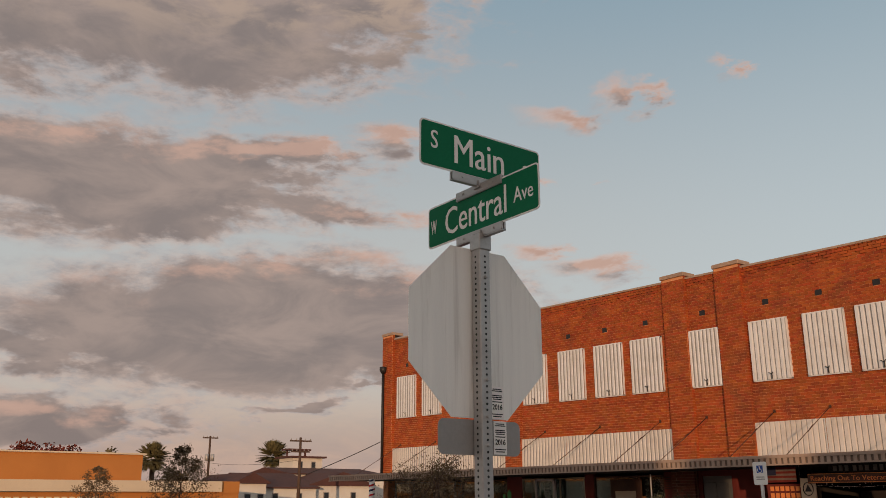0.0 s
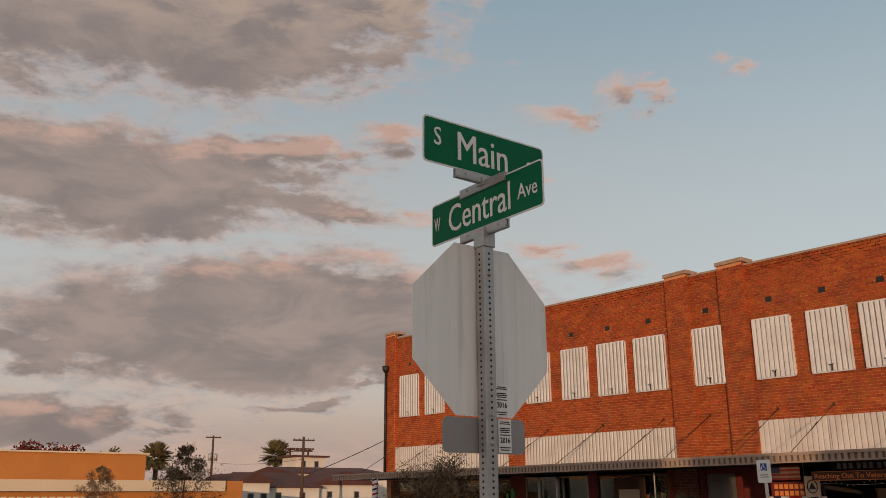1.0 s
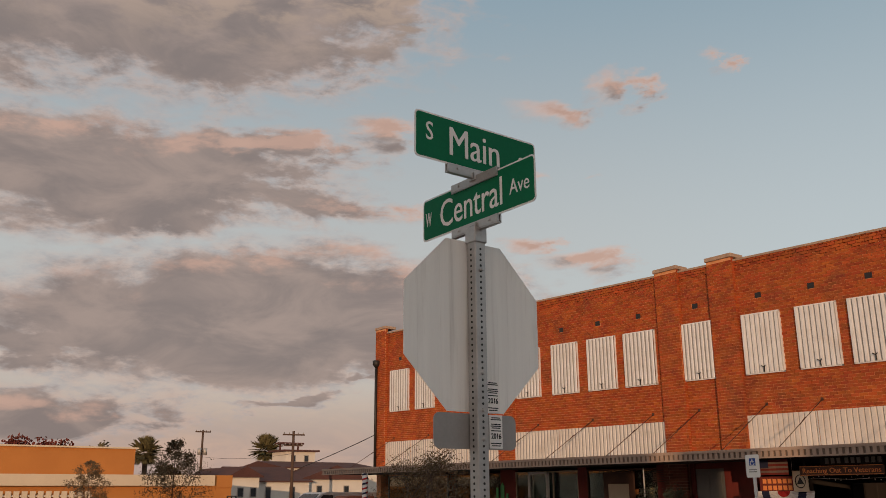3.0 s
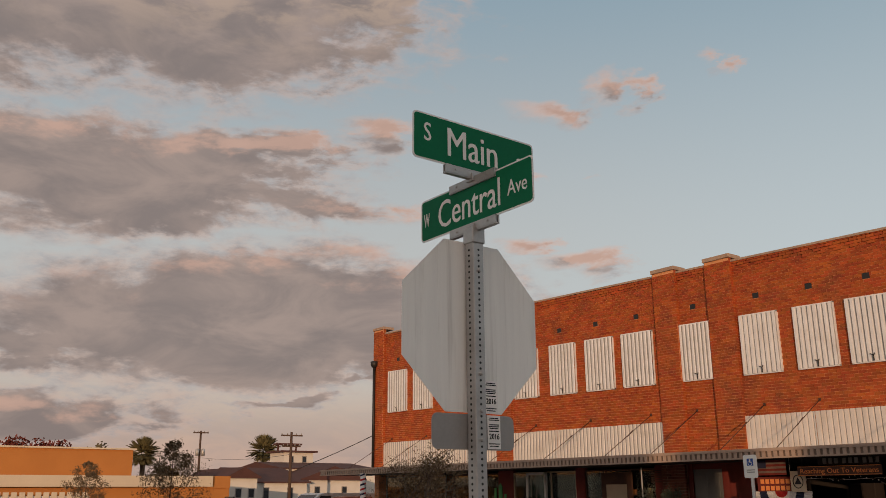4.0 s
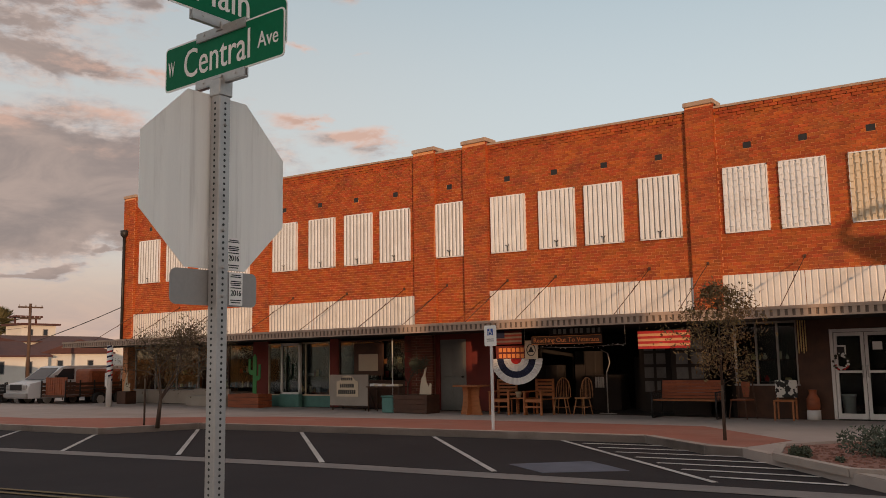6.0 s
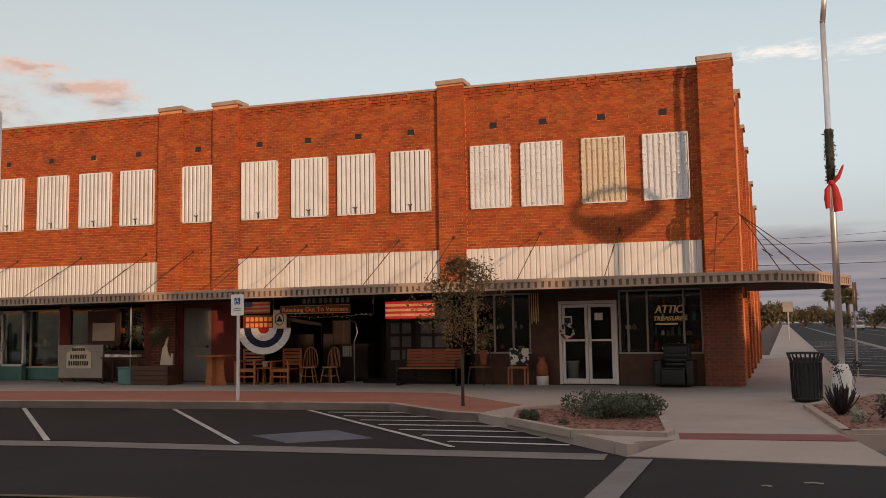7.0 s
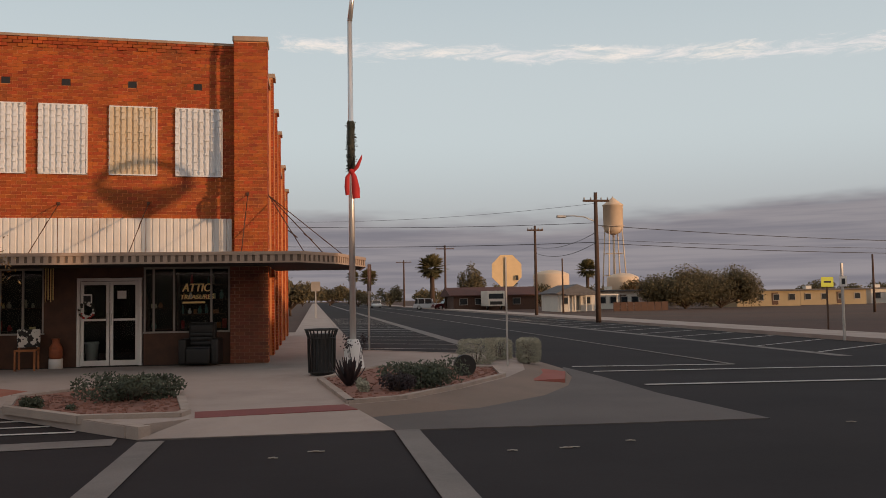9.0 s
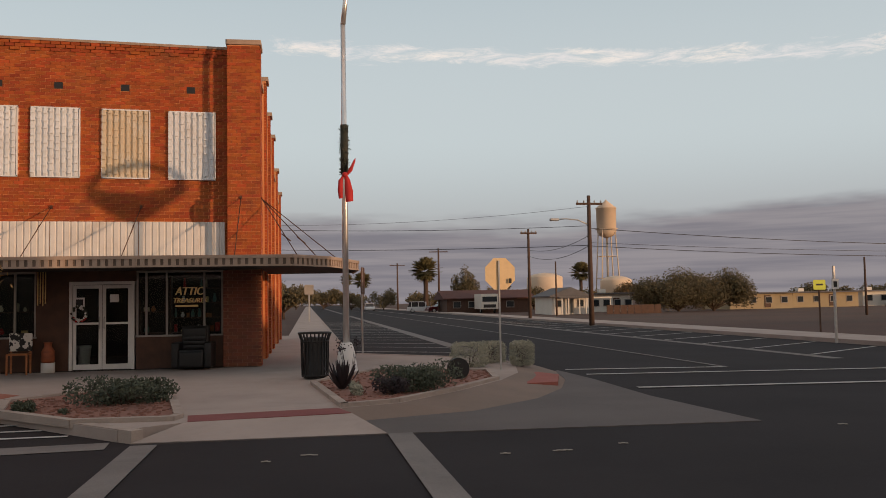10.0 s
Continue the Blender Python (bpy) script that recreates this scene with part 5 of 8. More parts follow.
# unseen post with basket, added across the side street to shadow the brick front
l2 = thing("street_lamp", (22.05, -21.5, 0), "unseen lamp post with a garland basket, added to cast a shadow", "street lamp")
bm = bmesh.new()
rod(bm, (0, 0, -0.2), (0, 0, 5.9), 0.07, 0.05, 10)
part("pole", bm, M["galv"], l2)
bm = bmesh.new()
px = Vector((0.655, 0.755, 0))
arc = [px * (0.66 * math.cos(math.pi * k / 16)) + Vector((0, 0, 6.0 + 0.55 * math.sin(math.pi * k / 16))) for k in range(17)]
tube(bm, arc, 0.075, 6)
part("hoop", bm, M["garland"], l2)
bm = bmesh.new()
low = [px * u + Vector((0, 0, z)) for u, z in ((-0.74, 6.08), (-0.72, 5.82), (-0.42, 5.5), (-0.12, 5.18), (0.06, 5.18), (0.4, 5.52), (0.74, 5.86), (0.74, 6.08), (0.42, 5.98), (0.1, 5.9), (-0.4, 5.95))]
nn = Vector((0.755, -0.655, 0)) * 0.15
fa = [bm.verts.new(q - nn) for q in low]
fb = [bm.verts.new(q + nn) for q in low]
bm.faces.new(fa)
bm.faces.new(fb[::-1])
for k in range(len(low)):
    bm.faces.new((fa[k], fa[(k + 1) % len(low)], fb[(k + 1) % len(low)], fb[k]))
part("basket", bm, M["garland"], l2)

# litter bin
lb = thing("litter_bin", (1.2, -3.85, 0), "black slatted metal litter bin with flared rim", "litter bin")
bm = bmesh.new()
lathe(bm, [(0.22, 0.02), (0.22, 0.05), (0.205, 0.06), (0.215, 0.8)], 20)
part("liner", bm, M["black"], lb)
slat = bmesh.new()
tube(slat, [(0.25, 0, 0.05), (0.262, 0, 0.45), (0.265, 0, 0.74), (0.315, 0, 0.88)], 0.014, 4)
slat_mesh = mesh_of(slat, "slat", M["black"])
for k in range(24):
    share("slat", slat_mesh, lb, pose(0, 0, 0, 0, 0, 15 * k))
for z, r in ((0.07, 0.25), (0.72, 0.265), (0.88, 0.315)):
    bm = bmesh.new()
    pts = [(r * math.cos(2 * math.pi * i / 24), r * math.sin(2 * math.pi * i / 24), z) for i in range(25)]
    tube(bm, pts, 0.016, 5)
    part("hoop", bm, M["black"], lb)


# ---- plants ----
def leaves_mesh(name, material, pts, size, rnd, flat=0.35):
    v, f = [], []
    for p in pts:
        d = Vector((rnd.gauss(0, 1), rnd.gauss(0, 1), rnd.gauss(0, 1))).normalized()
        s = d.orthogonal().normalized()
        L = size * rnd.uniform(0.6, 1.4)
        c = Vector(p)
        k = len(v)
        v += [c - d * L, c - s * L * flat, c + d * L, c + s * L * flat]
        f.append((k, k + 1, k + 2, k + 3))
    me = bpy.data.meshes.new(name)
    me.from_pydata([tuple(q) for q in v], [], f)
    me.materials.append(material)
    return me


def tree(at, height, spread, trunk_h, seed, material, label, leaves=2600, leaf=0.035, levels=4, trunk_r=0.045, lean=0.0, name="tree", sparse=1.0, crown=0.0):
    rnd = random.Random(seed)
    t = thing(name, at, label, "tree")
    bm = bmesh.new()
    tips = []

    def grow(p, d, length, r, level):
        q = p + d * length
        rod(bm, p, q, r, r * 0.68, 7 if level < 2 else 4, caps=False)
        if level >= 2:
            tips.extend((p.lerp(q, u), length) for u in (0.4, 0.7, 1.0))
        if level >= levels:
            return
        for _ in range(3):
            ax = Vector((rnd.gauss(0, 1), rnd.gauss(0, 1), rnd.gauss(0, 0.5))).normalized()
            nd = (d * 0.9 + ax * spread + Vector((0, 0, 0.15))).normalized()
            grow(q if rnd.random() > 0.3 else p.lerp(q, 0.7), nd, length * rnd.uniform(0.62, 0.82), r * 0.6, level + 1)

    first = (height - trunk_h) * 0.38
    base = Vector((0, 0, -0.05))
    top = Vector((lean, 0, trunk_h))
    rod(bm, base, top, trunk_r * 1.25, trunk_r * 0.9, 9)
    if crown:               # a leader with side limbs, widest low in the crown
        tip = Vector((lean * 1.6, 0, height))
        rod(bm, top, tip, trunk_r * 0.9, 0.006, 6)
        for k in range(26):
            u = (k + rnd.uniform(0, 0.8)) / 26
            a = k * 2.4 + rnd.uniform(-0.5, 0.5)
            reach = crown * (0.55 + 0.45 * math.sin(min(1.0, u * 2.6) * math.pi / 2)) * (1.0 - u ** 1.6) * rnd.uniform(0.65, 1.2) + 0.12
            p = top.lerp(tip, u * 0.93)
            d = Vector((math.cos(a), math.sin(a), rnd.uniform(0.35, 0.95))).normalized()
            grow(p, d, reach * 0.55, trunk_r * 0.35 * (1.1 - u), levels - 2)
    for _ in range(0 if crown else 4):
        ax = Vector((rnd.gauss(0, 1), rnd.gauss(0, 1), 0)).normalized()
        grow(top - Vector((0, 0, rnd.uniform(0, 0.2))), (Vector((0, 0, 1)) + ax * spread * 0.8).normalized(), first, trunk_r * 0.6, 1)
    part("trunk", bm, M["bark"], t)
    pts = []
    for _ in range(leaves):
        p, l = rnd.choice(tips)
        pts.append(p + Vector((rnd.gauss(0, 1), rnd.gauss(0, 1), rnd.gauss(0, 1))) * l * 0.35 * sparse)
    share("crown", leaves_mesh("crown", material, pts, leaf, rnd), t)
    return t


tree((-4.7, -5.85, 0), 2.75, 0.75, 0.95, 4, M["leaf_brown"], "young street tree with bronze and olive leaves", 3400, 0.034, trunk_r=0.026, sparse=1.25, crown=0.95)
tree((-18.0, -8.1, 0), 2.85, 0.8, 0.75, 9, M["leaf_dry"], "young street tree with dark sparse twigs", 6500, 0.03, lean=0.12, sparse=1.6)
tree((-37.2, -10.6, 0), 2.9, 0.6, 0.8, 23, M["leaf_dry"], "small street tree with dry brown leaves", 4200, 0.036, trunk_r=0.032, sparse=1.1, crown=0.9)
tree((-27.7, -10.7, 0), 3.3, 0.6, 0.85, 21, M["leaf_dry"], "slender street tree with dry dark leaves", 6500, 0.034, trunk_r=0.035, lean=0.12, sparse=1.1, crown=1.0)
for x, y in ((-18.55, -8.1), (-27.95, -10.75)):
    bm = bmesh.new()
    rod(bm, (0, 0, -0.05), (0, 0, 1.15), 0.025, n=6)
    st = thing("tree_stake", (x, y, 0), "wooden stake beside a young tree", "stake")
    part("stake", bm, M["bark"], st)


def shrub(name, at, rx, ry, h, n, leaf, material, label, seed, lumps=5, boxy=False):
    rnd = random.Random(seed)
    t = thing(name, at, label, "shrub")
    bm = bmesh.new()
    for _ in range(14):
        a = rnd.uniform(0, 6.28)
        rod(bm, (0.1 * rx * math.cos(a), 0.1 * ry * math.sin(a), -0.03), (0.7 * rx * math.cos(a) * rnd.random(), 0.7 * ry * math.sin(a) * rnd.random(), h * rnd.uniform(0.5, 0.85)), 0.008, 0.003, 4)
    part("stems", bm, M["bark"], t)["kind"] = "stuff"
    blobs = [(rnd.uniform(-0.6, 0.6) * rx, rnd.uniform(-0.6, 0.6) * ry, rnd.uniform(0.3, 0.62) * h, rnd.uniform(0.35, 0.55)) for _ in range(lumps)]
    pts = []
    while len(pts) < n:
        if boxy:
            p = Vector((rnd.uniform(-1, 1) * rx, rnd.uniform(-1, 1) * ry, rnd.uniform(0.02, 1) * h))
            u = max(abs(p.x / rx) ** 4 + abs(p.y / ry) ** 4 + abs((p.z / h - 0.5) * 2) ** 4, 0)
            if u > 1.15 or u < 0.25:
                continue
            pts.append(p * rnd.uniform(0.96, 1.03))
        else:
            cx, cy, cz, r = rnd.choice(blobs)
            d = Vector((rnd.gauss(0, 1), rnd.gauss(0, 1), rnd.gauss(0, 1))).normalized() * rnd.uniform(0.55, 1.08)
            p = Vector((cx + d.x * r * rx, cy + d.y * r * ry, cz + d.z * r * h * 0.8))
            if p.z > 0.01:
                pts.append(p)
    share("foliage", leaves_mesh("foliage", material, pts, leaf, rnd, 0.45), t)
    return t


shrub("hedge_bush", (4.55, -2.1, 0), 0.40, 0.38, 0.55, 3400, 0.022, M["leaf_grey"], "clipped grey-green bush in the corner bed", 1, boxy=True)
shrub("hedge_bush", (5.3, -0.95, 0), 0.30, 0.36, 0.5, 3200, 0.022, M["leaf_grey"], "clipped grey-green bush in the corner bed", 2, boxy=True)
shrub("hedge_bush", (5.72, -2.1, 0), 0.25, 0.32, 0.55, 3200, 0.022, M["leaf_grey"], "clipped grey-green bush in the corner bed", 3, boxy=True)
shrub("shrub", (-1.6, -7.6, 0), 0.78, 0.7, 0.5, 3600, 0.03, M["leaf_green"], "low dark green shrub in a gravel bed", 5, 8)
shrub("shrub", (2.75, -6.9, 0), 0.72, 0.6, 0.5, 3600, 0.03, M["leaf_green"], "low dark green shrub in the corner bed", 6, 8)
shrub("shrub", (2.35, -7.4, 0), 0.3, 0.3, 0.32, 1400, 0.022, M["leaf_agave"], "dark low clump in the corner bed", 7, 4)
shrub("grass_tuft", (-2.75, -8.15, 0), 0.19, 0.19, 0.24, 900, 0.026, M["leaf_green"], "small dark green tuft in gravel", 8, 3)
shrub("grass_tuft", (-2.15, -8.55, 0), 0.1, 0.1, 0.11, 260, 0.022, M["leaf_green"], "small tuft in gravel", 12, 3)
shrub("grass_tuft", (1.85, -7.3, 0), 0.18, 0.18, 0.24, 500, 0.03, M["leaf_grey"], "small grey tuft beside the agave", 10, 3)


def agave(at, h, n, seed):
    rnd = random.Random(seed)
    t = thing("agave", at, "dark purple agave with upright pointed leaves", "agave")
    for k in range(n):
        a, tilt = 2.4 * k, 0.25 + 0.75 * (k / n)
        L = h * rnd.uniform(0.8, 1.1)
        bm = bmesh.new()
        d = Vector((math.cos(a) * math.sin(tilt), math.sin(a) * math.sin(tilt), math.cos(tilt)))
        s = Vector((-math.sin(a), math.cos(a), 0))
        up = s.cross(d)
        rows = []
        for u, w in ((0, 0.04), (0.35, 0.05), (0.75, 0.03), (1.0, 0.003)):
            c = d * L * u + up * -0.10 * u * u
            rows.append([bm.verts.new(c - s * w), bm.verts.new(c + up * 0.012), bm.verts.new(c + s * w), bm.verts.new(c - up * 0.006)])
        for p, q in zip(rows, rows[1:]):
            for i in range(4):
                bm.faces.new((p[i], p[(i + 1) % 4], q[(i + 1) % 4], q[i]))
        part("leaf", bm, M["leaf_agave"], t)
    return t


agave((1.62, -6.3, 0), 0.5, 22, 3)
bm = bmesh.new()
rnd = random.Random(8)
fs = thing("dry_flower_stalks", (1.75, -6.0, 0), "dry dark flower stalks above the agave", "plant")
for k in range(7):
    bm = bmesh.new()
    e = Vector((rnd.uniform(-0.2, 0.22), rnd.uniform(-0.1, 0.1), rnd.uniform(0.65, 0.82)))
    rod(bm, (0, 0, 0), e, 0.006, 0.004, 4)
    for _ in range(14):
        c = e + Vector((rnd.gauss(0, 0.03), rnd.gauss(0, 0.03), rnd.gauss(0, 0.03)))
        bmesh.ops.create_icosphere(bm, subdivisions=1, radius=0.012, matrix=Matrix.Translation(c))
    part("stalk", bm, M["leaf_agave"], fs)
# dark round ball by the bed
bm = bmesh.new()
rod(bm, (0, -0.08, 0.2), (0, 0.08, 0.2), 0.2, 0.2, 20)
rod(bm, (0, -0.1, 0.2), (0, 0.1, 0.2), 0.1, 0.1, 16)
wb = thing("round_ornament", (3.8, -5.0, 0), "dark round ornament standing in the corner bed", "ornament")
part("disc", bm, M["black"], wb)

# planting beds
def bed(outline, name, label):
    b = thing(name, (0, 0, 0), label, "planting bed", kind="structure")
    bm = bmesh.new()
    slab(bm, outline, -0.05, 0.02)
    part("gravel", bm, M["gravel"], b)
    k = len(outline)
    for i in range(k):
        a, c = Vector(outline[i]), Vector(outline[(i + 1) % k])
        d = (c - a)
        s = Vector((-d.y, d.x)).normalized() * 0.1
        bm = bmesh.new()
        slab(bm, [tuple(a - s * 0.2), tuple(c - s * 0.2), tuple(c + s), tuple(a + s)], -0.05, 0.055 + 0.004 * (i % 2))
        part("edging", bm, M["kerb"], b)
    rnd = random.Random(len(label))
    st = Boxes()
    xs, ys = [p[0] for p in outline], [p[1] for p in outline]
    n = 0
    while n < 900:
        x, y = rnd.uniform(min(xs), max(xs)), rnd.uniform(min(ys), max(ys))
        inside = False
        for i in range(k):
            (ax, ay), (cx, cy) = outline[i], outline[(i + 1) % k]
            if (ay > y) != (cy > y) and x < (cx - ax) * (y - ay) / (cy - ay) + ax:
                inside = not inside
        n += 1
        if inside:
            r = rnd.uniform(0.012, 0.03)
            st.box(x - r, y - r * 0.8, 0.015, x + r, y + r * 0.8, 0.02 + r * 0.8)
    o = share("pebbles", st.mesh("pebbles", M["gravel"]), b)
    o["kind"] = "stuff"


bed([(-3.2, -8.05), (-1.86, -9.45), (-0.62, -9.5), (-0.55, -9.2), (-1.22, -5.5), (-2.5, -5.05), (-3.55, -6.6)], "planting_bed_west", "red gravel planting bed edged with concrete")
bed([(1.52, -8.7), (2.35, -8.35), (3.4, -7.0), (4.5, -5.25), (4.75, -3.3), (2.4, -2.4), (1.12, -4.95)], "planting_bed_corner", "red gravel corner bed edged with concrete")


# ---- things under the canopy ----
def flat_text(t, body, size, x, z, y, width, material, bold=0.025, shear=0.0):
    return text_part("lettering", body, size, M[material], t, pose(x, y, z, 90, 0, 0), width, depth=0.002, bold=bold, shear=shear)


# lettering on the glass
t = thing("window_lettering", (-1.72, G - 0.012, 0), "gold painted shop lettering on the window", "lettering")
flat_text(t, "ATTIC", 0.27, 0.03, 1.70, 0, 0.66, "gold_letters", 0.07, 0.25)
flat_text(t, "TREASURES", 0.155, 0.05, 1.52, 0, 0.76, "gold_letters", 0.06, 0.2)
bm = bmesh.new()
bx(bm, -0.27, -0.003, 1.42, 0.25, 0.0, 1.465)
part("painted_bar", bm, M["gold_letters"], t)
# banner with lettering
t = thing("banner", (-10.2, -1.6, 0), "narrow dark banner with orange lettering hung under the canopy", "banner")
bm = bmesh.new()
bx(bm, -1.02, 0, 1.84, 1.02, 0.03, 2.06)
bevel(bm, 0.004)
part("board", bm, M["wood_dark"], t)
flat_text(t, "Reaching Out To Veterans", 0.16, 0, 1.9, -0.004, 1.88, "orange_lit")
for z in (2.045, 1.85):
    bm = bmesh.new()
    bx(bm, -1.0, -0.006, z, 1.0, 0.0, z + 0.012)
    part("border_strip", bm, M["orange_lit"], t)
for x in (-0.9, 0.9):
    bm = bmesh.new()
    rod(bm, (x, 0.015, 2.06), (x, 0.015, 2.27), 0.006, n=5)
    part("hanger", bm, M["black"], t)
t = thing("hanging_sign", (-10.1, -1.3, 0), "dark board with unreadable pale letters under the canopy", "sign")
bm = bmesh.new()
bx(bm, -0.75, 0, 2.09, 0.75, 0.02, 2.265)
part("board", bm, M["dark"], t)
for k in range(9):
    bm = bmesh.new()
    x = -0.62 + k * 0.145 + (0.05 if k > 2 else 0) + (0.05 if k > 5 else 0)
    bx(bm, x, -0.006, 2.115, x + 0.09, 0.0, 2.24)
    part("painted_bar", bm, M["frame_grey"], t)


def striped_flag(x, y, w, z0, z1, label, stripes, cols, name="flag"):
    t = thing(name, (x, y, 0), label, "flag")
    for i in range(stripes):
        a, b = z0 + (z1 - z0) * i / stripes, z0 + (z1 - z0) * (i + 1) / stripes
        bm = bmesh.new()
        n = 10
        lo = [bm.verts.new((-w / 2 + w * k / n, 0.012 * math.sin(k * 1.3), a)) for k in range(n + 1)]
        hi = [bm.verts.new((-w / 2 + w * k / n, 0.012 * math.sin(k * 1.3 + 0.2), b)) for k in range(n + 1)]
        lo2 = [bm.verts.new(v.co + Vector((0, 0.006, 0))) for v in lo]
        hi2 = [bm.verts.new(v.co + Vector((0, 0.006, 0))) for v in hi]
        for k in range(n):
            bm.faces.new((lo[k], lo[k + 1], hi[k + 1], hi[k]))
            bm.faces.new((hi2[k], hi2[k + 1], lo2[k + 1], lo2[k]))
        part("stripe", bm, M[cols[i % len(cols)]], t)
    bm = bmesh.new()
    rod(bm, (-w / 2 - 0.03, 0.01, z1 + 0.01), (w / 2 + 0.03, 0.01, z1 + 0.01), 0.012, n=6)
    for hx in (-w / 2 + 0.05, w / 2 - 0.05):
        rod(bm, (hx, 0.01, z1), (hx, 0.01, 2.28), 0.005, n=4)
    part("rail", bm, M["black"], t)
    return t


striped_flag(-7.45, -1.9, 1.28, 1.67, 2.08, "red striped banner, low sun's amber put into its pale stripes", 7, ("red_cloth", "sun_amber_cloth"), "striped_banner")
t = striped_flag(-12.0, -1.5, 0.85, 1.88, 2.24, "red and white striped flag, canopy shade put into its colours", 7, ("shaded_red", "shaded_white"))
bm = bmesh.new()
bx(bm, -0.43, -0.022, 2.05, -0.1, -0.014, 2.235)
part("canton", bm, M["navy"], t)
# orange lit sign and square emblem board
t = thing("wall_sign", (-12.1, -1.2, 0), "orange lettered board catching the sun", "sign")
bm = bmesh.new()
bx(bm, -0.5, 0, 1.47, 0.48, 0.03, 1.85)
bevel(bm, 0.01)
part("board", bm, M["red_wall"], t)
for r in range(2):
    for k in range(6):
        bm = bmesh.new()
        bx(bm, -0.4 + k * 0.14, -0.008, 1.52 + r * 0.16, -0.3 + k * 0.14, 0.0, 1.63 + r * 0.16)
        part("painted_bar", bm, M["orange_lit"], t)
for x in (-0.4, 0.4):
    bm = bmesh.new()
    rod(bm, (x, 0.015, 1.85), (x, 0.015, 2.28), 0.005, n=4)
    part("hanger", bm, M["black"], t)
t = thing("emblem_board", (-11.38, -1.35, 0), "cream board with a dark triangle in a ring", "sign")
bm = bmesh.new()
bx(bm, -0.2, 0, 1.48, 0.2, 0.025, 1.97)
bevel(bm, 0.006)
part("board", bm, M["cream"], t)
bm = bmesh.new()
ring = [(0.13 * math.cos(2 * math.pi * k / 20), -0.006, 1.72 + 0.15 * math.sin(2 * math.pi * k / 20)) for k in range(21)]
tube(bm, ring, 0.012, 4)
part("ring", bm, M["ink"], t)
bm = bmesh.new()
plate(bm, [(-0.09, 1.66), (0.09, 1.66), (0, 1.82)], -0.01, -0.002)
part("triangle", bm, M["ink"], t)
for x in (-0.15, 0.15):
    bm = bmesh.new()
    rod(bm, (x, 0.012, 1.97), (x, 0.012, 2.28), 0.005, n=4)
    part("hanger", bm, M["black"], t)
# pleated fan bunting
t = thing("bunting", (-11.92, -1.25, 1.5), "pleated half-round bunting in red, white and navy", "bunting")
bands = [(0.0, 0.18, "red_cloth"), (0.18, 0.42, "white_paint"), (0.42, 0.64, "navy"), (0.64, 0.86, "white_paint")]
for r0, r1, mt in bands:
    bm = bmesh.new()
    prev = None
    n = 48
    for k in range(n + 1):
        a = math.pi + math.pi * k / n
        y = 0.02 * (k % 2) - 0.01
        cur = [bm.verts.new((r * math.cos(a) * 0.95, y + dy, r * math.sin(a) * 0.8)) for r, dy in ((max(r0, 0.01), 0), (r1, 0), (r1, 0.008), (max(r0, 0.01), 0.008))]
        if prev:
            for i in range(4):
                bm.faces.new((prev[i], prev[(i + 1) % 4], cur[(i + 1) % 4], cur[i]))
        prev = cur
    part("pleated_band", bm, M[mt], t)
for x in (-0.8, 0.8):
    bm = bmesh.new()
    rod(bm, (x, 0.0, 0.0), (x, 0.0, 0.73), 0.004, n=4)
    part("cord", bm, M["black"], t)


# ---- furniture ----
def leg(bm, x, y, h, r=0.02, dx=0, dy=0, z0=0.0):
    rod(bm, (x + dx, y + dy, z0), (x, y, h), r, r * 1.05, 6)


def slat_armchair(m, mat="wood"):
    t = thing("armchair", m, "wooden slatted armchair on the pavement", "armchair", "armchairs by the shop")
    w, d = 0.56, 0.55
    for x in (-w / 2, w / 2):
        for y in (-d / 2, d / 2):
            bm = bmesh.new()
            bx(bm, x - 0.025, y - 0.03, 0, x + 0.025, y + 0.03, 0.62 if y < 0 else 0.95)
            bevel(bm, 0.006)
            part("leg", bm, M[mat], t)
        bm = bmesh.new()
        bx(bm, x - 0.04, -d / 2 - 0.05, 0.6, x + 0.04, d / 2 + 0.02, 0.635)
        bevel(bm, 0.006)
        part("armrest", bm, M[mat], t)
    for k in range(6):
        bm = bmesh.new()
        y = -d / 2 + 0.02 + k * 0.095
        bx(bm, -w / 2, y, 0.4, w / 2, y + 0.075, 0.42)
        part("seat_slat", bm, M[mat], t)
    for k in range(5):
        bm = bmesh.new()
        z = 0.5 + k * 0.095
        bx(bm, -w / 2, d / 2 - 0.015, z, w / 2, d / 2 + 0.01, z + 0.065)
        part("back_slat", bm, M[mat], t)
    bm = bmesh.new()
    bx(bm, -w / 2, -d / 2 - 0.01, 0.2, w / 2, -d / 2 + 0.015, 0.24)
    bx(bm, -w / 2, -d / 2 - 0.01, 0.34, w / 2, -d / 2 + 0.015, 0.4)
    part("stretcher", bm, M[mat], t)
    return t


slat_armchair(pose(-12.62, -0.85, 0, 0, 0, 8))
slat_armchair(pose(-11.55, -0.75, 0, 0, 0, -6))


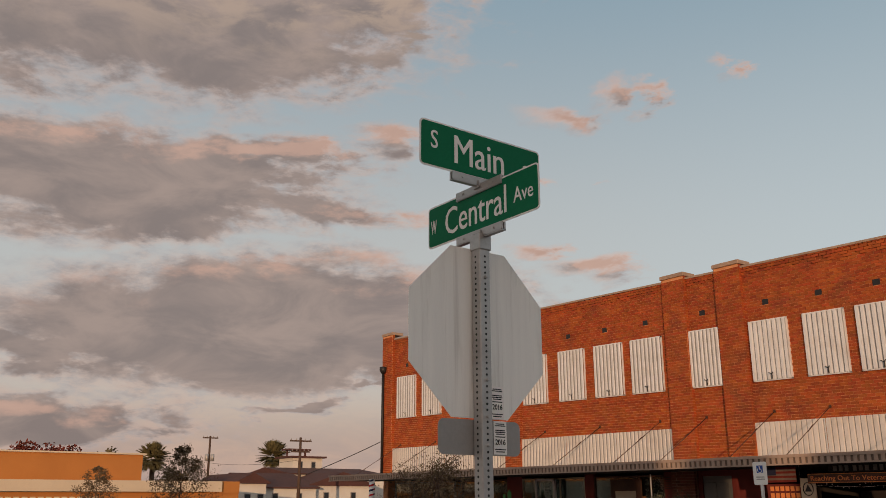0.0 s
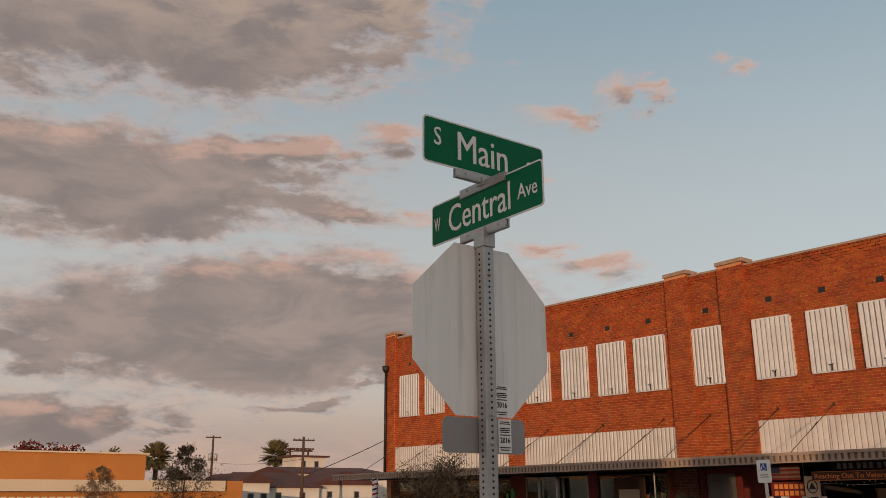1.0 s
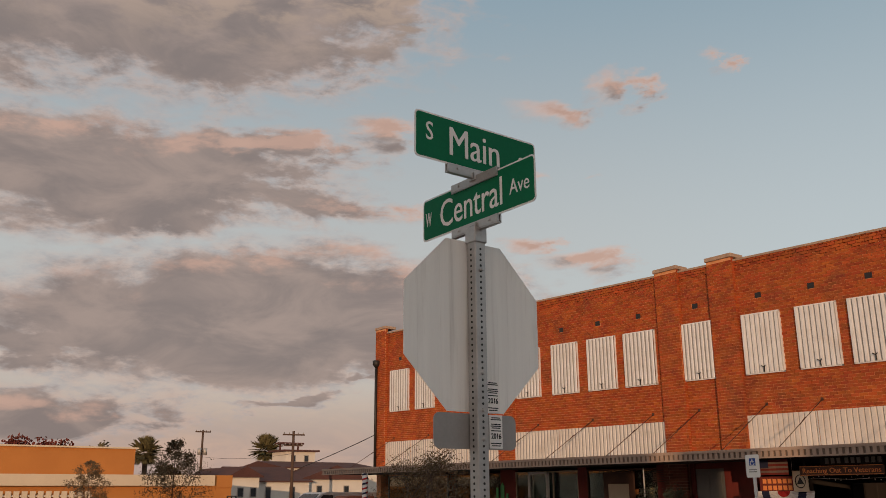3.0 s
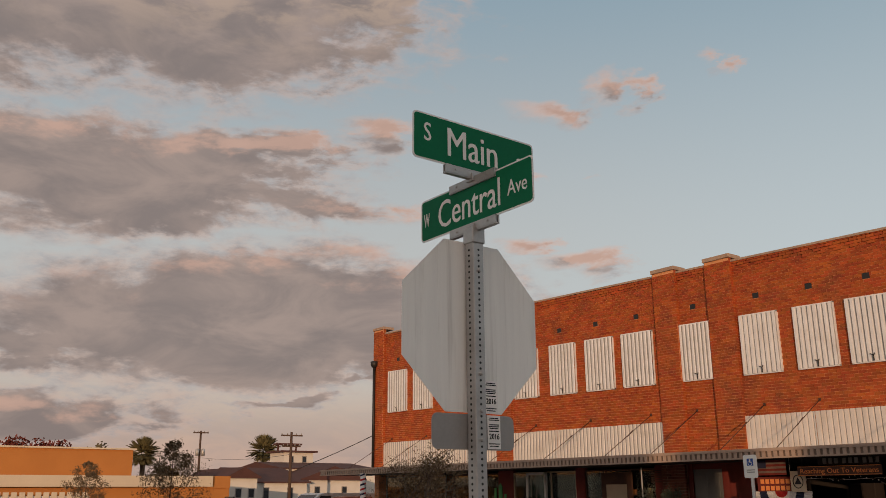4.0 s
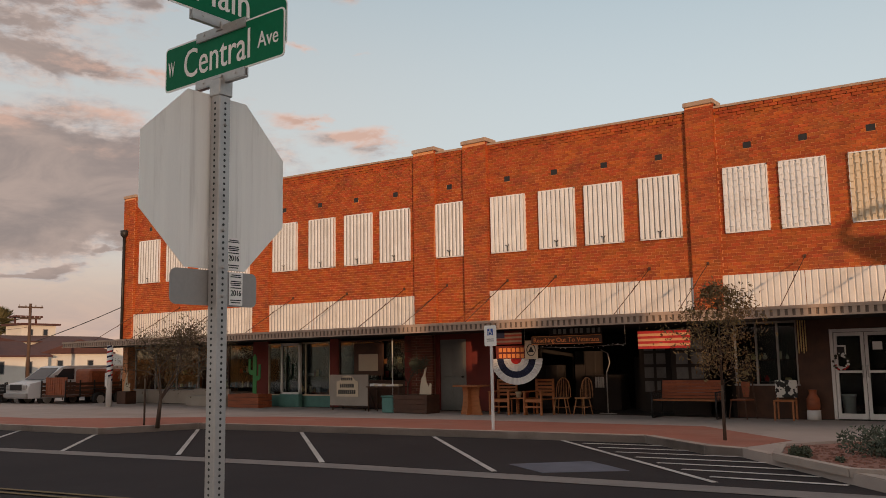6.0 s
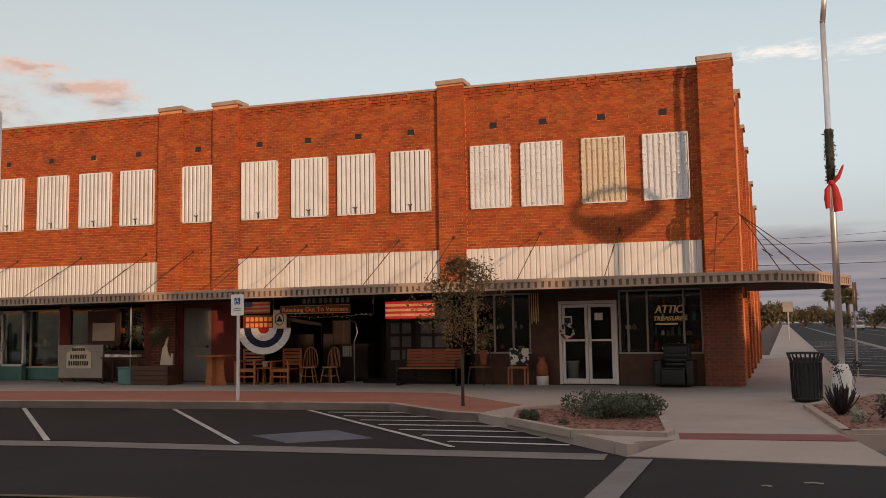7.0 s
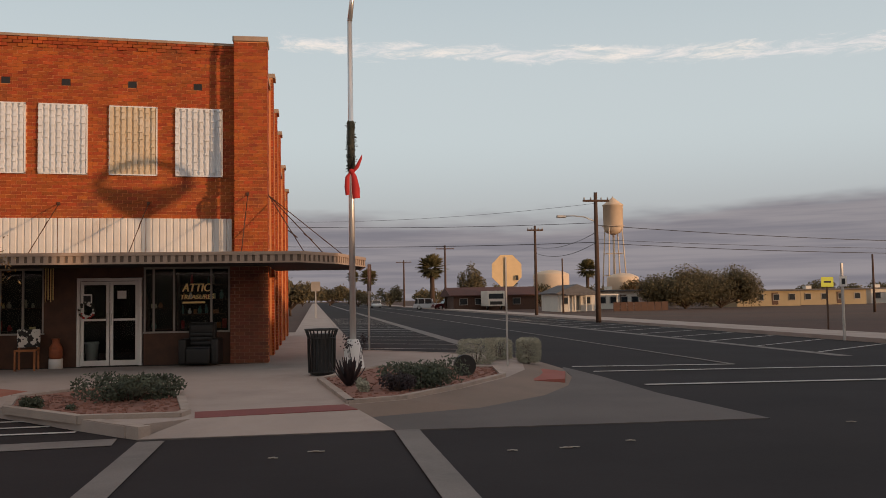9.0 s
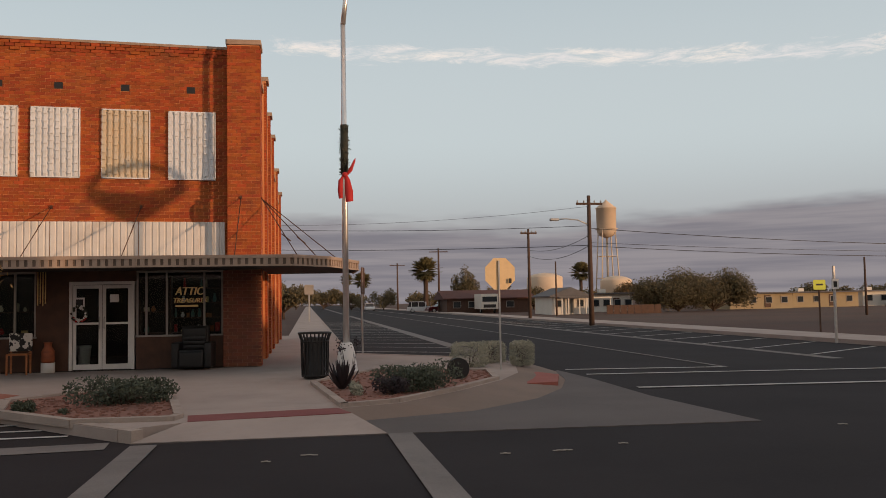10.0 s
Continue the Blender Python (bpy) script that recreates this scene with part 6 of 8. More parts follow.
def windsor(m):
    t = thing("windsor_chair", m, "light wooden hoop-back chair with spindles", "chair", "hoop-back chairs")
    bm = bmesh.new()
    lathe(bm, [(0.19, 0), (0.215, 0.012), (0.21, 0.035)], 20, (0, 0, 0.42))
    part("seat", bm, M["wood_light"], t)
    for x, y in ((-0.15, -0.14), (0.15, -0.14), (-0.14, 0.15), (0.14, 0.15)):
        bm = bmesh.new()
        leg(bm, x * 0.8, y * 0.8, 0.43, 0.016, x * 0.45, y * 0.45)
        part("leg", bm, M["wood_light"], t)
    bm = bmesh.new()
    hoop = [(0.2 * math.cos(math.pi * k / 14), 0.17 + 0.04 * math.sin(math.pi * k / 14), 0.45 + 0.52 * math.sin(math.pi * k / 14) ** 0.7) for k in range(15)]
    tube(bm, hoop, 0.013, 6)
    part("hoop", bm, M["wood_light"], t)
    for k in range(-3, 4):
        x = k * 0.045
        bm = bmesh.new()
        rod(bm, (x * 0.9, 0.165, 0.44), (x * 1.15, 0.21, 0.45 + 0.52 * (1 - (x / 0.21) ** 2) ** 0.36), 0.007, n=5)
        part("spindle", bm, M["wood_light"], t)
    bm = bmesh.new()
    rod(bm, (-0.17, -0.02, 0.2), (0.17, -0.02, 0.2), 0.009, n=5)
    rod(bm, (-0.17, -0.17, 0.22), (-0.16, 0.18, 0.22), 0.009, n=5)
    rod(bm, (0.17, -0.17, 0.22), (0.16, 0.18, 0.22), 0.009, n=5)
    part("stretcher", bm, M["wood_light"], t)
    return t


windsor(pose(-11.0, -0.5, 0, 0, 0, 12))
windsor(pose(-10.45, -0.35, 0, 0, 0, -10))
# low table with two pots
t = thing("low_table", (-12.1, -0.7, 0), "low dark wooden table between the armchairs", "table")
bm = bmesh.new()
bx(bm, -0.28, -0.22, 0.42, 0.28, 0.22, 0.45)
bevel(bm, 0.006)
part("tabletop", bm, M["wood"], t)
for x in (-0.24, 0.24):
    for y in (-0.18, 0.18):
        bm = bmesh.new()
        leg(bm, x, y, 0.42, 0.022)
        part("leg", bm, M["wood"], t)
for x, mt, lab in ((-12.22, "cream", "pale ceramic pot on the low table"), (-11.98, "red_wall", "dull red clay pot on the low table")):
    p = thing("plant_pot", (x, -0.7, 0.45), lab, "pot")
    bm = bmesh.new()
    lathe(bm, [(0.06, 0), (0.085, 0.12), (0.095, 0.13), (0.095, 0.16)], 14)
    part("bowl", bm, M[mt], p)
# side table with waisted panel legs
t = thing("side_table", (-13.35, -1.35, 0), "wooden side table with waisted panel base", "table")
bm = bmesh.new()
bx(bm, -0.42, -0.3, 0.76, 0.42, 0.3, 0.8)
bevel(bm, 0.008)
part("tabletop", bm, M["wood"], t)
for turn in (0, 90):
    bm = bmesh.new()
    k = 0.36 if turn == 0 else 0.24
    plate(bm, [(-k, 0), (k, 0), (k * 0.8, 0.25), (k * 0.72, 0.5), (k * 0.8, 0.76), (-k * 0.8, 0.76), (-k * 0.72, 0.5), (-k * 0.8, 0.25)], -0.015, 0.015)
    part("base_panel", bm, M["wood"], t).matrix_basis = rz(turn)
# slatted bench glider
t = thing("bench", (-7.5, -0.5, 0), "wooden slatted bench with dark metal frame", "bench")
for k in range(5):
    bm = bmesh.new()
    bx(bm, -0.78, -0.28 + k * 0.11, 0.42, 0.78, -0.19 + k * 0.11, 0.445)
    part("seat_slat", bm, M["wood"], t)
for k in range(6):
    bm = bmesh.new()
    bx(bm, -0.78, 0.27 + k * 0.012, 0.46 + k * 0.075, 0.78, 0.295 + k * 0.012, 0.525 + k * 0.075)
    part("back_slat", bm, M["bench_wood"], t)
for x in (-0.8, 0.8):
    bm = bmesh.new()
    tube(bm, [(x, -0.3, 0.02), (x, -0.3, 0.62), (x, 0.3, 0.64), (x, 0.34, 0.92)], 0.022, 6)
    tube(bm, [(x, 0.3, 0.64), (x, 0.3, 0.02), (x, -0.3, 0.02)], 0.022, 6)
    tube(bm, [(x, -0.3, 0.42), (x, 0.3, 0.42)], 0.02, 6)
    for k in range(4):
        a = (x, -0.2 + k * 0.13, 0.43)
        tube(bm, [a, (x, -0.14 + k * 0.13, 0.52), (x, -0.2 + k * 0.13, 0.62)], 0.01, 5)
    part("side_frame", bm, M["black"], t, "black iron side frame")
# chair with patterned back, stool
t = thing("side_chair", pose(-5.25, -0.35, 0, 0, 0, 5), "wooden chair with black and white patterned back", "chair")
bm = bmesh.new()
bx(bm, -0.22, -0.22, 0.42, 0.22, 0.22, 0.46)
bevel(bm, 0.008)
part("seat", bm, M["wood"], t)
for x in (-0.2, 0.2):
    for y in (-0.2, 0.2):
        bm = bmesh.new()
        bx(bm, x - 0.018, y - 0.018, 0, x + 0.018, y + 0.018, 0.42 if y < 0 else 0.88)
        part("leg", bm, M["wood"], t)
bm = bmesh.new()
bx(bm, -0.24, 0.17, 0.5, 0.24, 0.21, 0.9)
bevel(bm, 0.01)
part("backrest", bm, M["patterned"], t, "black and white patterned panel")
t = thing("wooden_chair", pose(-6.25, -0.3, 0, 0, 0, -12), "dark reddish wooden chair", "chair")
bm = bmesh.new()
bx(bm, -0.2, -0.2, 0.43, 0.2, 0.2, 0.46)
part("seat", bm, M["bench_wood"], t)
for x in (-0.18, 0.18):
    for y in (-0.18, 0.18):
        bm = bmesh.new()
        leg(bm, x, y, 0.44 if y < 0 else 0.86, 0.016, x * 0.3, y * 0.2)
        part("leg", bm, M["wood_dark"], t)
bm = bmesh.new()
plate(bm, [(-0.07, 0.5), (0.07, 0.5), (0.12, 0.86), (-0.12, 0.86)], 0.17, 0.19)
part("backrest", bm, M["bench_wood"], t)
# recliner
t = thing("recliner", pose(-1.5, -0.28, 0, 0, 0, -4), "black leather recliner armchair in front of the window", "armchair")
for name, b in (("seat", (-0.28, -0.35, 0.12, 0.28, 0.2, 0.46)), ("backrest", (-0.3, 0.1, 0.35, 0.3, 0.34, 0.98)), ("armrest", (-0.44, -0.36, 0.05, -0.27, 0.3, 0.62)), ("armrest", (0.27, -0.36, 0.05, 0.44, 0.3, 0.62)), ("footrest", (-0.27, -0.42, 0.06, 0.27, -0.35, 0.42)), ("headrest", (-0.27, 0.03, 0.72, 0.27, 0.2, 0.95))):
    bm = bmesh.new()
    bx(bm, *b)
    bevel(bm, 0.05, 3)
    for f in bm.faces:
        f.smooth = True
    part(name, bm, M["leather"], t)
for k in range(3):
    bm = bmesh.new()
    bx(bm, -0.26, 0.02 - 0.03, 0.46 + k * 0.1, 0.26, 0.14, 0.55 + k * 0.1)
    bevel(bm, 0.035, 2)
    part("cushion_roll", bm, M["leather"], t)
# milk can, white bucket, wreath on the door
t = thing("milk_can", (-4.72, -0.05, 0), "old metal milk can with white foot", "milk can")
bm = bmesh.new()
lathe(bm, [(0.15, 0), (0.15, 0.22)], 16)
part("foot", bm, M["white_paint"], t)
bm = bmesh.new()
lathe(bm, [(0.13, 0.22), (0.15, 0.3), (0.14, 0.48), (0.08, 0.58), (0.085, 0.66), (0.1, 0.68)], 16)
part("body", bm, M["bench_wood"], t)
t = thing("bucket", (-4.1, G + 0.35, 0), "white plastic bucket behind the door", "bucket")
bm = bmesh.new()
lathe(bm, [(0.12, 0.01), (0.15, 0.5), (0.165, 0.51), (0.165, 0.56)], 18)
part("pail", bm, M["white_paint"], t)
t = thing("wreath", (-4.12, G - 0.07, 0), "round wreath of red and white hung on the door", "wreath")
rnd = random.Random(5)
for mt, n in (("white_paint", 16), ("red_cloth", 10), ("garland", 14)):
    bm = bmesh.new()
    for k in range(n):
        a = rnd.uniform(0, 6.28) if mt != "red_cloth" else rnd.uniform(3.6, 5.8)
        r = rnd.uniform(0.13, 0.18)
        bmesh.ops.create_icosphere(bm, subdivisions=1, radius=rnd.uniform(0.025, 0.04), matrix=Matrix.Translation((r * math.cos(a), rnd.uniform(-0.02, 0.02), 1.3 + r * math.sin(a))))
    part("cluster", bm, M[mt], t)["kind"] = "stuff"
for x, z, w, h in ((-4.12, 1.55, 0.22, 0.25), (-3.35, 1.65, 0.2, 0.18)):
    t = thing("door_notice", (x, G - 0.02, 0), "white paper notice on the glass door", "notice")
    bm = bmesh.new()
    bx(bm, -w / 2, -0.004, z - h / 2, w / 2, 0.0, z + h / 2)
    part("paper", bm, M["white_paint"], t)
    if h > 0.2:
        bm = bmesh.new()
        bx(bm, -w / 2 + 0.03, -0.006, z - h / 2 + 0.04, w / 2 - 0.03, -0.0042, z + h / 2 - 0.04)
        part("printed_bar", bm, M["ink"], t)
# shelves of goods behind the glass
rnd = random.Random(14)


def shelf(x0, x1, y, zs, label):
    t = thing("display_shelf", (0, y, 0), label, "shelf")
    for x in (x0, x1):
        bm = bmesh.new()
        bx(bm, x - 0.02, 0, 0, x + 0.02, 0.3, zs[-1] + 0.3)
        part("side", bm, M["wood_dark"], t)
    for z in zs:
        bm = bmesh.new()
        bx(bm, x0, 0, z, x1, 0.3, z + 0.025)
        part("board", bm, M["wood_dark"], t)
        x = x0 + 0.08
        while x < x1 - 0.12:
            w, h = rnd.uniform(0.05, 0.14), rnd.uniform(0.08, 0.24)
            if rnd.random() < 0.75:
                g = thing("trinket", (x + w / 2, y + 0.12, z + 0.025), "small dusty ornament on a display shelf", "ornament", "shop ornaments")
                bm = bmesh.new()
                if rnd.random() < 0.5:
                    lathe(bm, [(w * 0.3, 0), (w * 0.5, h * 0.3), (w * 0.42, h * 0.6), (w * 0.2, h * 0.8), (w * 0.28, h)], 10)
                else:
                    bx(bm, -w / 2, -0.05, 0, w / 2, 0.05, h)
                    bevel(bm, 0.008)
                part("body", bm, M[rnd.choice(["white_paint", "cream", "red_cloth", "teal", "wood", "frame_grey", "gold_letters"])], g)
            x += w + rnd.uniform(0.02, 0.12)


shelf(-2.15, -0.95, 0.55, (0.8, 1.15, 1.5, 1.85), "dark shelf with small ornaments behind the glass")
shelf(-2.85, -2.25, 0.55, (0.8, 1.3), "dark shelf with small ornaments behind the glass")
shelf(-6.4, -5.15, 0.6, (0.82, 1.35), "dark shelf with small ornaments behind the glass")
shelf(-23.2, -20.6, 0.7, (0.45, 1.0), "low display shelf behind the window")
shelf(-31.2, -27.8, 0.7, (0.6, 1.1), "low display shelf behind the window")
shelf(-26.7, -24.5, 0.7, (0.6, 1.15), "low display shelf behind the window")
shelf(-19.6, -17.3, 0.7, (0.95, 1.4), "dark shelf behind the shop window")
# gold tubes added at the door side stand in for the sunlit jamb
for k in range(4):
    t = thing("jamb_light_tube", (-5.0 + 0.055 * k, 0.12, 0), "gold tube standing in for the sunlit jamb beside the door", "wind chime", "wind chime tubes")
    bm = bmesh.new()
    rod(bm, (0, 0, 1.5 + 0.05 * (k % 2)), (0, 0, 2.27), 0.014, n=8)
    part("tube", bm, M["gold_letters"], t)
# framed lit display case, cactus board, low planters and bench seat of the far shops
t = thing("display_case", (-22.0, 0.02, 0), "pale framed glass display case", "display case")
bm = bmesh.new()
for a, b, c, e in ((-0.48, -0.41, 0.43, 2.18), (0.41, 0.48, 0.43, 2.18), (-0.48, 0.48, 2.1, 2.18), (-0.48, 0.48, 0.43, 0.5)):
    bx(bm, a, -0.05, c, b, 0.05, e)
part("frame", bm, M["white_paint"], t)
bm = bmesh.new()
bx(bm, -0.41, -0.004, 0.5, 0.41, 0.004, 2.1)
part("pane", bm, M["glass"], t).visible_shadow = False
bm = bmesh.new()
bx(bm, -0.48, -0.1, 0, 0.48, 0.08, 0.43)
part("plinth", bm, M["teal"], t)


def cutout(name, at, outline, material, label, category):
    t = thing(name, at, label, category)
    bm = bmesh.new()
    plate(bm, outline, -0.012, 0.012)
    part("board", bm, M[material], t)
    return t


CACTUS = [(-0.09, 0), (0.09, 0), (0.09, 0.45), (0.2, 0.45), (0.3, 0.55), (0.3, 1.0), (0.2, 1.0), (0.2, 0.62), (0.09, 0.6), (0.09, 1.25), (0, 1.36), (-0.09, 1.25), (-0.09, 0.8), (-0.22, 0.82), (-0.22, 1.2), (-0.32, 1.2), (-0.33, 0.75), (-0.25, 0.66), (-0.09, 0.64)]
COYOTE = [(-0.2, 0), (0.22, 0), (0.24, 0.3), (0.18, 0.32), (0.15, 0.2), (0.06, 0.35), (0.02, 0.55), (0.08, 0.78), (0.0, 0.72), (-0.05, 0.55), (-0.12, 0.45), (-0.16, 0.25)]
cutout("cactus_cutout", (-23.0, -0.75, 0.47), CACTUS, "cactus", "green painted cactus board standing on a box", "cutout")
cutout("howling_cutout", (-15.05, -1.25, 0.53), COYOTE, "cream", "pale howling animal board standing on a planter", "cutout")
cutout("howling_cutout", (-30.9, -0.6, 0.5), COYOTE, "cream", "pale howling animal board by the corner", "cutout")
bm = bmesh.new()
cl = thing("animal_plinth", (-30.9, -0.6, 0), "dark wooden plinth under a painted board", "plinth")
bx(bm, -0.3, -0.25, 0, 0.3, 0.25, 0.5)
bevel(bm, 0.01)
part("box", bm, M["wood_dark"], cl)


def plank_box(x0, x1, y0, y1, h, material, label):
    t = thing("planter_box", ((x0 + x1) / 2, (y0 + y1) / 2, 0), label, "planter box")
    hx, hy = (x1 - x0) / 2, (y1 - y0) / 2
    k = 4
    for i in range(k):
        a, b = h * i / k + 0.006, h * (i + 1) / k - 0.006
        for sx, sy, ex, ey in ((-hx, -hy, hx, -hy + 0.03), (-hx, hy - 0.03, hx, hy), (-hx, -hy + 0.03, -hx + 0.03, hy - 0.03), (hx - 0.03, -hy + 0.03, hx, hy - 0.03)):
            bm = bmesh.new()
            bx(bm, sx, sy, a, ex, ey, b)
            part("plank", bm, M[material], t)
    bm = bmesh.new()
    bx(bm, -hx + 0.03, -hy + 0.03, 0.01, hx - 0.03, hy - 0.03, h - 0.03)
    part("soil", bm, M["dirt"], t, "dry soil")
    return t


plank_box(-15.95, -14.72, -1.6, -1.0, 0.53, "wood_dark", "dark plank planter box with a potted tree")
plank_box(-24.0, -22.4, -1.1, -0.5, 0.47, "bench_wood", "reddish plank planter box by the shop")
tree((-15.65, -1.3, 0.45), 1.4, 0.7, 0.45, 31, M["leaf_green"], "small potted tree in a plank box", 1400, 0.03, trunk_r=0.02, name="potted_tree")
t = thing("low_bench", (-25.6, -0.7, 0), "pale low bench seat in front of the shop", "bench")
for name, b in (("base", (-1.0, -0.25, 0.0, 1.0, 0.25, 0.38)), ("backrest", (-1.0, 0.12, 0.38, 1.0, 0.25, 0.62))):
    bm = bmesh.new()
    bx(bm, *b)
    bevel(bm, 0.02)
    part(name, bm, M["pale_base"], t)
# sandwich board with unreadable lettering
t = thing("sign_board", (-18.4, -0.9, 0), "pale board with a cream arched panel of dark lettering", "sign board")
bm = bmesh.new()
bx(bm, -0.82, 0, 0.14, 0.82, 0.04, 1.1)
bevel(bm, 0.008)
part("board", bm, M["pale_base"], t)
bm = bmesh.new()
plate(bm, [(-0.5, 0.42), (0.42, 0.42), (0.42, 0.88), (0.3, 0.92), (0.15, 1.04), (-0.04, 1.08), (-0.22, 1.04), (-0.36, 0.92), (-0.5, 0.88)], -0.02, -0.003)
part("panel", bm, M["cream"], t)
for z, w, h in ((0.92, 0.5, 0.09), (0.7, 0.62, 0.12), (0.5, 0.76, 0.13)):
    k = int(w / 0.08)
    for i in range(k):
        bm = bmesh.new()
        x = -0.04 - w / 2 + i * w / k
        bx(bm, x, -0.026, z, x + w / k * 0.7, -0.0205, z + h)
        part("painted_bar", bm, M["ink"], t)
for x in (-0.7, 0.7):
    bm = bmesh.new()
    rod(bm, (x, 0.02, 0), (x, 0.02, 0.14), 0.02)
    rod(bm, (x, 0.5, 0), (x, 0.04, 0.9), 0.015)
    part("leg", bm, M["wood_dark"], t)
# table with goods, umbrella pole and teal bin
t = thing("stall_table", (-16.6, -1.1, 0), "dark narrow table on the pavement", "table")
bm = bmesh.new()
bx(bm, -0.65, -0.25, 0.72, 0.65, 0.25, 0.755)
part("tabletop", bm, M["wood_dark"], t)
for x in (-0.6, 0.6):
    for y in (-0.2, 0.2):
        bm = bmesh.new()
        leg(bm, x, y, 0.72, 0.02)
        part("leg", bm, M["wood_dark"], t)
rnd = random.Random(2)
for k in range(7):
    c = thing("folded_cloth", (-17.1 + 0.16 * k, -1.15, 0.755), "pale folded cloth on the table", "cloth", "cloths on the table")
    bm = bmesh.new()
    bx(bm, -0.09, -0.1, 0, 0.09, 0.1, rnd.uniform(0.03, 0.08))
    bevel(bm, 0.012, 2)
    part("fold", bm, M[rnd.choice(["white_paint", "cream", "band_metal"])], c)
t = thing("umbrella_pole", (-16.75, -0.7, 0), "thin white pole standing by the table", "pole")
bm = bmesh.new()
rod(bm, (0, 0, 0), (0, 0, 2.2), 0.018)
lathe(bm, [(0.2, 0), (0.2, 0.04), (0.03, 0.1)], 14)
part("pole", bm, M["white_paint"], t)
t = thing("storage_bin", (-16.25, -1.35, 0), "teal plastic bin on the pavement", "bin")
bm = bmesh.new()
bx(bm, -0.22, -0.18, 0, 0.22, 0.18, 0.45)
bevel(bm, 0.02)
part("tub", bm, M["teal"], t)
bm = bmesh.new()
bx(bm, -0.24, -0.2, 0.45, 0.24, 0.2, 0.49)
part("lid", bm, M["teal"], t)
# framed notice in the dark window, wall vent
t = thing("framed_notice", (-18.5, 0.17, 0), "pale paper in a dark frame", "notice")
bm = bmesh.new()
bx(bm, -0.62, -0.03, 1.05, 0.62, 0.03, 2.1)
part("frame", bm, M["wood_dark"], t)
bm = bmesh.new()
bx(bm, -0.42, -0.04, 1.2, 0.42, -0.031, 1.74)
part("paper", bm, M["cream"], t)
t = thing("wall_louvre", (-16.8, 0.16, 0), "dark slatted louvre beside the red wall", "louvre")
for k in range(6):
    bm = bmesh.new()
    bx(bm, -0.3, -0.03, 1.78 + k * 0.065, 0.3, 0.0, 1.81 + k * 0.065)
    part("slat", bm, M["wood_dark"], t)
# stock in the dark open shop
rnd = random.Random(6)
# Cabinets take near-black so they sink into the shade inside
for x, y, w, h in ((-12.9, 2.2, 0.8, 1.3), (-11.9, 2.8, 0.7, 1.7), (-10.9, 2.2, 0.9, 1.0), (-10.1, 3.0, 0.6, 1.5)):
    t = thing("stock_cabinet", (x, y, 0), "cabinet inside the open shop, near-black for the gloom there", "cabinet")
    bm = bmesh.new()
    bx(bm, -w / 2, -0.25, 0, w / 2, 0.25, h)
    bevel(bm, 0.01)
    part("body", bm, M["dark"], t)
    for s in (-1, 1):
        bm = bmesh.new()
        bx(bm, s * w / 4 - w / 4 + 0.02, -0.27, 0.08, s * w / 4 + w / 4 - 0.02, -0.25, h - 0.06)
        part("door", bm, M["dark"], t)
bm = bmesh.new()
for k in range(22):
    x = -11.6 + k * 0.135
    z = 1.78 - 0.05 * math.sin(k * 0.9)
    bmesh.ops.create_icosphere(bm, subdivisions=1, radius=0.016, matrix=Matrix.Translation((x, -1.3, z)))
tube(bm, [(-11.6, -1.3, 1.81), (-10.1, -1.3, 1.75), (-8.7, -1.3, 1.81)], 0.004, 4)
for x in (-11.6, -8.7):
    rod(bm, (x, -1.3, 1.8), (x, -1.3, 2.28), 0.004, n=4)
lt = thing("bulb_string", (0, 0, 0), "string of small pale bulbs under the canopy", "string of bulbs")
part("bulbs", bm, M["white_paint"], lt)
# white metal rack parts in the open shop
t = thing("garment_rail", (-9.95, 0.1, 0), "pale curved metal garment rail", "rail")
bm = bmesh.new()
tube(bm, [(0, 0, 0.02), (0, 0, 1.1), (0.1, 0, 1.35), (0.05, 0, 1.6), (-0.15, 0, 1.7)], 0.016, 6)
tube(bm, [(-0.25, 0, 0.02), (0.25, 0, 0.02)], 0.016, 6)
part("rail", bm, M["frame_grey"], t)
for k in range(4):
    bm = bmesh.new()
    bx(bm, -0.35 + k * 0.07, 0.0, 0.7, -0.3 + k * 0.07, 0.02, 0.98)
    part("slat", bm, M["frame_grey"], t)
# striped post at the far corner of the canopy
t = thing("barber_post", (-29.2, -2.45, 0), "canopy post painted with diagonal barber stripes", "post")
bm = bmesh.new()
rod(bm, (0, 0, 0), (0, 0, 2.27), 0.11, n=14)
part("post", bm, M["white_paint"], t)
for k in range(7):
    bm = bmesh.new()
    n = 14
    prev = None
    for i in range(n + 1):
        a = 2 * math.pi * i / n
        z = 0.95 + k * 0.18 + 0.18 * i / n
        cur = [bm.verts.new((0.113 * math.cos(a), 0.113 * math.sin(a), z)), bm.verts.new((0.113 * math.cos(a), 0.113 * math.sin(a), z + 0.07))]
        if prev:
            bm.faces.new((prev[0], cur[0], cur[1], prev[1]))
        prev = cur
    part("stripe", bm, M["red_cloth"] if k % 2 else M["navy"], t)
bm = bmesh.new()
bx(bm, -0.09, -0.13, 0.75, 0.09, -0.115, 1.25)
part("notice_plate", bm, M["white_paint"], t)


# ---- distance: left side lot ----
def house_box(t, x0, y0, x1, y1, h, wall, name="wall"):
    bm = bmesh.new()
    bx(bm, x0, y0, -0.2, x1, y1, h)
    return part(name, bm, M[wall], t)


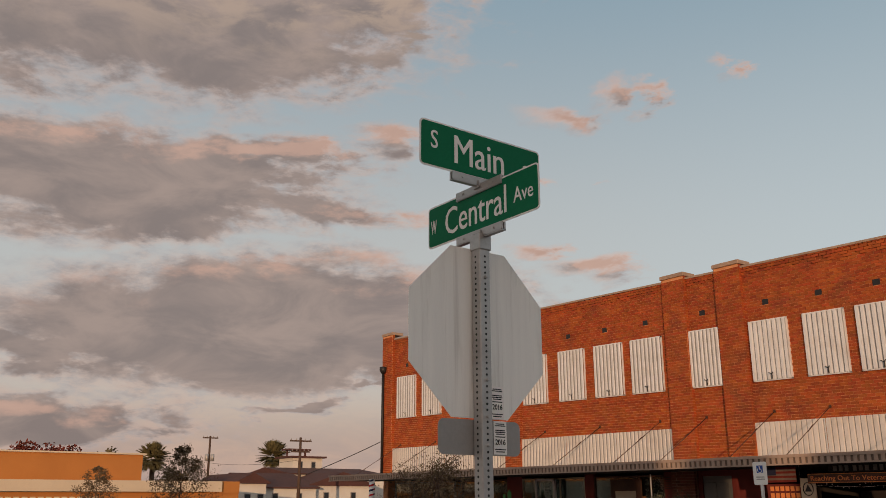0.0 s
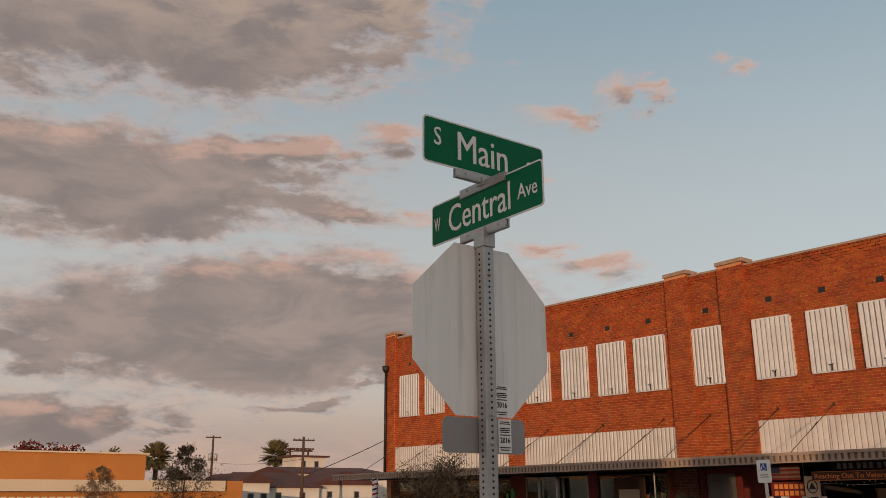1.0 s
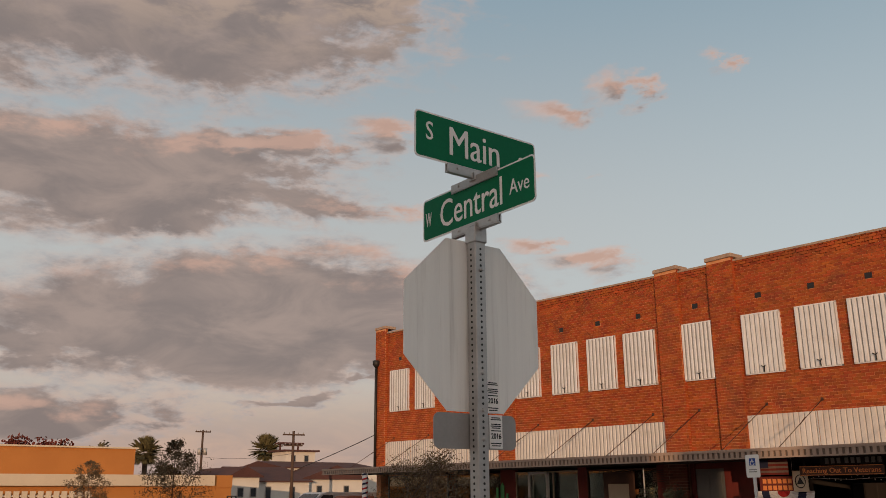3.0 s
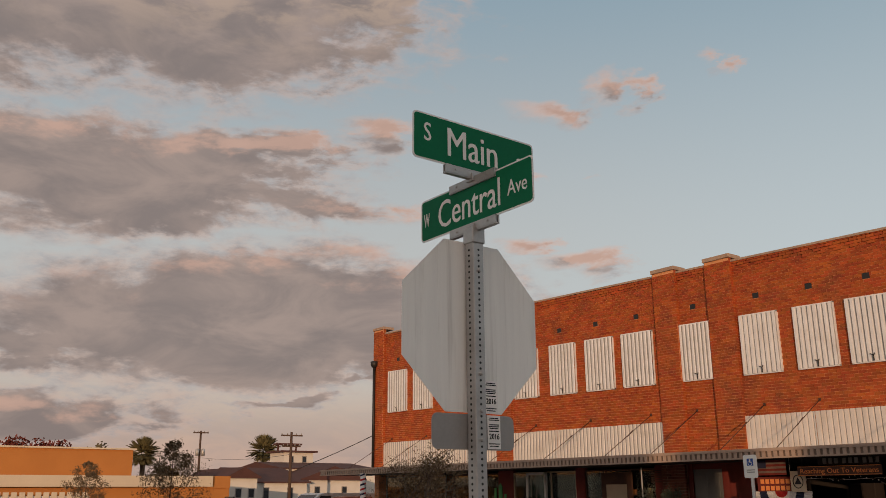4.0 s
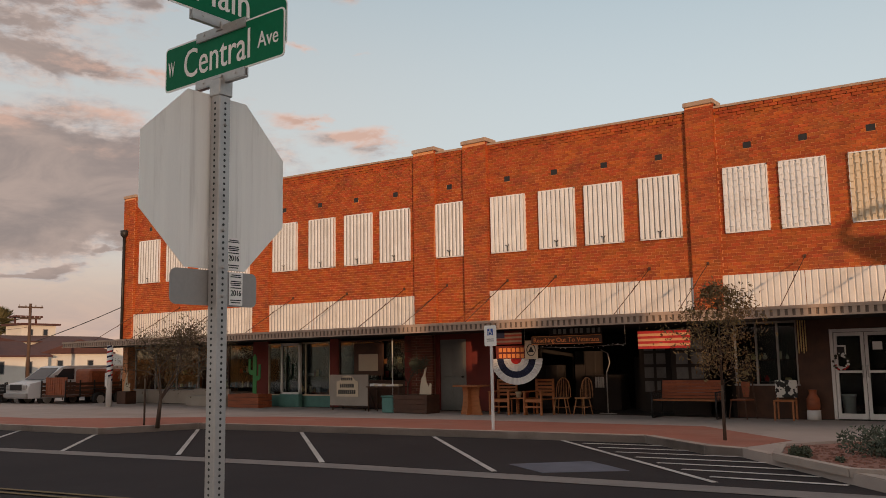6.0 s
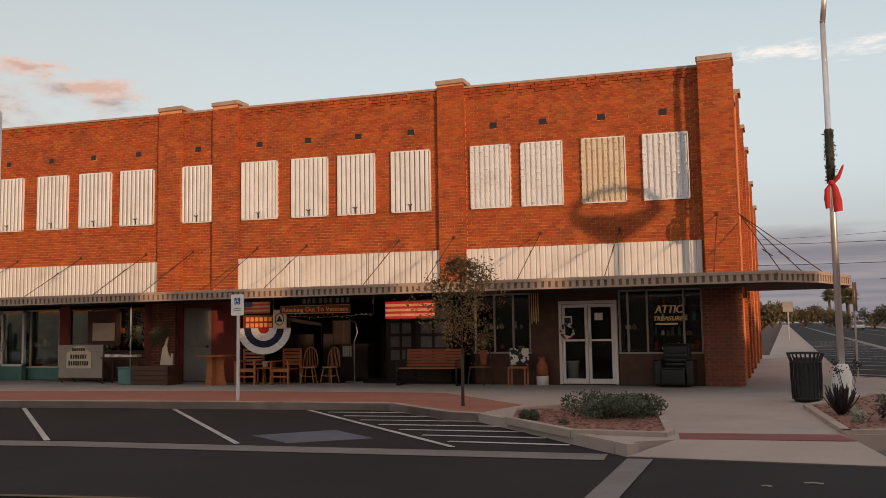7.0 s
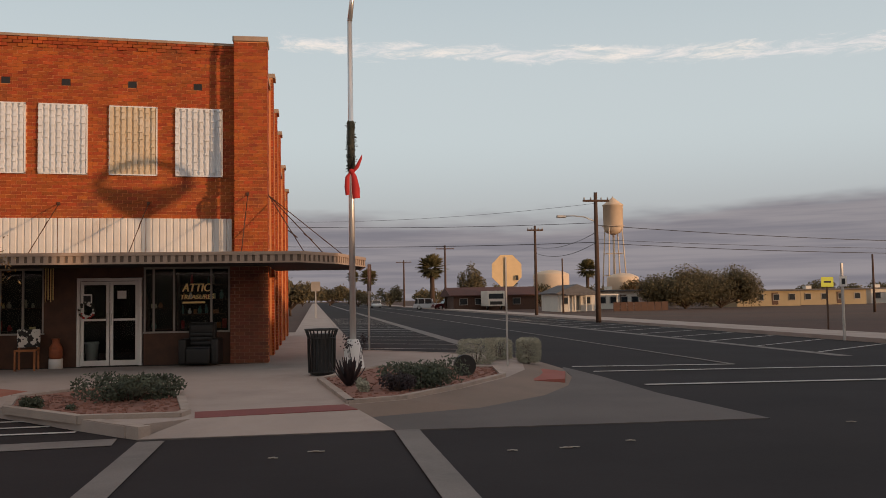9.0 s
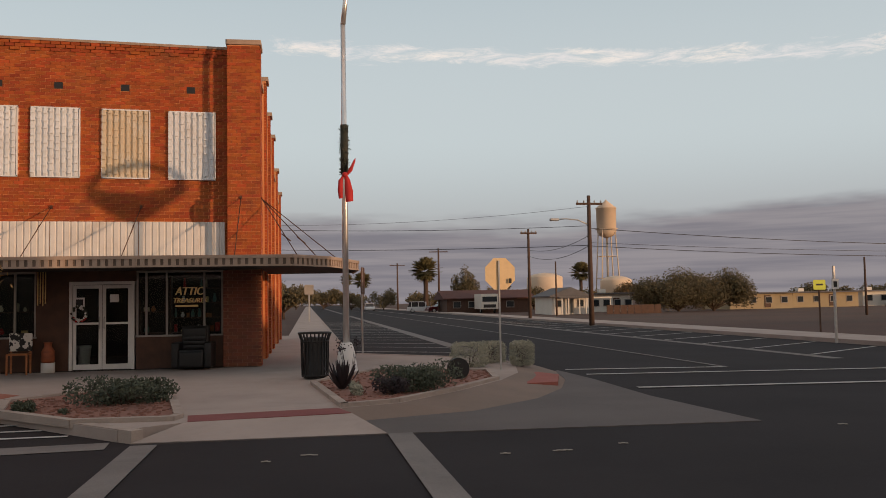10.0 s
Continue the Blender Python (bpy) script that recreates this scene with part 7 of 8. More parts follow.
def gable(t, x0, y0, x1, y1, z0, rise, roof, along="y", over=0.3):
    """A pitched roof with thickness over the given rectangle; the ridge runs along x or y."""
    bm = bmesh.new()
    x0, y0, x1, y1 = x0 - over, y0 - over, x1 + over, y1 + over
    if along == "y":
        xm = (x0 + x1) / 2
        prof, ends = [(x0, z0), (x1, z0), (x1, z0 + 0.12), (xm, z0 + rise + 0.12), (x0, z0 + 0.12)], (y0, y1)
        a = [bm.verts.new((p, ends[0], q)) for p, q in prof]
        b = [bm.verts.new((p, ends[1], q)) for p, q in prof]
    else:
        ym = (y0 + y1) / 2
        prof, ends = [(y0, z0), (y1, z0), (y1, z0 + 0.12), (ym, z0 + rise + 0.12), (y0, z0 + 0.12)], (x0, x1)
        a = [bm.verts.new((ends[0], p, q)) for p, q in prof]
        b = [bm.verts.new((ends[1], p, q)) for p, q in prof]
    bm.faces.new(a)
    bm.faces.new(b[::-1])
    for i in range(5):
        bm.faces.new((a[i], a[(i + 1) % 5], b[(i + 1) % 5], b[i]))
    return part("roof", bm, M[roof], t)


def wall_window(t, x0, y0, z0, x1, y1, z1):
    """A window set into a wall: frame proud, dark pane inside it."""
    w = new("window")
    w.parent = t
    bm = bmesh.new()
    bx(bm, x0, y0, z0, x1, y1, z1)
    part("frame", bm, M["frame_grey"], w)
    bm = bmesh.new()
    d = 0.02
    if abs(x1 - x0) < abs(y1 - y0):
        bx(bm, x0 - d, y0 + 0.08, z0 + 0.08, x1 + d, y1 - 0.08, z1 - 0.08)
    else:
        bx(bm, x0 + 0.08, y0 - d, z0 + 0.08, x1 - 0.08, y1 + d, z1 - 0.08)
    part("pane", bm, M["car_glass"], w)


t = thing("ochre_building", (0, 0, 0), "low ochre stucco building with a pale parapet band", "building")
house_box(t, -80, -60, -63, 7.0, 2.05, "tan_stucco")
bm = bmesh.new()
bx(bm, -80, -60, 2.1, -62.6, 5.5, 2.85)
part("parapet_band", bm, M["pale_stucco"], t, "pale parapet band")
bm = bmesh.new()
bx(bm, -80, 4.6, 2.0, -62.9, 7.0, 2.85)
part("end_wall", bm, M["tan_stucco"], t)
bm = bmesh.new()
bx(bm, -90, -60, 2.8, -66, 0.6, 4.75)
part("upper_storey", bm, M["tan_stucco"], t)
bm = bmesh.new()
bx(bm, -90.2, -60, 4.75, -65.8, 0.8, 4.86)
part("roof_edge", bm, M["pale_stucco"], t)
fw = thing("yard_fence", (0, 0, 0), "pale slatted yard fence catching the sun", "fence")
for k in range(30):
    bm = bmesh.new()
    y = -18 + k * 0.48
    bx(bm, -61.2, y, 0.0, -61.1, y + 0.33, 1.75)
    part("slat", bm, M["pale_stucco"], fw)
for z in (0.3, 1.4):
    bm = bmesh.new()
    bx(bm, -61.25, -18, z, -61.2, -3.6, z + 0.1)
    part("rail", bm, M["white_stucco"], fw)

t = thing("mission_house", (0, 0, 0), "white stucco mission house with red-brown roofs", "house")
house_box(t, -88, 13.5, -78, 16.4, 3.0, "white_stucco")
gable(t, -88, 13.5, -78, 16.4, 3.0, 0.9, "roof_red", "x")
house_box(t, -92, 16.4, -80, 22.8, 2.6, "white_stucco")
gable(t, -92, 16.4, -80, 22.8, 2.6, 1.5, "roof_red", "y")
house_box(t, -92, 22.8, -81, 30, 3.0, "white_stucco")
gable(t, -92, 22.8, -81, 30, 2.9, 1.3, "roof_red", "x")
house_box(t, -100, 24, -88, 36, 4.2, "white_stucco")
gable(t, -100, 24, -88, 36, 4.2, 0.8, "roof_red", "y")
for x, y, z, h in ((-78, 14.2, 1.2, 0.9), (-78, 15.5, 1.2, 0.9), (-80, 18.0, 1.0, 1.2), (-80, 20.6, 1.0, 1.2), (-81, 24.2, 1.1, 1.2), (-81, 27.4, 1.1, 1.2)):
    wall_window(t, x - 0.05, y, z, x + 0.05, y + 0.65, z + h)
bt = thing("bell_tower", (0, 0, 0), "white stucco tower with a dark flat roof", "tower")
house_box(bt, -98, 27.5, -94.5, 31.4, 6.3, "white_stucco")
bm = bmesh.new()
bx(bm, -98.4, 27.1, 6.3, -94.1, 31.8, 6.5)
part("roof", bm, M["roof_red"], bt)
for y in (28.2, 29.9):
    wall_window(bt, -94.55, y, 5.1, -94.45, y + 0.6, 5.9)
bm = bmesh.new()
for y in (27.6, 30.0):
    bx(bm, -96.5, y, 6.5, -96.3, y + 0.15, 7.3)
bx(bm, -97, 27.3, 7.2, -95.5, 30.4, 7.4)
part("belfry_frame", bm, M["roof_red"], bt)


def utility_pole(x, y, h, arms, label, r=0.16, turn=0.0, can=None, lamp=None):
    t = thing("utility_pole", pose(x, y, -0.14, 0, 0, turn), label, "utility pole", "utility poles")
    bm = bmesh.new()
    rod(bm, (0, 0, 0), (0, 0, h), r, r * 0.65, 10)
    part("pole", bm, M["pole_wood"], t)
    for z, w in arms:
        bm = bmesh.new()
        bx(bm, -w / 2, -0.14, z - 0.06, w / 2, -0.03, z + 0.06)
        part("crossarm", bm, M["pole_wood"], t)
        for s in (-0.45, -0.2, 0.2, 0.45):
            bm = bmesh.new()
            lathe(bm, [(0.03, 0), (0.05, 0.05), (0.03, 0.14)], 8, (s * w, -0.08, z + 0.06))
            part("insulator", bm, M["grey_sheet"], t)
    if can:
        for s in (-0.3, 0.3):
            bm = bmesh.new()
            lathe(bm, [(0.2, 0), (0.2, 0.7), (0.08, 0.75)], 12, (s, -0.25, can))
            part("transformer", bm, M["galv"], t, "grey transformer can")
    if lamp:
        bm = bmesh.new()
        tube(bm, [(0, 0, lamp - 0.35), (-0.7, 0, lamp - 0.05), (-1.4, 0, lamp + 0.02), (-1.9, 0, lamp)], 0.035, 6)
        part("lamp_arm", bm, M["galv"], t)
        bm = bmesh.new()
        bx(bm, -2.4, -0.12, lamp - 0.1, -1.85, 0.12, lamp + 0.05)
        bevel(bm, 0.03)
        part("lamp_head", bm, M["galv"], t)
    return t


utility_pole(-68, 14.6, 6.8, [(6.5, 1.9), (5.6, 1.6)], "wooden utility pole in front of the mission house", turn=80)
utility_pole(-90, 15.4, 8.2, [(8.0, 1.6)], "distant pole with transformers", turn=80, can=5.6)
utility_pole(17.6, 28.8, 7.7, [(7.2, 1.6)], "dark wooden utility pole with a lamp arm", lamp=6.3)
utility_pole(18.55, 47, 7.25, [(6.9, 1.3)], "wooden utility pole along the side street", r=0.14)
utility_pole(19.2, 100, 9.0, [(8.5, 2.6)], "wooden utility pole along the side street", r=0.18)
utility_pole(18.5, 150, 9.2, [(8.8, 3.0)], "distant wooden utility pole", r=0.2)
utility_pole(-6.0, 40.0, 7.2, [(6.8, 1.6)], "utility pole behind the brick building")
utility_pole(58.0, 26.0, 6.3, [(5.9, 1.6)], "distant utility pole across the empty lot")
utility_pole(24.5, 60.0, 5.2, [], "thin pole beside the white house", r=0.1)
utility_pole(43.0, 40.0, 4.4, [], "thin pole beyond the empty lot", r=0.1)


def wire(a, b, sag, r=0.018):
    t = thing("overhead_cable", (0, 0, 0), "dark sagging overhead cable", "cable", "overhead cables")
    bm = bmesh.new()
    a, b = Vector(a), Vector(b)
    pts = []
    for k in range(17):
        u = k / 16
        p = a.lerp(b, u)
        p.z -= sag * 4 * u * (1 - u)
        pts.append(p)
    tube(bm, pts, r, 4)
    part("line", bm, M["black"], t)


wire((17.5, 28.7, 5.75), (-6.0, 40.0, 6.7), 0.25)
wire((17.5, 28.7, 4.6), (-6.0, 40.0, 5.3), 0.2, 0.022)
wire((17.5, 28.7, 6.9), (-6.0, 40.0, 7.0), 0.5, 0.01)
wire((17.7, 28.7, 5.6), (58, 26, 4.2), 0.5, 0.022)
wire((17.7, 28.7, 4.55), (58, 26, 3.7), 0.45, 0.022)
wire((17.7, 28.7, 4.75), (58, 26, 3.9), 0.35, 0.014)
wire((17.6, 28.9, 5.2), (18.55, 46.8, 5.4), 0.4)
wire((17.6, 28.9, 4.6), (18.55, 46.8, 4.9), 0.5)
wire((-32.4, 0.3, 4.1), (-35.5, -2.0, 2.6), 0.05)
wire((-68, 14.6, 4.8), (-90, 15.4, 5.3), 0.3)


def palm(at, h, r, seed, label, shag=0.35):
    rnd = random.Random(seed)
    t = thing("palm_tree", at, label, "palm tree")
    bm = bmesh.new()
    tube(bm, [(0, 0, -0.2), (0.05, 0, h * 0.5), (0, 0, h - r * 0.4)], [r * 0.16, r * 0.12, r * 0.13], 8)
    part("trunk", bm, M["bark"], t)
    v, f = [], []
    for k in range(190):
        a = rnd.uniform(0, 6.28)
        e = rnd.uniform(-0.8, 1.45)
        d = Vector((math.cos(a) * math.cos(e), math.sin(a) * math.cos(e), math.sin(e)))
        L = r * rnd.uniform(0.75, 1.05) * (0.75 if e < -0.2 else 1.0)
        s = d.orthogonal().normalized()
        for q in range(9):              # fan of narrow blades
            w = (q - 4) / 4 * 0.5
            s2 = (Vector((-math.sin(a), math.cos(a), 0)))
            dd = (d + s2 * w).normalized()
            c0 = Vector((0, 0, h - r * 0.3)) + d * L * 0.45
            c1 = c0 + dd * L * 0.55 - Vector((0, 0, 0.12 * L))
            u = dd.cross(Vector((0, 0, 1))).normalized() * L * 0.06
            i = len(v)
            v += [tuple(Vector((0, 0, h - r * 0.3)) + d * L * 0.2), tuple(c0 + u), tuple(c1), tuple(c0 - u)]
            f.append((i, i + 1, i + 2, i + 3))
    me = bpy.data.meshes.new("crown")
    me.from_pydata(v, [], f)
    me.materials.append(M["leaf_palm"])
    share("crown", me, t)
    return t


palm((-110, 32.5, 0), 7.9, 2.7, 1, "palm tree behind the mission house")
palm((-85, 7.8, 0), 5.9, 2.0, 2, "palm tree behind the ochre building")
palm((20.0, 120, 0), 7.2, 3.0, 3, "palm tree along the side street")
palm((49.3, 130, 0), 6.8, 2.5, 4, "small palm tree beside the tanks")
palm((14.0, 190, 0), 7.4, 2.9, 5, "distant palm tree down the street")
palm((11.5, 215, 0), 8.2, 2.3, 6, "distant palm tree down the street")


def broad_tree(at, rx, ry, z0, h, n, leaf, material, label, seed, lumps=14, trunk=True):
    rnd = random.Random(seed)
    t = thing("tree", at, label, "tree")
    bm = bmesh.new()
    blobs = []
    for _ in range(lumps):
        a, q = rnd.uniform(0, 6.28), math.sqrt(rnd.random()) * 0.75
        blobs.append(Vector((q * rx * math.cos(a), q * ry * math.sin(a), z0 + (h - z0) * (0.26 + 0.50 * rnd.random() * (1.15 - q)))))
    rod(bm, (0, 0, -0.2), (0, 0, z0 + 0.4), 0.06 * h * 0.6, 0.04 * h * 0.6, 8)
    for b in blobs:
        rod(bm, (0, 0, z0 * 0.6), b, 0.05 * h * 0.35, 0.02, 5)
    part("trunk", bm, M["bark"], t)
    pts = []
    for _ in range(n):
        b = rnd.choice(blobs)
        d = Vector((rnd.gauss(0, 1), rnd.gauss(0, 1), rnd.gauss(0, 1))).normalized() * rnd.uniform(0.3, 1.05)
        p = b + Vector((d.x * rx * 0.36, d.y * ry * 0.36, d.z * (h - z0) * 0.28))
        p.z = max(p.z, z0 * 0.5)
        pts.append(p)
    share("crown", leaves_mesh("crown", material, pts, leaf, rnd, 0.5), t)
    return t


broad_tree((42.8, 73.8, -0.1), 5.4, 3.5, 0.1, 5.5, 24000, 0.13, M["leaf_olive"], "broad olive-green tree beyond the empty lot", 1, 30)
broad_tree((47.3, 74.3, -0.1), 4.9, 3.5, 0.1, 5.6, 24000, 0.13, M["leaf_olive"], "broad olive-green tree beyond the empty lot", 2, 30)
broad_tree((27.5, 125, 0), 2.6, 2.6, 1.0, 7.8, 2600, 0.22, M["leaf_olive"], "tall dark tree along the side street", 3)
broad_tree((-1.5, 75, 0), 3.6, 3.0, 0.8, 4.3, 2600, 0.18, M["leaf_olive"], "low tree beyond the brick building", 4)
broad_tree((5.5, 230, 0), 6.0, 4.0, 0.8, 7.0, 2200, 0.35, M["leaf_olive"], "distant trees down the street", 5)
broad_tree((60.0, 135, 0), 3.0, 2.4, 0.5, 5.2, 2000, 0.22, M["leaf_brown"], "bronze tree in front of the water tower", 6)
broad_tree((-112, 3.5, 0), 6.0, 5.0, 4.0, 9.2, 3200, 0.25, M["leaf_red"], "dark red tree behind the ochre building", 7)
broad_tree((-108, 9.5, 0), 3.0, 2.5, 3.5, 8.0, 1600, 0.25, M["leaf_olive"], "tree behind the ochre building", 8)
broad_tree((-88, 11.5, 0), 2.0, 2.0, 1.5, 5.0, 1400, 0.2, M["leaf_brown"], "small tree between the houses", 9)
for k, (x, y, w, h) in enumerate(((10.5, 170, 3.0, 4.6), (17.0, 165, 3.4, 5.2), (24.5, 150, 3.2, 4.4), (33.5, 128, 3.0, 4.6), (38.0, 120, 2.6, 4.0), (47.0, 118, 3.0, 3.6),
                                   (66.0, 112, 3.2, 3.8), (82.0, 112, 4.0, 3.6), (94.0, 108, 4.0, 3.8))):
    broad_tree((x, y, 0), w, w * 0.8, 0.2, h, 2200, 0.2, M["leaf_olive"], "dark rounded tree among the far houses", 120 + k, 12)
rnd = random.Random(44)
for k in range(26):          # low line of trees on the horizon
    x = -10 + k * 9.5 + rnd.uniform(-3, 3)
    if 20 < x < 32:
        continue
    broad_tree((x, 260 + rnd.uniform(-30, 60), 0), rnd.uniform(5, 9), 4, 0.5, rnd.uniform(4, 8), 500, 0.5, M["leaf_olive"], "distant dark tree on the skyline", 60 + k, 9)

# water tower
t = thing("water_tower", (68.5, 170, 0), "cream water tower on slender legs", "water tower")
bm = bmesh.new()
lathe(bm, [(0.3, 15.2), (1.6, 15.7), (2.2, 16.6), (2.25, 21.8), (2.4, 21.9), (2.4, 22.0), (0.25, 23.7), (0.1, 24.0)], 24)
part("tank", bm, M["tank_cream"], t)
for k in range(4):
    a = math.pi / 4 + k * math.pi / 2
    bm = bmesh.new()
    rod(bm, (3.2 * math.cos(a), 3.2 * math.sin(a), -0.2), (2.1 * math.cos(a), 2.1 * math.sin(a), 17), 0.16, 0.14, 8)
    part("leg", bm, M["tank_cream"], t)
bm = bmesh.new()
rod(bm, (0, 0, 0), (0, 0, 15.5), 0.25, n=10)
part("riser", bm, M["tank_cream"], t)
for z in (6.0, 11.0):
    bm = bmesh.new()
    r = 3.2 - 1.1 * z / 17
    p = [(r * math.cos(math.pi / 4 + k * math.pi / 2), r * math.sin(math.pi / 4 + k * math.pi / 2), z) for k in range(5)]
    tube(bm, p, 0.08, 5)
    part("brace_ring", bm, M["tank_cream"], t)
bm = bmesh.new()
tube(bm, [(2.5 * math.cos(2 * math.pi * k / 24), 2.5 * math.sin(2 * math.pi * k / 24), 17.2) for k in range(25)], 0.07, 4)
part("walkway_rail", bm, M["tank_cream"], t)
for x, y, r, h in ((46, 142, 3.4, 5.6), (59.5, 140, 3.0, 4.8)):
    t = thing("storage_tank", (x, y, 0), "round cream storage tank with a shallow dome", "tank")
    bm = bmesh.new()
    lathe(bm, [(r, -0.2), (r, h), (r * 0.97, h + 0.2), (r * 0.6, h + 0.75), (0.1, h + 1.0)], 28)
    part("shell", bm, M["tank_cream"], t)

# houses on the far side
t = thing("cottage", (0, 0, 0), "small white cottage with a porch and grey roof", "house")
house_box(t, 26.6, 69, 30.6, 76, 1.7, "white_stucco")
gable(t, 26.6, 69, 30.6, 76, 1.7, 0.9, "roof_grey", "y")
bm = bmesh.new()
plate(bm, [(26.6, 1.7), (30.6, 1.7), (28.6, 2.55)], 69.0, 69.15)
part("gable_wall", bm, M["white_stucco"], t)
for x in (27.3, 28.0, 29.2, 29.9):
    bm = bmesh.new()
    bx(bm, x, 67.8, -0.1, x + 0.12, 67.92, 1.55)
    part("porch_post", bm, M["white_stucco"], t)
bm = bmesh.new()
bx(bm, 27.0, 67.6, 1.55, 30.3, 69.0, 1.68)
part("porch_roof", bm, M["roof_grey"], t)
bm = bmesh.new()
bx(bm, 28.3, 68.93, 0, 29.0, 68.99, 1.45)
part("door", bm, M["grey_door"], t)
for x in (27.0, 29.4):
    wall_window(t, x, 68.92, 0.6, x + 0.7, 68.99, 1.4)
bm = bmesh.new()
bx(bm, 31.0, 70.0, 1.5, 33.6, 73, 1.65)
for x in (31.1, 33.4):
    bx(bm, x, 70.1, -0.1, x + 0.1, 70.2, 1.5)
cp = thing("carport", (0, 0, 0), "flat-roofed pale carport beside the cottage", "carport")
part("roof", bm, M["white_stucco"], cp)
t = thing("ranch_house", (0, 0, 0), "long low house with a red-brown roof", "house")
house_box(t, 19.5, 95, 31.0, 103, 1.7, "wood_dark")
gable(t, 19.5, 95, 31.0, 103, 1.7, 1.1, "roof_red", "x", 0.6)
for x in (20.3, 22.4, 25.0, 27.6):
    wall_window(t, x, 94.93, 0.5, x + 1.1, 95.0, 1.4)
for i, (x0, y0, x1, y1, h, wall, lab) in enumerate(((52.6, 80.8, 61.0, 88, 1.72, "tan_dull", "flat-roofed pale yellow house by the empty lot"), (63.5, 85, 72.8, 94, 1.75, "tan_dull", "low tan house with a flat roof"), (35.0, 82, 40.5, 88, 2.0, "white_stucco", "small white house behind the trees"), (75.5, 88, 84, 96, 1.8, "white_stucco", "low pale house with a long porch"))):
    t = thing("bungalow", (0, 0, 0), lab, "house", "far bungalows")
    house_box(t, x0, y0, x1, y1, h, wall)
    bm = bmesh.new()
    bx(bm, x0 - 0.4, y0 - 0.6, h, x1 + 0.4, y1 + 0.4, h + 0.16)
    part("roof", bm, M["roof_grey"], t)
    k = 4
    for j in range(k):
        xx = x0 + (x1 - x0) * (j + 0.25) / k
        wall_window(t, xx, y0 - 0.07, 0.5, xx + 0.9, y0, 1.35)
    bm = bmesh.new()
    bx(bm, x0 + (x1 - x0) * 0.55, y0 - 0.06, 0, x0 + (x1 - x0) * 0.55 + 0.8, y0 - 0.01, 1.5)
    part("door", bm, M["wood_dark"], t)
    bm = bmesh.new()
    bx(bm, x0 + 2, y0 + 2, h + 0.16, x0 + 2.8, y0 + 2.8, h + 0.6)
    part("roof_cooler", bm, M["white_stucco"], t)
t = thing("lot_fence", (0, 0, 0), "dark low fence behind the empty lot", "fence")
for k in range(1, 9):
    bm = bmesh.new()
    bx(bm, 31 + k * 0.75, 66.5, -0.2, 31.7 + k * 0.75, 66.56, 0.75)
    part("panel", bm, M["wood_dark"], t)


# ---- vehicles ----
def wheel(t, x, y, r=0.33, w=0.2):
    wh = new("wheel")
    wh.parent = t
    wh.matrix_basis = Matrix.Translation((x, y, r))
    bm = bmesh.new()
    rod(bm, (0, -w / 2, 0), (0, w / 2, 0), r, r, 18)
    part("tyre", bm, M["rubber"], wh)
    bm = bmesh.new()
    rod(bm, (0, -w / 2 - 0.012, 0), (0, w / 2 + 0.012, 0), r * 0.58, r * 0.58, 14)
    part("rim", bm, M["galv"], wh)
    return wh


def car(m, L, W, H, paint, label, category="car", boxy=0.0):
    """A car seen from far: the nose points to -x."""
    t = thing("car" if category == "car" else category, m, label, category, "parked vehicles")
    hL, hW = L / 2, W / 2
    belt = H * 0.55
    body = [(-hL, 0.3), (-hL + 0.08, belt * 0.78), (-hL + 0.3, belt * 0.9), (-hL * 0.42, belt), (hL - 0.1, belt), (hL, belt * 0.8), (hL, 0.3)]
    bm = bmesh.new()
    plate(bm, body, -hW, hW)
    bevel(bm, 0.05, 2)
    part("body", bm, M[paint], t)
    roof = [(-hL * 0.42, belt - 0.02), (-hL * 0.12 - 0.1 * boxy, H - 0.02), (hL * (0.6 + 0.3 * boxy), H), (hL * 0.93, belt - 0.02)]
    bm = bmesh.new()
    plate(bm, roof, -hW + 0.12, hW - 0.12)
    bevel(bm, 0.04, 2)
    part("cabin", bm, M["car_glass"], t)
    bm = bmesh.new()
    bx(bm, -hL * 0.14, -hW + 0.1, H - 0.06, hL * (0.6 + 0.3 * boxy), hW - 0.1, H + 0.02)
    bevel(bm, 0.02)
    part("roof", bm, M[paint], t)
    for x in (-hL * 0.3, hL * 0.2, hL * 0.66):
        for s in (-1, 1):
            bm = bmesh.new()
            bx(bm, x, s * (hW - 0.13) - 0.02, belt - 0.02, x + 0.09, s * (hW - 0.13) + 0.02, H - 0.03)
            part("pillar", bm, M[paint], t)
    for x in (-hL * 0.62, hL * 0.62):
        for s in (-1, 1):
            wheel(t, x, s * (hW - 0.1))
    for s in (-1, 1):
        bm = bmesh.new()
        bx(bm, -hL - 0.01, s * hW * 0.75 - 0.15, belt * 0.6, -hL + 0.05, s * hW * 0.75 + 0.15, belt * 0.78)
        part("headlight", bm, M["white_paint"], t)
    return t


car(pose(17.4, 105, -0.14, 0, 0, 170), 4.2, 1.8, 1.62, "car_white", "white estate car parked along the side street", boxy=0.8)
car(pose(20.0, 103, -0.14, 0, 0, 10), 4.6, 1.85, 1.6, "car_red", "maroon van parked along the side street", boxy=0.9)
car(pose(22.2, 101, -0.14, 0, 0, 10), 4.4, 1.8, 1.45, "car_dark", "dark car parked by the low house")
car(pose(13.0, 150, -0.14, 0, 0, 90), 4.4, 1.8, 1.5, "car_white", "distant pale car down the street")
car(pose(79.5, 85.5, -0.14, 0, 0, 20), 4.4, 1.9, 1.6, "car_white", "pale car parked before the tan house", boxy=0.6)
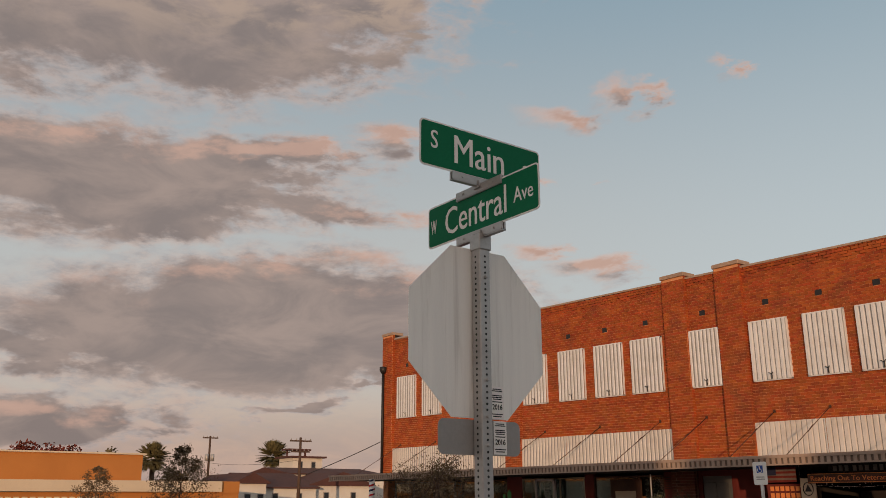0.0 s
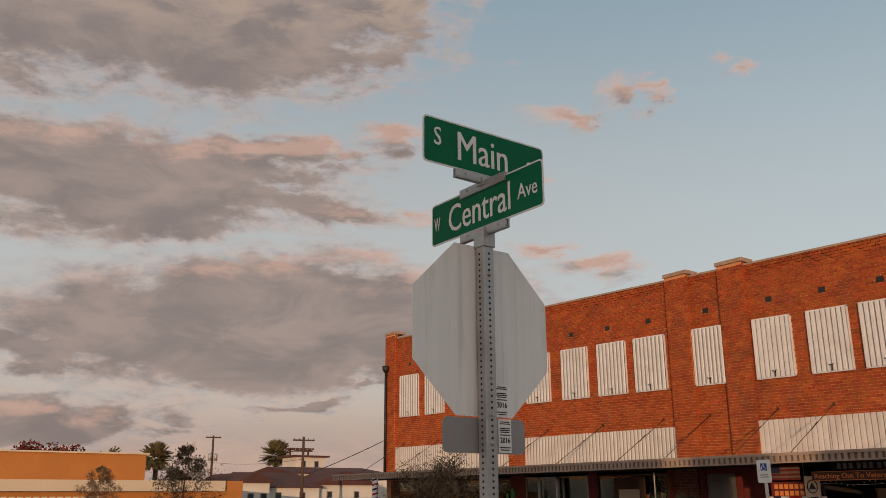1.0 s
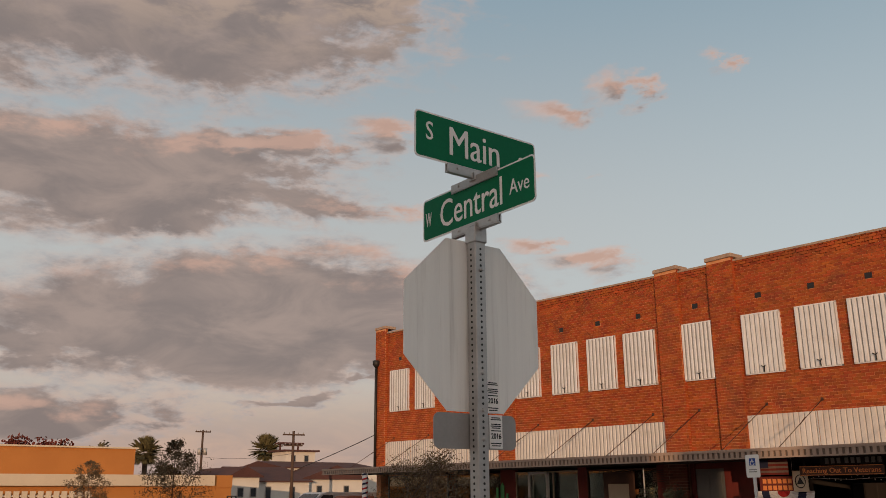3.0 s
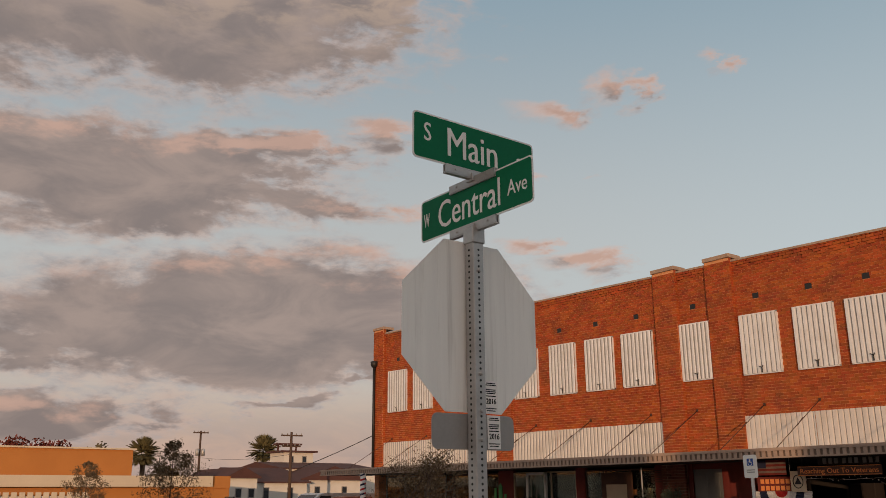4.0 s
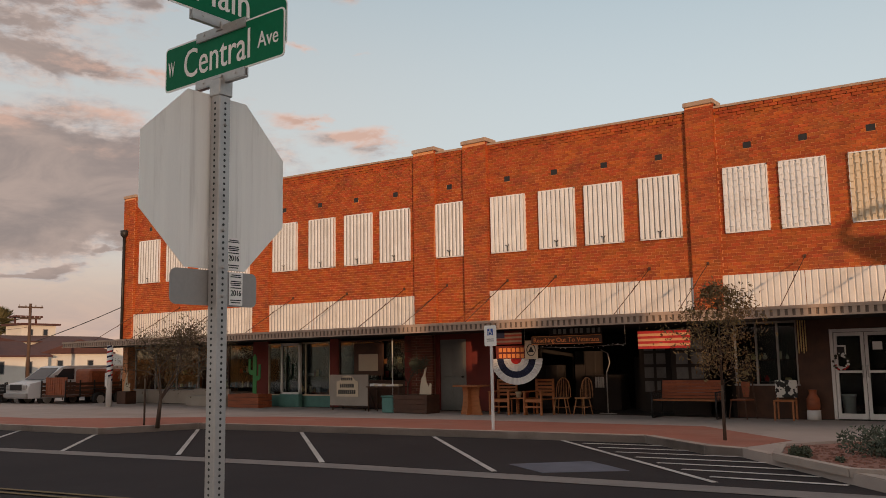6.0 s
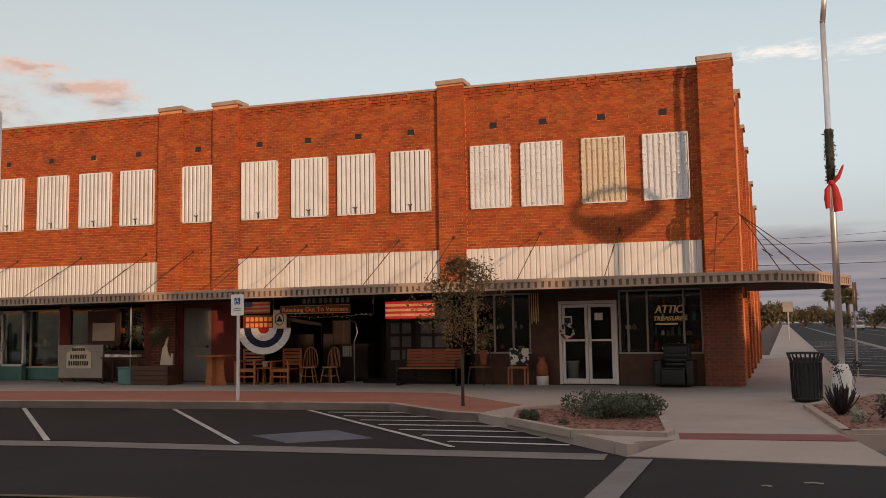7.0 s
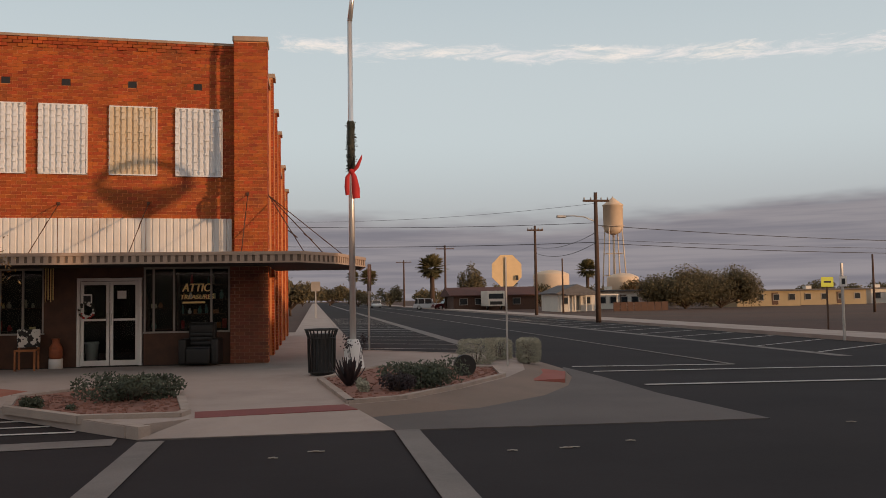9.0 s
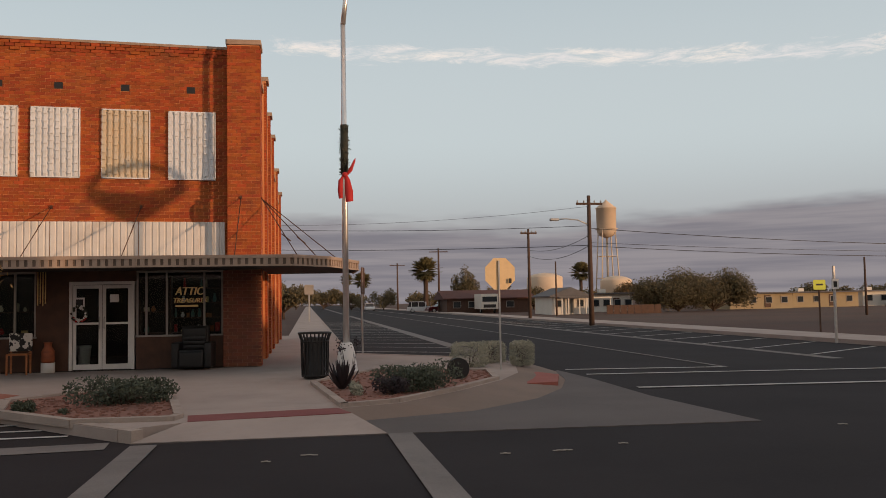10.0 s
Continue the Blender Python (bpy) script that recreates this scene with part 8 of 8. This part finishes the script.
t = thing("camper", (24.2, 90.6, -0.14), "pale camper truck seen from its front", "camper", "parked vehicles")
bm = bmesh.new()
bx(bm, -1.15, -1.0, 0.5, 1.15, 3.5, 2.45)
bevel(bm, 0.08, 2)
part("body", bm, M["white_stucco"], t)
bm = bmesh.new()
bx(bm, -0.95, -1.04, 1.45, 0.95, -0.98, 2.1)
part("windscreen", bm, M["car_glass"], t)
bm = bmesh.new()
bx(bm, -0.8, -1.05, 0.7, 0.8, -0.98, 1.1)
part("grille", bm, M["black"], t)
for x in (-0.9, 0.9):
    w = wheel(t, x, 0.2, 0.38)
    w.matrix_basis = pose(x, 0.2, 0.38, 0, 0, 90)

# cargo van facing the street
t = thing("cargo_van", pose(-36.1, 0.2, -0.14, 0, 0, 89), "white cargo van parked beside the brick building", "van", "parked vehicles")
body = [(-2.6, 0.35), (-2.62, 0.75), (-2.5, 0.98), (-1.85, 1.08), (-1.15, 1.66), (-0.9, 1.7), (2.3, 1.7), (2.4, 1.6), (2.45, 0.35)]
bm = bmesh.new()
plate(bm, body, -0.95, 0.95)
bevel(bm, 0.05, 2)
part("body", bm, M["car_white"], t)
bm = bmesh.new()
n0, n1 = Vector((-1.83, 0, 1.12)), Vector((-1.2, 0, 1.6))
d = Vector((-0.6, 0, 0.75)).normalized() * 0.03
vs = [bm.verts.new(p + d + Vector((0, s, 0))) for p, s in ((n0, -0.85), (n0, 0.85), (n1, 0.75), (n1, -0.75))]
vb = [bm.verts.new(v.co - d * 0.8) for v in vs]
bm.faces.new(vs)
for i in range(4):
    bm.faces.new((vs[i], vs[(i + 1) % 4], vb[(i + 1) % 4], vb[i]))
part("windscreen", bm, M["car_glass"], t)
for s in (-1, 1):
    bm = bmesh.new()
    plate(bm, [(-1.5, 1.12), (-0.6, 1.12), (-0.6, 1.58), (-1.1, 1.58)], s * 0.955, s * 0.97)
    part("side_window", bm, M["car_glass"], t)
    bm = bmesh.new()
    bx(bm, -2.66, s * 0.68 - 0.17, 0.72, -2.58, s * 0.68 + 0.17, 0.92)
    bevel(bm, 0.015)
    part("headlight", bm, M["galv"], t, "clear headlight")
    bm = bmesh.new()
    bx(bm, -1.5, s * 1.08 - 0.08, 1.05, -1.38, s * 1.08 + 0.08, 1.3)
    part("mirror", bm, M["black"], t)
    for x in (-1.75, 1.6):
        wheel(t, x, s * 0.82, 0.34)
bm = bmesh.new()
bx(bm, -2.67, -0.48, 0.7, -2.6, 0.48, 0.94)
part("grille", bm, M["black"], t)
bm = bmesh.new()
bx(bm, -2.72, -0.95, 0.38, -2.58, 0.95, 0.58)
bevel(bm, 0.03)
part("bumper", bm, M["grey_sheet"], t)


def trailer(m, L, W, side, label, tall_gate=None, name="trailer"):
    """A flat trailer with plank sides; the tail gate stands at -x."""
    t = thing(name, m, label, "trailer", "trailers in the lot")
    bm = bmesh.new()
    bx(bm, -L / 2, -W / 2, 0.42, L / 2, W / 2, 0.5)
    part("deck", bm, M["wood_dark"], t)
    for s in (-1, 1):
        for k in range(3):
            bm = bmesh.new()
            z = 0.55 + k * side / 3
            bx(bm, -L / 2, s * W / 2 - 0.02, z, L / 2, s * W / 2 + 0.02, z + side / 3 - 0.05)
            part("side_plank", bm, M["wood_dark"] if not tall_gate else M["black"], t)
        k = int(L / 0.55)
        for i in range(k + 1):
            bm = bmesh.new()
            x = -L / 2 + L * i / k
            bx(bm, x - 0.025, s * (W / 2 + 0.03) - 0.02, 0.4, x + 0.025, s * (W / 2 + 0.03) + 0.02, 0.6 + side)
            part("stake", bm, M["black"], t)
        for x in (-0.48, 0.48):
            wheel(t, x, s * (W / 2 + 0.16), 0.3)
        bm = bmesh.new()
        bx(bm, -0.85, s * (W / 2 + 0.16) - 0.13, 0.7, 0.85, s * (W / 2 + 0.16) + 0.13, 0.74)
        part("mudguard", bm, M["black"], t)
    if tall_gate:
        for k in range(7):
            bm = bmesh.new()
            bx(bm, -L / 2 - 0.05, -W / 2, 0.42 + k * tall_gate / 6, -L / 2, W / 2, 0.47 + k * tall_gate / 6)
            part("gate_bar", bm, M["black"], t)
        for s in (-W / 2, 0, W / 2):
            bm = bmesh.new()
            bx(bm, -L / 2 - 0.05, s - 0.03, 0.4, -L / 2, s + 0.03, 0.47 + tall_gate)
            part("gate_post", bm, M["black"], t)
    bm = bmesh.new()
    tube(bm, [(L / 2, -W / 2 + 0.1, 0.45), (L / 2 + 1.1, 0, 0.45), (L / 2, W / 2 - 0.1, 0.45)], 0.04, 6)
    rod(bm, (L / 2 + 1.05, 0, -0.0), (L / 2 + 1.05, 0, 0.6), 0.03)
    part("drawbar", bm, M["black"], t)
    return t


trailer(pose(-38.6, -1.95, -0.14, 0, 0, 80), 3.4, 1.6, 0.42, "dark utility trailer with an upright mesh ramp", 1.1)
tr = trailer(pose(-33.95, -0.1, -0.14, 0, 0, 90), 3.8, 1.8, 0.5, "dark plank-sided trailer loaded with boards", None)
ld = thing("plank_stack", pose(-33.95, -0.1, 0.36, 0, 0, 90) @ pose(-1.75, 0, 0), "upright stack of brown planks on the trailer", "planks")
for k in range(9):
    bm = bmesh.new()
    bx(bm, -0.05, -0.8 + k * 0.18, 0, 0.0, -0.65 + k * 0.18, 0.72)
    part("plank", bm, M["bench_wood"], ld)
ld = thing("covered_load", pose(-33.95, -0.1, 0.36, 0, 0, 90) @ pose(0.1, 0, 0), "load under a brown cover on the trailer", "load")
bm = bmesh.new()
bx(bm, -0.75, -0.6, 0, 0.75, 0.6, 1.05)
bevel(bm, 0.22, 3)
part("cover", bm, M["bench_wood"], ld)
